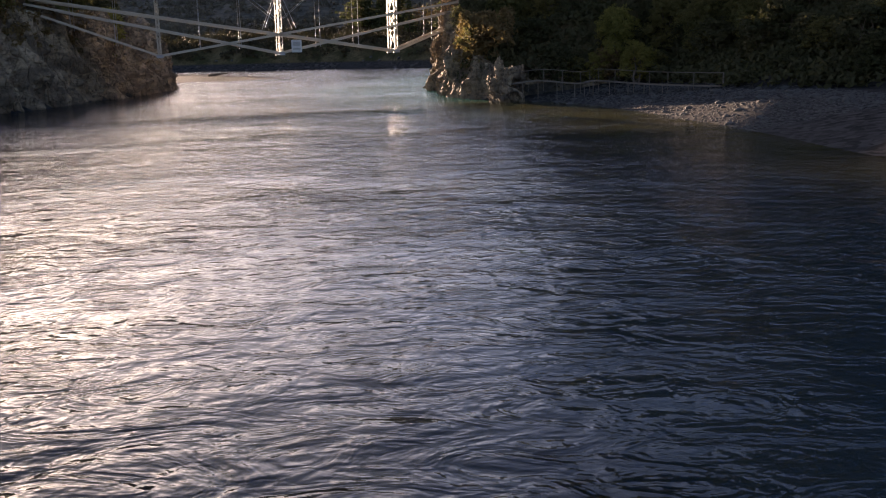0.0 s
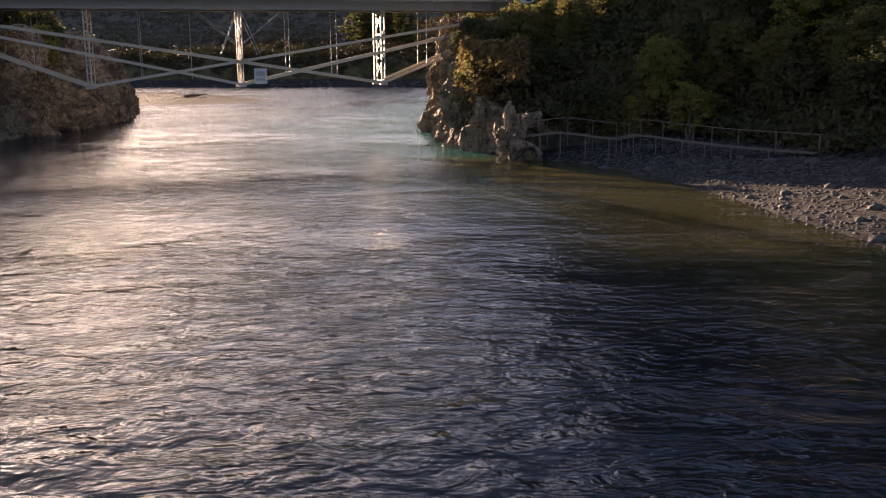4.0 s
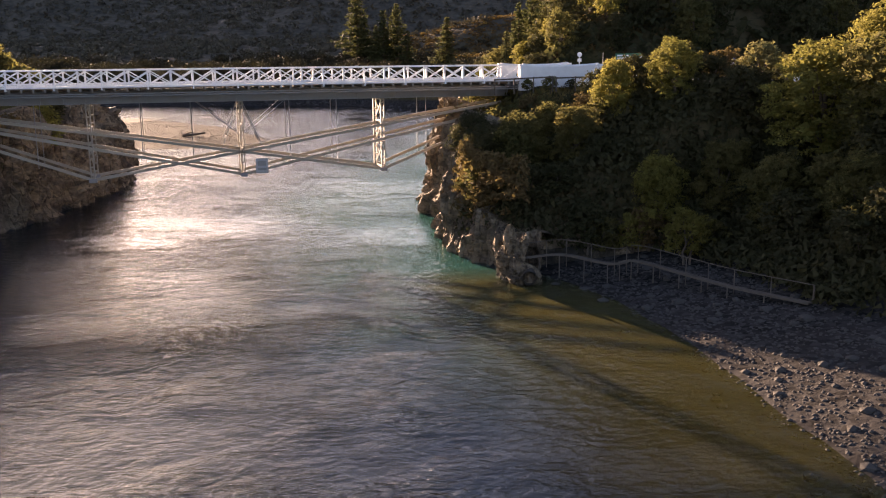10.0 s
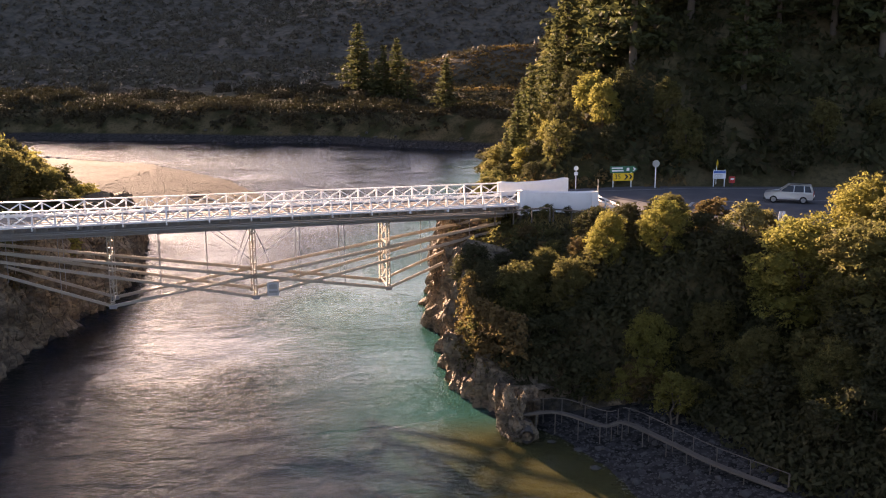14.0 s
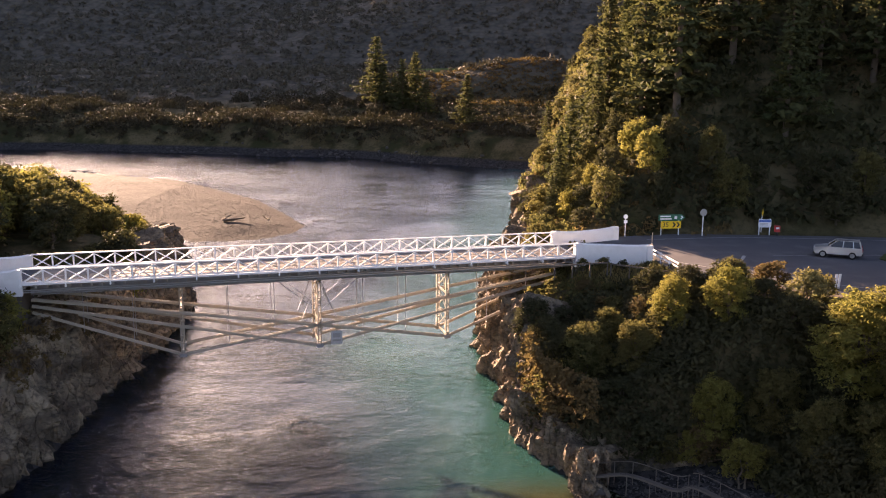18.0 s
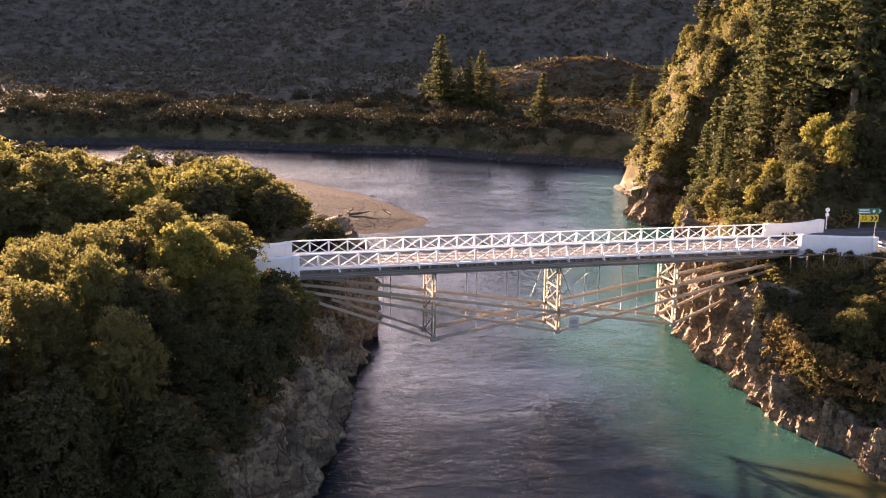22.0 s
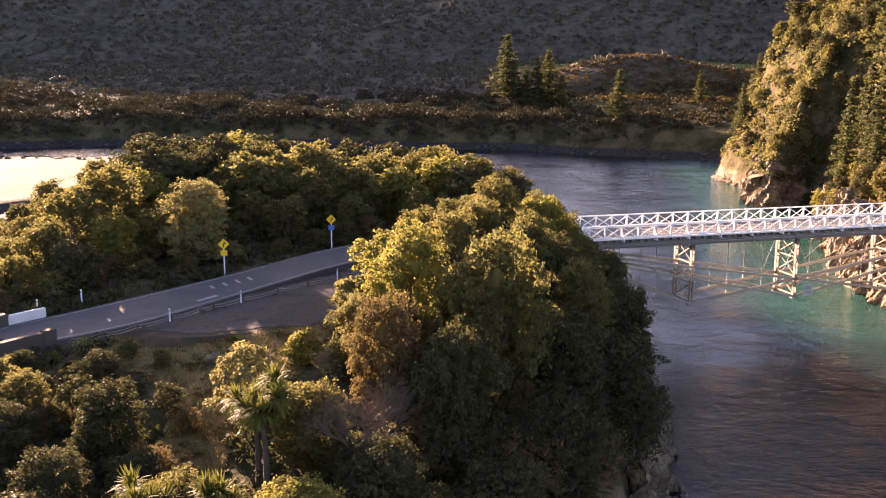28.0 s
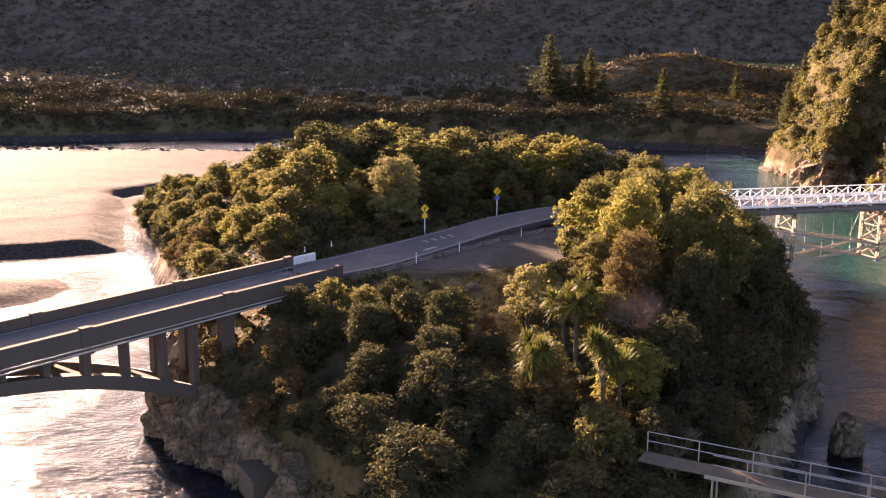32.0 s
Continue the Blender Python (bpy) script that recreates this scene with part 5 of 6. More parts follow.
for x, y in scatter([(-43.5, 60), (-41.6, 73), (-41, 84), (-42, 90), (-45, 90), (-44.5, 75), (-47, 62), (-52, 46), (-48.5, 48)], 3.1, rng_t):
    plant(float(x), float(y), float(rng_t.uniform(3.2, 5.0)), (F_DARK_SHADE, F_OLIVE, F_BROWN)[int(rng_t.integers(3))], "shrub", "the cliff edge", 1.1)
# the dark leaf colour stands in for shade here too
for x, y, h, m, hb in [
    (-80.8, 43.0, 4.6, F_DARK_SHADE, "broad"), (-74.9, 42.4, 5.0, F_DARK_SHADE, "broad"), (-81.5, 47.5, 3.6, F_OLIVE, "broad"), (-78.0, 47.0, 3.2, F_DARK_SHADE, "shrub"),
    (-84.5, 50.5, 3.2, F_OLIVE, "shrub"), (-80.0, 37.5, 4.4, F_DARK_SHADE, "broad"), (-75.5, 36.5, 4.4, F_DARK_SHADE, "broad"), (-86.0, 45.5, 3.5, F_DARK_SHADE, "shrub"),
    (-68.5, 47.4, 5.2, F_PALE, "airy"), (-63.5, 41.5, 5.2, F_OLIVE, "broad"), (-68.6, 33.5, 4.6, F_OLIVE, "broad"), (-63.0, 33.0, 5.4, F_YELLOW_SUN, "broad"),
    (-84.8, 54.8, 2.2, F_DARK_SHADE, "shrub"), (-87.5, 52.0, 2.6, F_DARK_SHADE, "shrub"), (-71.6, 46.5, 1.6, F_BROWN, "shrub"), (-62.0, 27.5, 4.6, F_DARK_SHADE, "broad"),
    (-82.5, 34.0, 3.8, F_DARK_SHADE, "broad"), (-72.0, 37.5, 3.6, F_DARK_SHADE, "broad"), (-73.3, 48.6, 2.4, F_DARK_SHADE, "airy"), (-66.0, 24.5, 4.2, F_OLIVE, "shrub"),
    (-78.8, 58.2, 1.5, F_OLIVE, "shrub"), (-76.0, 56.6, 1.2, F_BROWN, "shrub"), (-69.8, 55.2, 1.3, F_BROWN, "shrub"), (-66.5, 56.0, 2.4, F_YELLOW_SUN, "shrub"),
]:
    plant(x, y, h, m, hb, "the island below the lay-by", 1.05)
# wood north of the island road
plant(-81.0, 86.6, 8.4, F_PALE, "broad", "the island beside the road", 1.0, sink=0.2)
north = [(-95, 70), (-88, 76), (-82, 88), (-72, 97), (-62, 103), (-44, 104), (-40, 112), (-40, 128), (-44, 146), (-52, 164), (-72, 185), (-110, 200), (-140, 195), (-140, 178), (-128, 150), (-116, 118), (-108, 98), (-101, 80)]
for x, y in scatter(north, 4.9, rng_t):
    if math.hypot(x + 80.6, y - 86) < 4.5:
        continue
    edge = min(1.0, float(inside_by(north, np.array([x]), np.array([y]))[0]) / 14)
    h = (4.0 + 4.6 * edge) * rng_t.uniform(0.85, 1.2) * (0.75 if x < -95 else 1.0) * (1.0 - 0.35 * min(1, max(0, (x + 62) / 16)) * min(1, max(0, (y - 112) / 15)))
    plant(float(x), float(y), float(h), (F_OLIVE, F_OLIVE, F_DARK_SHADE, F_YELLOW_SUN)[int(rng_t.integers(4))], "wood" if h > 4.6 else "shrub", "the island wood", 1.15)
for x, y in scatter([(-96, 66), (-90, 72.5), (-84, 80), (-79, 85), (-71, 94.5), (-62, 101), (-60, 103.5), (-72, 98), (-83, 90), (-92, 80), (-99, 72)], 3.3, rng_t):
    plant(float(x), float(y), float(rng_t.uniform(1.6, 2.8)), (F_BROWN, F_OLIVE, F_PALE)[int(rng_t.integers(3))], "shrub", "the road verge", 1.3)
# bushes down the island's western and southern shores
west_edge = [(-97, 68), (-103, 84), (-110, 102), (-115, 118), (-124, 138), (-134, 158), (-137, 158), (-122, 131), (-117, 112), (-109, 95), (-102, 74), (-99, 60), (-96, 60)]
for x, y in scatter(west_edge, 2.7, rng_t):
    plant(float(x), float(y), float(rng_t.uniform(2.2, 4.0)), (F_OLIVE, F_DARK_SHADE, F_BROWN)[int(rng_t.integers(3))], "shrub", "the island's western shore", 1.25)
for x, y in scatter([(-98, 62), (-94, 60), (-89, 56), (-86, 50), (-86, 41), (-84, 34), (-88, 42), (-93, 45), (-96, 52)], 2.5, rng_t):
    plant(float(x), float(y), float(rng_t.uniform(1.8, 3.2)), (F_OLIVE, F_DARK_SHADE, F_BROWN)[int(rng_t.integers(3))], "shrub", "the rocks below the arch bridge", 1.2)
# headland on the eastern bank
# the yellow leaf colour carries sunlight on the trees that stand proud
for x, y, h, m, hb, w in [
    (5.0, 98.4, 5.0, F_DARK_SHADE, "broad", 0.9), (6.0, 94.6, 4.6, F_DARK_SHADE, "broad", 0.95), (7.0, 90.0, 5.0, F_DARK_SHADE, "broad", 1.0), (7.0, 92.5, 4.8, F_DARK_SHADE, "broad", 1.1),
    (8.5, 88.0, 5.6, F_OLIVE, "broad", 0.95), (11.0, 91.0, 4.0, F_OLIVE, "broad", 1.0), (12.6, 86.8, 4.6, F_OLIVE, "broad", 1.0), (15.8, 88.5, 4.7, F_YELLOW_SUN, "broad", 0.95),
    (21.6, 90.0, 3.5, F_OLIVE, "broad", 1.1), (20.0, 86.0, 4.8, F_YELLOW_SUN, "broad", 0.95), (18.0, 81.5, 5.8, F_YELLOW_SUN, "broad", 0.9), (22.5, 81.0, 5.4, F_OLIVE, "broad", 0.95),
    (28.5, 78.5, 8.2, F_YELLOW_SUN, "broad", 1.3), (33.5, 80.0, 6.4, F_YELLOW_SUN, "broad", 1.2), (26.5, 85.8, 3.3, F_PALE, "shrub", 1.1), (31.0, 74.0, 8.0, F_OLIVE, "broad", 1.2),
    (36.5, 77.0, 7.5, F_OLIVE, "broad", 1.2), (24.5, 75.5, 5.4, F_OLIVE, "broad", 1.0), (19.0, 77.0, 4.0, F_YELLOW_SUN, "airy", 1.0), (13.0, 81.5, 3.6, F_DARK_SHADE, "shrub", 1.1),
    (5.5, 86.8, 3.6, F_OLIVE, "shrub", 1.1), (8.5, 84.0, 3.2, F_DARK_SHADE, "shrub", 1.2), (16.0, 80.6, 3.4, F_YELLOW_SUN, "airy", 0.9), (27.5, 69.5, 5.0, F_OLIVE, "broad", 1.1),
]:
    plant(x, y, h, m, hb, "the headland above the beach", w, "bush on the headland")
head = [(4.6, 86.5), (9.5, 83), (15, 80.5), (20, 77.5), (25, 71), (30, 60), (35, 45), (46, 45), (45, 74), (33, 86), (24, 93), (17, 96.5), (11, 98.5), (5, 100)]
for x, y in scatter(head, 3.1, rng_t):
    plant(float(x), float(y), float(rng_t.uniform(2.0, 3.4)), (F_DARK_SHADE, F_DARK_SHADE, F_OLIVE, F_BROWN)[int(rng_t.integers(4))], "shrub", "the headland slope", 1.2, "bush on the headland")
for x, y in scatter([(6.5, 99.5), (17, 98.5), (17, 103.5), (9.5, 103)], 2.2, rng_t):
    plant(float(x), float(y), float(rng_t.uniform(0.9, 1.7)), (F_BROWN, F_OLIVE, F_BROWN)[int(rng_t.integers(3))], "shrub", "the bank beside the bridge wall", 1.4, "bush on the headland")
for x, y in scatter([(9.8, 103.6), (17.4, 102.6), (17.4, 103.9), (10.4, 104.7)], 1.3, rng_t):
    plant(float(x), float(y), float(rng_t.uniform(0.9, 1.35)), (F_BROWN, F_DARK_SHADE, F_OLIVE)[int(rng_t.integers(3))], "shrub", "the foot of the bridge wall", 1.2, "bush on the headland", 12.95)
for x, y in scatter([(3.2, 105), (4.5, 124), (9, 140), (13, 150), (16, 122), (9.5, 116), (7, 114)], 4.2, rng_t):
    plant(float(x), float(y), float(rng_t.uniform(2.0, 3.6)), (F_OLIVE, F_DARK_SHADE, F_YELLOW_SUN)[int(rng_t.integers(3))], "shrub", "the cliff top by the bridge", 1.2, "bush on the headland")
for x, y in scatter([(24.5, 74), (29.5, 62), (34.5, 50), (36, 40), (44, 40), (42, 60), (40, 76), (32, 80)], 2.7, rng_t):
    plant(float(x), float(y), float(rng_t.uniform(2.6, 4.2)), (F_DARK_SHADE, F_OLIVE, F_DARK_SHADE, F_BROWN)[int(rng_t.integers(4))], "shrub", "the slope above the beach", 1.25, "bush on the headland")
# sun-toned edge of the hill wood, then pines up the hill
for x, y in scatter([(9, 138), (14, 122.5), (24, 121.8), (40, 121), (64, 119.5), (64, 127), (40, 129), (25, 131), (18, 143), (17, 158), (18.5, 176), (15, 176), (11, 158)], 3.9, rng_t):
    plant(float(x), float(y), float(rng_t.uniform(3.6, 6.6)), (F_YELLOW_SUN, F_OLIVE, F_OLIVE, F_DARK_SHADE)[int(rng_t.integers(4))], "wood", "the foot of the hill", 0.95, "wood at the foot of the hill")
for x, y in scatter([(18, 210), (21, 232), (24, 262), (34, 270), (58, 268), (54, 240), (42, 205), (31, 188), (21, 192), (15, 203)], 3.9, rng_t):
    plant(float(x), float(y), float(rng_t.uniform(3.0, 5.6)), (F_OLIVE, F_PALE, F_DARK_SHADE)[int(rng_t.integers(3))], "wood", "the rocky bluff", 1.05, "wood on the bluff")
for x, y in scatter([(19, 160), (22, 142), (28, 133), (48, 130), (75, 127), (110, 124), (130, 200), (100, 270), (64, 275), (54, 240), (42, 205), (32, 187), (22, 178)], 6.3, rng_t):
    pine(float(x), float(y), float(rng_t.uniform(14, 25)), wide=1.3)
for x, y, h in [(12.2, 141, 9), (13.5, 149, 12), (16.0, 156, 15), (15.8, 166, 14), (18.6, 147, 16), (19.5, 174, 17), (10.6, 133, 7), (23.5, 252, 11), (25.5, 259, 13), (28.0, 266, 14), (32.0, 271, 15), (36.5, 273, 17), (29.5, 258, 12), (40.0, 262, 16)]:
    pine(x, y, h, "the river cliff", None, 1.25)
for x, y, h in [(-29.6, 404, 27), (-26.5, 401, 17), (-18.5, 388, 21), (-13.5, 391, 22), (5.5, 334, 17.5), (-9, 384, 14), (44, 372, 12), (-22, 398, 14)]:
    pine(x, y, h * 1.08, "the far river terrace", None, 1.65, "pines across the river")

# cabbage trees and a leafless tree below the lay-by
for k, (x, y, h) in enumerate([(-65.7, 39.1, 6.6), (-65.3, 29.2, 7.2), (-69.1, 30.7, 5.4), (-64.0, 30.8, 6.2), (-66.4, 40.6, 5.4)]):
    wm, lm = cabbage_parts(70 + k, 6 + k % 3, h)
    ob = thing("cabbage_tree", pose(x, y, ground_at(x, y) - 0.2), "spiky yellow green cabbage tree among the bushes", "tree", "cabbage trees")
    part("trunk", wm, None, ob)
    part("crown", lm, None, ob)
for k, (x, y, h) in enumerate([(-61.7, 39.9, 6.8), (-60.2, 42.5, 6.0), (-61.5, 26.0, 5.0)]):
    ob = thing("bare_tree", pose(x, y, ground_at(x, y) + (0.6 if k < 2 else 1.0)), "leafless brown tree with a wide mesh of twigs", "tree", "bare trees")
    part("branch", bare_mesh(90 + k, h, 0.95), None, ob)


# scrub too far and too many to count
def scrub(name, spots, label, material, leaves, size, rng):
    at, out = [], []
    for x, y, z, r in spots:
        d = rng.normal(0, 1, (leaves, 3))
        d /= np.linalg.norm(d, axis=1, keepdims=True)
        d[:, 2] = np.abs(d[:, 2])
        at.append(np.array([x, y, z]) + d * np.array([r, r, r * 0.9]) * rng.uniform(0.75, 1.05, (leaves, 1)))
        out.append(d)
    at, out = np.concatenate(at), np.concatenate(out)
    p, tri = leaf_mesh(name, at, out, size, rng)
    return tagged(new(name, mesh_of(name, p, tri, material)), label, "scrub", kind="stuff")


def spots_in(n, xr, yr, rr, rng, ok):
    x, y = rng.uniform(*xr, n), rng.uniform(*yr, n)
    z = height(x, y)
    k = ok(x, y, z)
    return np.stack([x, y, z, rng.uniform(*rr, n)], 1)[k]


rng_s = np.random.default_rng(9)
on_terrace = lambda x, y, z: (z > 5.5) & (inside_by(FAR, x, y) > 8)
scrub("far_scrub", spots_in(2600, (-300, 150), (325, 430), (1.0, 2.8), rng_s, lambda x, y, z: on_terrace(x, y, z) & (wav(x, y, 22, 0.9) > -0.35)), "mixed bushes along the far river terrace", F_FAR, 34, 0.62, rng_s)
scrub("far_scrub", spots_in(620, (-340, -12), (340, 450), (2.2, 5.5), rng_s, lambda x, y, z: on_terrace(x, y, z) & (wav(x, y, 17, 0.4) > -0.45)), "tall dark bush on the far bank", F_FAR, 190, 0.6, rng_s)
scrub("far_scrub", spots_in(5200, (-14, 180), (365, 490), (0.5, 1.4), rng_s, lambda x, y, z: on_terrace(x, y, z) & (z > 15.5)), "golden bracken and brush on the far terrace", F_GOLD, 34, 0.33, rng_s)
scrub("far_scrub", spots_in(420, (-10, 170), (335, 500), (0.9, 2.2), rng_s, on_terrace), "russet brush on the far terrace", F_FARBROWN, 60, 0.42, rng_s)
scrub("hill_scrub", spots_in(17000, (-620, 620), (450, 1000), (1.2, 3.6), rng_s, lambda x, y, z: (wav(x, y, 60, 0.7) + 0.5 * wav(x, y, 14, 0.2) > -0.95) & (((x - 62) / 95) ** 2 + ((y - 575) / 66) ** 2 > 1)), "dull scrub scattered over the far hillside", F_HILL, 14, 1.5, rng_s)
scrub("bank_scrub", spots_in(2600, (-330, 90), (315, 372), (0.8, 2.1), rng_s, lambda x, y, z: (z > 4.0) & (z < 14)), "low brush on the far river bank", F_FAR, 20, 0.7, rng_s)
# shade-dark leaf colour fills the gaps between the hill trees
scrub("hill_undergrowth", spots_in(4200, (13, 120), (119, 230), (1.0, 2.4), rng_s, lambda x, y, z: (z > 14.5) & (z < 75)), "dark undergrowth between the trees on the steep hill", F_DARK_SHADE, 20, 0.7, rng_s)
scrub("bluff_scrub", spots_in(900, (4, 30), (118, 265), (0.5, 1.3), rng_s, lambda x, y, z: (z > 5) & (z < 26)), "brown and green brush clinging to the bluff", F_BROWN, 26, 0.4, rng_s)
scrub("bluff_scrub", spots_in(1900, (9, 46), (186, 282), (0.9, 2.0), rng_s, lambda x, y, z: (z > 7) & (z < 48)), "olive bush over the slopes of the bluff", F_OLIVE, 30, 0.5, rng_s)
scrub("cliff_scrub", np.concatenate([spots_in(700, (0, 12), (83, 128), (0.4, 1.0), rng_s, lambda x, y, z: (z > 8.5)), spots_in(700, (-46, -36), (60, 150), (0.4, 1.1), rng_s, lambda x, y, z: z > 5)]), "brush hanging on the cliff edges", F_OLIVE, 26, 0.30, rng_s)
drape = []
for line, n, lean, zr in (([(-43, 54), (-40, 63), (-38.5, 73), (-37.6, 84), (-38.6, 98), (-37.6, 108)], 130, 0.24, (5.5, 10.5)), ([(3, 96), (3, 88.5), (5.2, 84), (7, 80.6)], 190, 0.2, (3.0, 8.5)), ([(1.4, 112), (2.4, 104), (3, 97)], 70, 0.30, (5.5, 9.5))):
    walk_line = along(line, 0.3)
    for k in rng_s.integers(0, len(walk_line), n):
        px, py, nx, ny = walk_line[int(k)]
        side = 1 if line[0][1] < line[-1][1] else -1
        zz = float(rng_s.triangular(zr[0], zr[1], zr[1]))
        inward = lean * zz - 0.25
        sx = -1 if px < -20 else 1
        drape.append((px + sx * abs(nx) * inward, py + 0.3 * ny * side, zz, float(rng_s.uniform(0.3, 0.8))))
scrub("cliff_scrub", drape, "brown creeper and brush draped down the cliffs", F_BROWN, 30, 0.26, rng_s)
# low plants whose dark leaf colour carries the shade between the trees
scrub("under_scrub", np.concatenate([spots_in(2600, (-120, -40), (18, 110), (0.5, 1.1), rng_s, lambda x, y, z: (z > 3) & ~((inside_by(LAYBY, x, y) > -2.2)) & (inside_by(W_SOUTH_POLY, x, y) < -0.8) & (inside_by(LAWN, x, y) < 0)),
                                     spots_in(5200, (4, 34), (56, 101), (0.6, 1.4), rng_s, lambda x, y, z: (z > 2.0) & (z < 13.3))]), "low undergrowth in shade-dark colour between the trees", F_DARK_SHADE, 26, 0.36, rng_s)


def grass(name, n, poly, label, rng, tall=0.4):
    x = rng.uniform(min(p[0] for p in poly), max(p[0] for p in poly), n)
    y = rng.uniform(min(p[1] for p in poly), max(p[1] for p in poly), n)
    k = inside_by(poly, x, y) > 0
    x, y = x[k], y[k]
    z = height(x, y)
    n = len(x)
    a, h = rng.uniform(0, 6.283, n), rng.uniform(0.5, 1.3, n) * tall
    w = 0.035
    lx, ly = rng.normal(0, 0.25, n) * h, rng.normal(0, 0.25, n) * h
    p = np.stack([np.stack([x - w * np.cos(a), y - w * np.sin(a), z - 0.03], 1), np.stack([x + w * np.cos(a), y + w * np.sin(a), z - 0.03], 1), np.stack([x + lx, y + ly, z + h], 1)], 1).reshape(-1, 3)
    return tagged(new(name, mesh_of(name, p, np.arange(3 * n).reshape(-1, 3), F_GRASS)), label, "grass", kind="stuff")


grass("dry_grass", 60000, LAWN, "dry straw coloured grass below the lay-by", rng_s, 0.2)
scrub("dead_bracken", spots_in(420, (-84, -62), (40, 66), (0.12, 0.42), rng_s, lambda x, y, z: inside_by(LAWN, x, y) > 0.4), "dead brown bracken on the dry grass", F_BROWN, 30, 0.13, rng_s)
grass("dry_grass", 16000, [(-96, 67), (-88, 74), (-78, 84.5), (-68, 95), (-58, 101), (-60, 99.5), (-70, 93), (-79, 83), (-90, 70)], "dry straw coloured grass on the road verge", rng_s)
grass("dry_grass", 6000, [(8.5, 101), (17.5, 98), (18.2, 105), (9, 104.8)], "dry straw coloured grass by the bridge wall", rng_s)


# ---- river stones ----
def stones(name, spots, label, rng):
    ico = bmesh.new()
    bmesh.ops.create_icosphere(ico, subdivisions=1, radius=1.0)
    base = np.array([v.co[:] for v in ico.verts])
    fac = np.array([[v.index for v in f.verts] for f in ico.faces])
    ico.free()
    ps, fs = [], []
    for k, (x, y, z, r) in enumerate(spots):
        sc = np.array([r * rng.uniform(0.8, 1.3), r * rng.uniform(0.8, 1.3), r * rng.uniform(0.45, 0.8)])
        ps.append(base * (1 + rng.uniform(-0.15, 0.15, (len(base), 1))) * sc + (x, y, z))
        fs.append(fac + k * len(base))
    return tagged(new(name, mesh_of(name, np.concatenate(ps), np.concatenate(fs), MAT_STONE)), label, "stones", kind="stuff")


stones("beach_stones", spots_in(9000, (8, 29), (42, 80), (0.04, 0.12), rng_s, lambda x, y, z: (z > 0.35) & (z < 2.1)), "grey rounded river stones on the beach", rng_s)
stones("beach_stones", spots_in(150, (9, 28), (44, 80), (0.15, 0.4), rng_s, lambda x, y, z: (z > 0.2) & (z < 2.1)), "larger grey boulders along the beach", rng_s)
stones("bar_stones", spots_in(9500, (-72, -29), (176, 266), (0.05, 0.13), rng_s, lambda x, y, z: (z > 0.4) & (z < 1.6)), "pale river stones on the gravel bar", rng_s)
stones("shore_stones", spots_in(1600, (-260, 60), (285, 350), (0.3, 1.0), rng_s, lambda x, y, z: (z > 0.2) & (z < 4)), "broken grey rock along the far shore", rng_s)


# ---- signs, posts and rails by the roads ----
def lettering(word, size, material, parent, m, name="lettering"):
    """Flat letters of Blender's own font, made into a mesh part."""
    cu = bpy.data.curves.new(name, "FONT")
    cu.body, cu.size, cu.align_x, cu.align_y, cu.extrude = word, size, "CENTER", "CENTER", 0.004
    tmp = bpy.data.objects.new(name, cu)
    scene.collection.objects.link(tmp)
    bpy.context.view_layer.update()
    me = bpy.data.meshes.new_from_object(tmp.evaluated_get(bpy.context.evaluated_depsgraph_get()))
    bpy.data.objects.remove(tmp)
    me.materials.clear()
    me.materials.append(material)
    ob = part(name, me, None, parent)
    ob.matrix_basis = m
    return ob


def board(w, h, thick=0.03, at=(0, 0, 0)):
    x, y, z = at
    c = min(w, h) * 0.08
    o = [(x - w / 2 + c, z - h / 2), (x + w / 2 - c, z - h / 2), (x + w / 2, z - h / 2 + c), (x + w / 2, z + h / 2 - c), (x + w / 2 - c, z + h / 2), (x - w / 2 + c, z + h / 2), (x - w / 2, z + h / 2 - c), (x - w / 2, z - h / 2 + c)]
    return Build().prism(o, y - thick / 2, y + thick / 2, 1)


def diamond(w, at, thick=0.03):
    x, y, z = at
    return Build().prism([(x, z - w / 2), (x + w / 2, z), (x, z + w / 2), (x - w / 2, z)], y - thick / 2, y + thick / 2, 1)


GZ_E = 13.62
# curve board with chevrons under a direction board
s = thing("direction_sign", pose(23.0, 118.9, GZ_E, 0, 0, 8), "green direction board over a yellow 35 chevron board on two posts", "road sign")
for x in (-1.15, 1.0):
    part("post", Build().box((x - 0.05, 0.02, -0.3), (x + 0.05, 0.12, 1.9)), MAT_SIGNWHITE, s)
g = Build().prism([(-1.55, 1.68), (1.3, 1.68), (1.72, 2.05), (1.3, 2.42), (-1.55, 2.42)], -0.03, 0.0, 1)
gp = part("direction_board", g, MAT_GREEN, s, "green arrow shaped direction board")
part("word_bar", Build().box((-1.35, -0.036, 2.12), (-0.05, -0.031, 2.28)), MAT_SIGNWHITE, gp, "white bar of small writing")
part("word_bar", Build().box((-1.35, -0.036, 1.82), (0.05, -0.031, 1.98)), MAT_SIGNWHITE, gp, "white bar of small writing")
part("arrow_mark", Build().prism([(1.12, 1.85), (1.25, 1.85), (1.5, 2.05), (1.25, 2.25), (1.12, 2.25), (1.33, 2.05)], -0.036, -0.031, 1), MAT_SIGNWHITE, gp)
part("route_shield", board(0.32, 0.34, 0.005, (0.55, -0.034, 2.05)), MAT_SIGNWHITE, gp)
yp = part("chevron_board", board(2.45, 0.86, 0.03, (0.0, -0.015, 1.18)), MAT_YELLOW, s, "yellow speed and chevron board")
lettering("35", 0.80, MAT_BLACK, yp, pose(-0.66, -0.036, 1.18, 90, 0, 0), "speed_number")
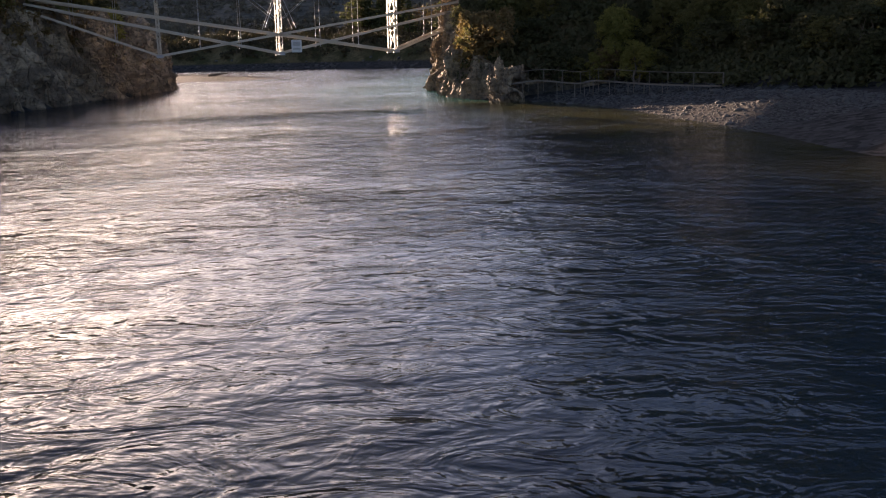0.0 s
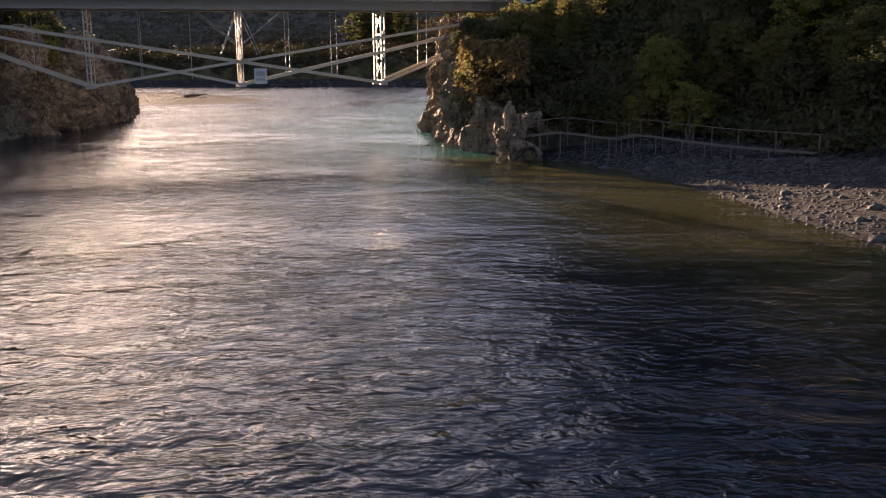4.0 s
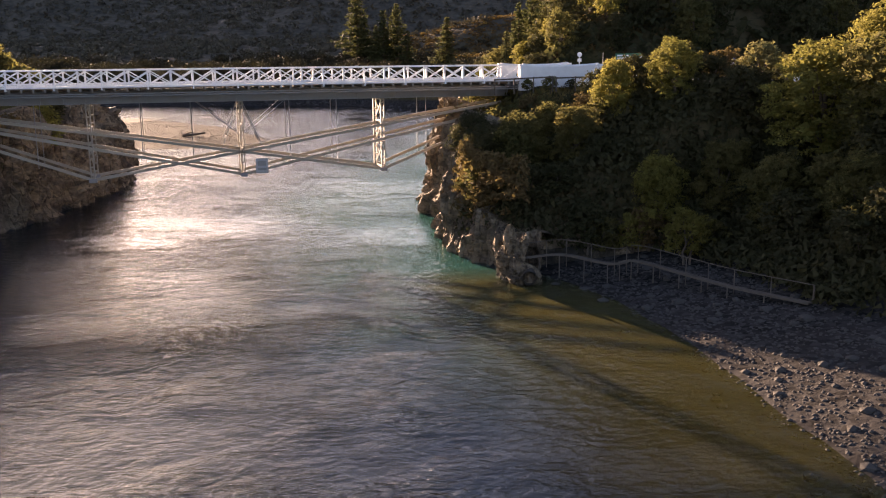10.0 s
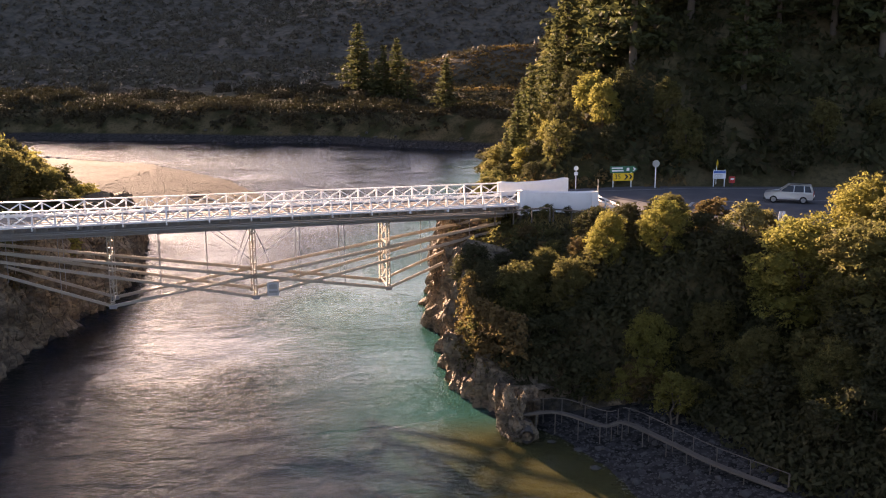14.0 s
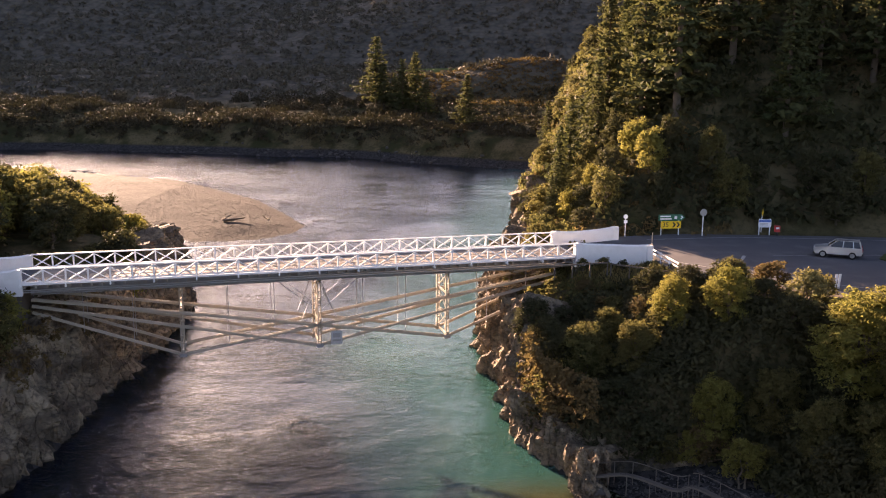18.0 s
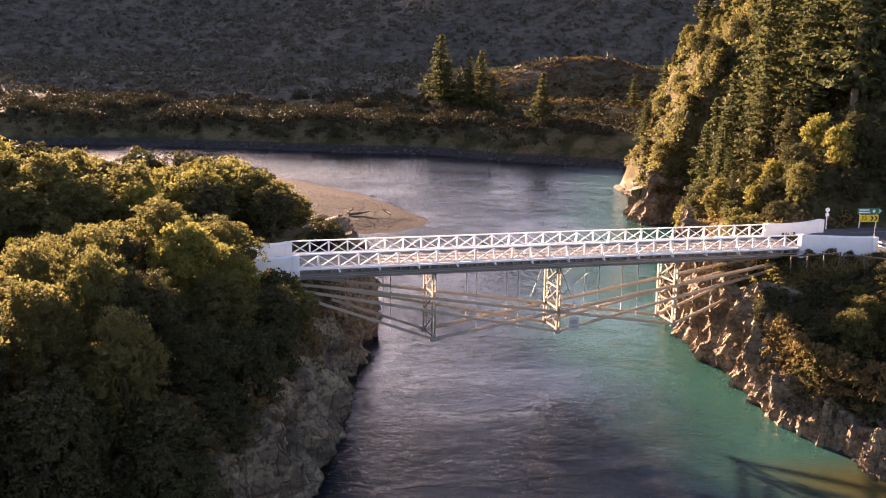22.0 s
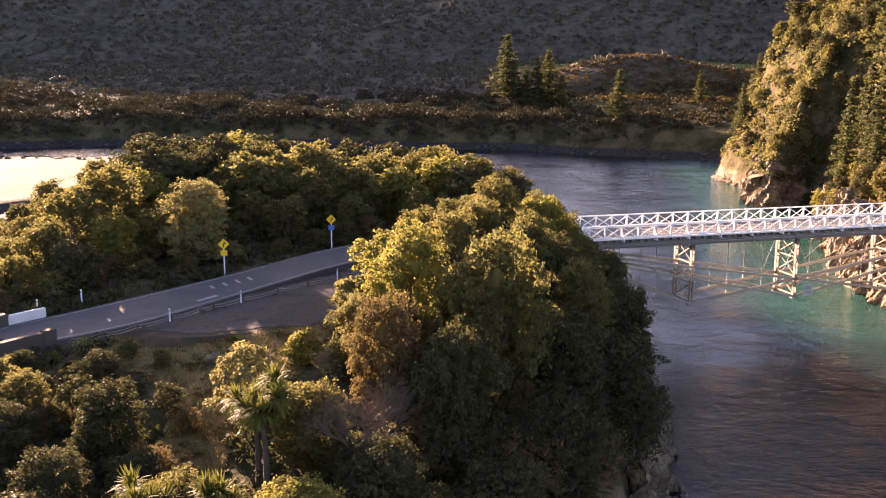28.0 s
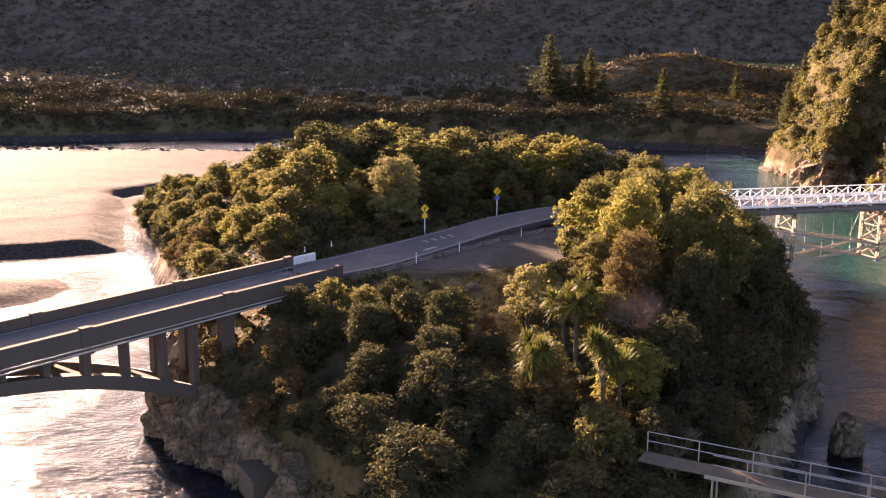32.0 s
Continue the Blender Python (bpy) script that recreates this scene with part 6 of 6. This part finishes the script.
for x in (0.25, 0.75):
    part("chevron", Build().prism([(x - 0.12, 0.88), (x + 0.12, 0.88), (x + 0.38, 1.18), (x + 0.12, 1.48), (x - 0.12, 1.48), (x + 0.14, 1.18)], -0.037, -0.032, 1), MAT_BLACK, yp)
s = thing("road_sign", pose(26.6, 118.4, GZ_E, 0, 0, 5), "grey back of a round sign on a pale post", "road sign")
part("post", Build().box((-0.05, -0.05, -0.3), (0.05, 0.05, 2.9)), MAT_SIGNWHITE, s)
part("plate", Build().tube([(0, -0.06, 2.75), (0, -0.09, 2.75)], 0.42, 20), MAT_SIGNBACK, s, "grey unpainted back of the plate")
s = thing("road_sign", pose(17.4, 117.6, GZ_E, 0, 0, 0), "slim post with two small white plates by the bridge wall", "road sign")
part("post", Build().box((-0.04, -0.04, -0.3), (0.04, 0.04, 2.5)), MAT_SIGNWHITE, s)
part("plate", Build().tube([(0, -0.05, 2.35), (0, -0.08, 2.35)], 0.26, 18), MAT_SIGNWHITE, s)
part("plate", board(0.42, 0.36, 0.02, (0, -0.06, 1.75)), MAT_SIGNWHITE, s)
s = thing("notice_board", pose(34.2, 119.4, GZ_E, 0, 0, 0), "white and blue notice board on two legs", "notice board")
for x in (-0.62, 0.62):
    part("leg", Build().box((x - 0.05, -0.05, -0.3), (x + 0.05, 0.05, 1.9)), MAT_SIGNWHITE, s)
nbp = part("panel", board(1.5, 0.95, 0.04, (0, -0.07, 1.35)), MAT_SIGNWHITE, s)
part("header_bar", Build().box((-0.7, -0.097, 1.5), (0.7, -0.092, 1.78)), MAT_BLUE, nbp, "dark blue heading bar")
for z in (1.02, 1.16, 1.30):
    part("word_bar", Build().box((-0.6, -0.097, z), (0.35, -0.092, z + 0.06)), MAT_SIGNBACK, nbp)
s = thing("road_sign", pose(34.0, 119.9, GZ_E, 0, 0, 60), "yellow diamond warning sign seen edge on above the notice board", "road sign")
part("post", Build().box((-0.04, -0.04, -0.3), (0.04, 0.04, 2.6)), MAT_SIGNWHITE, s)
part("plate", diamond(0.95, (0, -0.06, 2.55)), MAT_YELLOW, s)
s = thing("red_box", pose(35.5, 118.8, GZ_E), "red box on a short stand beside the notice board", "box")
part("stand", Build().box((-0.1, -0.1, -0.2), (0.1, 0.1, 0.45)), MAT_TRIM, s)
part("case", board(0.62, 0.75, 0.35, (0, 0, 0.82)), MAT_RED, s)
part("label_bar", Build().box((-0.2, -0.181, 0.8), (0.2, -0.177, 1.0)), MAT_SIGNWHITE, s)
s = thing("marker_post", pose(18.0, 106.3, GZ_E), "thin grey pole at the end of the bridge wall", "post")
part("pole", Build().tube([(0, 0, -0.3), (0, 0, 2.5)], 0.045, 8), MAT_SIGNBACK, s, "", True)
s = thing("marker_post", pose(31.6, 92.3, GZ_E - 0.15, 0, 6, 20), "pair of white marker boards by the road edge", "post")
for x in (-0.18, 0.2):
    part("marker_board", board(0.26, 1.5, 0.04, (x, 0, 0.75 + 0.1 * x)), MAT_SIGNWHITE, s)
for k, (x, y) in enumerate([(36, 90.2), (40.5, 88), (46, 112.4)]):
    ob = thing("edge_marker", pose(x, y, GZ_E), "slim white road edge marker post", "post", "road edge markers")
    part("stake", Build().box((-0.05, -0.02, -0.3), (0.05, 0.02, 0.95)), MAT_SIGNWHITE, ob)
    part("reflector", Build().box((-0.04, -0.024, 0.72), (0.04, -0.021, 0.85)), MAT_RED, ob)


def timber_fence(name, pts, n_posts, rails, tall, material, label, w=0.12):
    ob = thing(name, Matrix.Translation(pts[0]), label, "fence")
    a, c = Vector((0, 0, 0)), Vector(pts[1]) - Vector(pts[0])
    for k in range(n_posts):
        p = a.lerp(c, k / (n_posts - 1))
        part("fence_post", Build().box((p.x - w / 2, p.y - w / 2, p.z - 0.5), (p.x + w / 2, p.y + w / 2, p.z + tall)), material, ob)
    for z in rails:
        part("fence_rail", Build().bar(a + Vector((0, -0.09, z)), c + Vector((0, -0.09, z)), 0.06, 0.14), material, ob)
    return ob


timber_fence("white_fence", [(17.9, 105.4, 13.6), (19.0, 99.0, 13.5)], 4, (0.55, 0.95), 1.05, MAT_WHITE, "white painted two rail timber fence by the bridge wall")
timber_fence("timber_barrier", [(7.2, 100.6, 12.9), (12.6, 101.6, 13.1)], 4, (0.85,), 0.95, MAT_WOOD, "grey timber barrier rail on the cliff top")
timber_fence("timber_barrier", [(12.9, 101.4, 13.1), (17.6, 97.2, 13.3)], 4, (0.75,), 0.85, MAT_WOOD, "grey timber barrier rail on the cliff top")
timber_fence("timber_barrier", [(17.9, 96.6, 13.3), (22.0, 92.8, 13.3)], 4, (0.75,), 0.85, MAT_WOOD, "grey timber barrier rail on the road edge")
single("utility_box", Build().box((-0.3, -0.25, -0.3), (0.3, 0.25, 0.85)).box((-0.34, -0.29, 0.85), (0.34, 0.29, 0.93)), MAT_CONCRETE, "small pale concrete box beside the barrier", "box", m=pose(18.9, 97.0, 13.35))

# island road furniture
for (x, y, h, lab, second) in [(-77.5, 82.4, 3.0, "yellow diamond winding road sign with a yellow speed plate", True), (-68.6, 93.2, 3.2, "yellow diamond road sign with a small blue plate", False)]:
    s = thing("warning_sign", pose(x, y, 12.45 if second else 12.8, 0, 0, 12), lab, "road sign", "warning signs on the island road")
    part("post", Build().box((-0.06, -0.04, -0.6), (0.06, 0.04, h * 0.93)), MAT_SIGNWHITE, s)
    d = part("plate", diamond(1.05, (0, -0.07, h - 0.35)), MAT_YELLOW, s)
    part("arrow_mark", Build().prism([(-0.07, h - 0.65), (0.03, h - 0.65), (0.03, h - 0.4), (0.2, h - 0.25), (0.1, h - 0.12), (-0.07, h - 0.33)], -0.094, -0.088, 1), MAT_BLACK, d)
    part("small_plate", board(0.62, 0.52, 0.03, (0, -0.07, h - 1.2)), MAT_YELLOW if second else MAT_BLUE, s)
for k, (x, y) in enumerate([(-89.3, 68.2), (-77.9, 65.4), (-73.6, 71.1), (-66.5, 79.6), (-87.0, 71.5), (-61.8, 86.0)]):
    ob = thing("edge_marker", pose(x, y, 12.3), "slim white road edge marker post", "post", "road edge markers")
    part("stake", Build().box((-0.06, -0.03, -0.4), (0.06, 0.03, 1.05)), MAT_SIGNWHITE, ob)
    part("reflector", Build().box((-0.04, -0.034, 0.8), (0.04, -0.031, 0.93)), MAT_RED, ob)
bar = thing("low_barrier", None, "low grey cable barrier with short posts beside the lay-by", "barrier")
lb = [(-83.3, 59.3), (-81.5, 60.9), (-79.7, 63.0), (-77.8, 65.6), (-76.2, 67.9), (-75.4, 69.0), (-73.5, 71.3), (-71.1, 74.3), (-68.9, 77.0), (-66.4, 79.8), (-63.6, 83.0), (-61.0, 85.4)]
for x, y in lb:
    part("short_post", Build().tube([(x, y, 11.9), (x, y, 12.78), (x, y, 12.84)], [0.13, 0.12, 0.08], 8), MAT_CONCRETE, bar, "short concrete post", True)
for z in (12.5, 12.72):
    for a, c in zip(lb, lb[1:]):
        part("cable", Build().tube([(a[0] + (c[0] - a[0]) * t, a[1] + (c[1] - a[1]) * t, z - 0.55 * t * (1 - t)) for t in (0, 0.25, 0.5, 0.75, 1)], 0.025, 5), MAT_SIGNBACK, bar, "", True)
boulder("boulder", (0.75, 0.6, 0.55), pose(-72.5, 57.0, ground_at(-72.5, 57.0) + 0.2), "dark grey boulder on the dry grass", 12.0)
for k, (x, y) in enumerate([(-79.2, 63.1), (-75.9, 67.6)]):
    single("concrete_bollard", Build().tube([(0, 0, -0.3), (0, 0, 0.5)], [0.2, 0.17], 10), MAT_CONCRETE, "short grey concrete bollard by the lay-by", "bollard", "bollards", m=pose(x, y, 12.2))
for k, (x, y, sz) in enumerate([(-82.4, 59.7, 1.0), (-84.0, 57.6, 0.8), (-72.0, 61.0, 0.45), (-76.8, 58.6, 0.5)]):
    fx = Build()
    rf = random.Random(60 + k)
    for j in range(170):
        el, az = rf.uniform(0.35, 1.45), rf.uniform(0, 6.283)
        blade(fx, (rf.uniform(-.25, .25), rf.uniform(-.25, .25), -0.1), (math.cos(el) * math.cos(az), math.cos(el) * math.sin(az), math.sin(el)), None, rf.uniform(1.1, 1.9) * sz, 0.09, 0.35)
    single("flax_bush", fx, F_CABBAGE if k else F_PALE, "clump of arching pale green flax blades by the road", "flax", "flax clumps", m=pose(x, y, ground_at(x, y)))

# ---- silver estate car on the junction ----
car = thing("car", pose(37.6, 106.6, 13.62, 0, 0, 158), "silver four wheel drive estate car on the road junction", "car")
L, W = 4.75, 1.86
prof = [(-2.3, 0.42), (2.2, 0.38), (2.36, 0.55), (2.36, 0.92), (2.15, 1.06), (1.05, 1.16), (0.95, 1.2), (-2.25, 1.2), (-2.36, 1.05), (-2.38, 0.6)]
bm = bmesh.new()
vs = [[bm.verts.new((x, s * (W / 2 - (0.06 if z > 1.1 else 0)), z)) for x, z in prof] for s in (-1, 1)]
bm.faces.new(vs[0])
bm.faces.new(vs[1][::-1])
for i in range(len(prof)):
    j = (i + 1) % len(prof)
    bm.faces.new((vs[0][j], vs[0][i], vs[1][i], vs[1][j]))
bmesh.ops.bevel(bm, geom=bm.edges[:], offset=0.05, segments=2, affect="EDGES")
me = bpy.data.meshes.new("body")
bm.to_mesh(me)
bm.free()
me.materials.append(MAT_CAR)
body = part("body", me, None, car)
cab = Build()
lo, hi = [(0.95, 1.18), (-2.22, 1.18)], [(0.15, 1.82), (-2.0, 1.80)]
v = [(x, s * (0.86 if z < 1.5 else 0.70), z) for x, z in (lo[0], hi[0], hi[1], lo[1]) for s in (-1, 1)]
cab.add(v, [(0, 1, 3, 2), (4, 5, 7, 6), (0, 2, 4, 6), (1, 7, 5, 3), (2, 3, 5, 4)])
part("cabin_glass", cab, MAT_GLASS, car, "dark tinted windows")
part("roof", Build().box((-2.02, -0.70, 1.79), (0.18, 0.70, 1.86)), MAT_CAR, car)
for s_ in (-1, 1):
    for xa, za, xb, zb in ((0.95, 1.18, 0.15, 1.82), (-0.45, 1.18, -0.5, 1.82), (-1.45, 1.18, -1.4, 1.82), (-2.22, 1.18, -2.0, 1.82)):
        part("pillar", Build().bar((xa, s_ * 0.87, za), (xb, s_ * 0.71, zb), 0.07, 0.09), MAT_CAR, car)
    part("roof_rail", Build().bar((-1.9, s_ * 0.62, 1.92), (0.0, s_ * 0.62, 1.92), 0.05, 0.05), MAT_TRIM, car)
    part("wing_mirror", Build().box((0.72, s_ * 0.98 - 0.1, 1.2), (0.86, s_ * 0.98 + 0.1, 1.36)), MAT_CAR, car)
    part("headlight", Build().box((2.22, s_ * 0.66 - 0.18, 0.78), (2.375, s_ * 0.66 + 0.18, 0.95)), MAT_HEAD, car, "clear headlight")
    part("tail_light", Build().box((-2.40, s_ * 0.78 - 0.1, 0.8), (-2.3, s_ * 0.78 + 0.1, 1.18)), MAT_LAMP, car, "red tail light")
    for x in (1.45, -1.4):
        wh = part("wheel", Build().tube([(x, s_ * 0.70, 0.37), (x, s_ * 0.945, 0.37)], 0.37, 20), MAT_TYRE, car, "black tyre", True)
        part("rim", Build().tube([(x, s_ * 0.93, 0.37), (x, s_ * 0.955, 0.37)], 0.24, 14), MAT_SIGNBACK, wh, "alloy rim")
part("bumper", Build().box((2.2, -0.9, 0.36), (2.42, 0.9, 0.62)), MAT_TRIM, car)
part("bumper", Build().box((-2.44, -0.9, 0.40), (-2.25, 0.9, 0.66)), MAT_TRIM, car)
part("plate_bar", Build().box((-2.452, -0.2, 0.7), (-2.40, 0.2, 0.82)), MAT_SIGNWHITE, car)

# ---- boardwalk at the foot of the headland ----
walkway = thing("boardwalk", None, "narrow grey timber boardwalk with a handrail along the beach", "boardwalk")
WP = smooth_line([(7.9, 77.9, 2.0), (10.6, 77.6, 2.25), (13.6, 75.6, 2.0), (15.2, 75.6, 2.2), (17.6, 72.3, 2.05), (19.7, 69.0, 1.95), (23.0, 65.0, 1.9)], 8)
for k in range(len(WP) - 1):
    a, c = Vector(WP[k]), Vector(WP[k + 1])
    part("tread", Build().bar(a, c, 0.5, 0.08), MAT_WOOD, walkway)
    part("edge_board", Build().bar(a + Vector((-0.2, -0.18, 0.02)), c + Vector((-0.2, -0.18, 0.02)), 0.05, 0.14), MAT_WOOD, walkway)
    top = Vector((0.26, 0.26, 1.0))
    if k % 4 == 0:
        part("rail_post", Build().bar(a + Vector((0.26, 0.26, -0.9)), a + top, 0.05, 0.05), MAT_WOOD, walkway)
        part("support_post", Build().bar(a + Vector((-0.3, -0.25, -1.6)), a + Vector((-0.3, -0.25, 0)), 0.06, 0.06), MAT_WOOD, walkway)
    if k not in (19, 20, 21):
        part("handrail", Build().bar(a + top, c + top, 0.045, 0.05), MAT_WOOD, walkway)
part("rail_post", Build().bar(Vector(WP[-1]) + Vector((0.26, 0.26, -0.6)), Vector(WP[-1]) + Vector((0.26, 0.26, 1.0)), 0.09, 0.09), MAT_WOOD, walkway)
pipe = Build().tube([(8.1, 76.0, 0.95), (8.25, 78.4, 1.0)], 0.5, 18, False).tube([(8.1, 76.02, 0.95), (8.25, 78.4, 1.0)], 0.42, 18, False)
single("culvert_pipe", pipe, MAT_CONCRETE, "round dark culvert pipe mouth in the rock", "pipe", smooth=True)

# ---- footbridge below the island ----
foot = thing("footbridge", pose(-64.2, 22.6, 10.9, 0, 0, math.degrees(math.atan2(-6.4, 11.6))), "grey steel footbridge with wire railings on slanting struts", "footbridge")
FL = 34.0
part("deck", Build().box((0, -0.7, -0.07), (FL, 0.7, 0)), MAT_WALKDECK, foot, "grey boarded walking deck")
for y in (-0.72, 0.72):
    part("side_beam", Build().box((3.6, y - 0.05, -0.2), (FL, y + 0.05, -0.01)), MAT_BAR, foot)
    n = 13
    for k in range(n):
        x = 0.1 + k * (FL - 0.2) / (n - 1)
        if y > 0 or k > 1:
            part("rail_post", Build().box((x - 0.03, y - 0.03, -0.1), (x + 0.03, y + 0.03, 1.15)), MAT_SIGNBACK, foot)
    for z in (0.62, 1.15):
        part("rail", Build().tube([(0.1 if y > 0 else 4.0, y, z), (FL, y, z)], 0.028, 6), MAT_SIGNBACK, foot, "", True)
    for xa, xb in ((9.5, 13.6), (17.6, 14.0)):
        part("strut", Build().bar((xa, y * 0.8, -0.25), (xb, y * 0.8, -5.2), 0.12, 0.14), MAT_BAR, foot, "pale slanting steel strut")
    part("strut", Build().bar((13.8, y * 0.8, -0.25), (13.8, y * 0.8, -12.5), 0.14, 0.14), MAT_BAR, foot, "pale steel leg")
    part("leg", Build().bar((4.0, y * 0.8, -0.25), (4.0, y * 0.8, -5.0), 0.10, 0.10), MAT_BAR, foot)
single("concrete_footing", Build().box((-2.2, -1.6, -3.5), (2.2, 1.6, 1.4)).box((-2.4, -1.8, 1.4), (2.4, 1.8, 1.6)), MAT_CONCRETE, "old concrete block footing at the water's edge", "concrete block", m=pose(-87.6, 39.6, 0.9, 0, 4, 30))

# ---- driftwood on the gravel bar ----
for k, (x, y, r, ln) in enumerate([(-45.5, 199, 0.3, 4.5), (-47.5, 202, 0.2, 3.0), (-40, 205, 0.16, 2.5)]):
    dw = Build().tube([(-ln / 2, 0, 0), (0, 0.25, 0.18), (ln / 2, 0.05, 0.45)], [r, r * 0.8, r * 0.4], 8).tube([(0, 0.2, 0.1), (0.5, 0.9, 0.7)], [r * 0.5, r * 0.2], 6)
    single("driftwood_log", dw, MAT_WOOD, "bleached driftwood log on the gravel bar", "log", "driftwood", smooth=True, m=pose(x, y, ground_at(x, y) + r * 0.8, 0, 0, 20 + 50 * k))
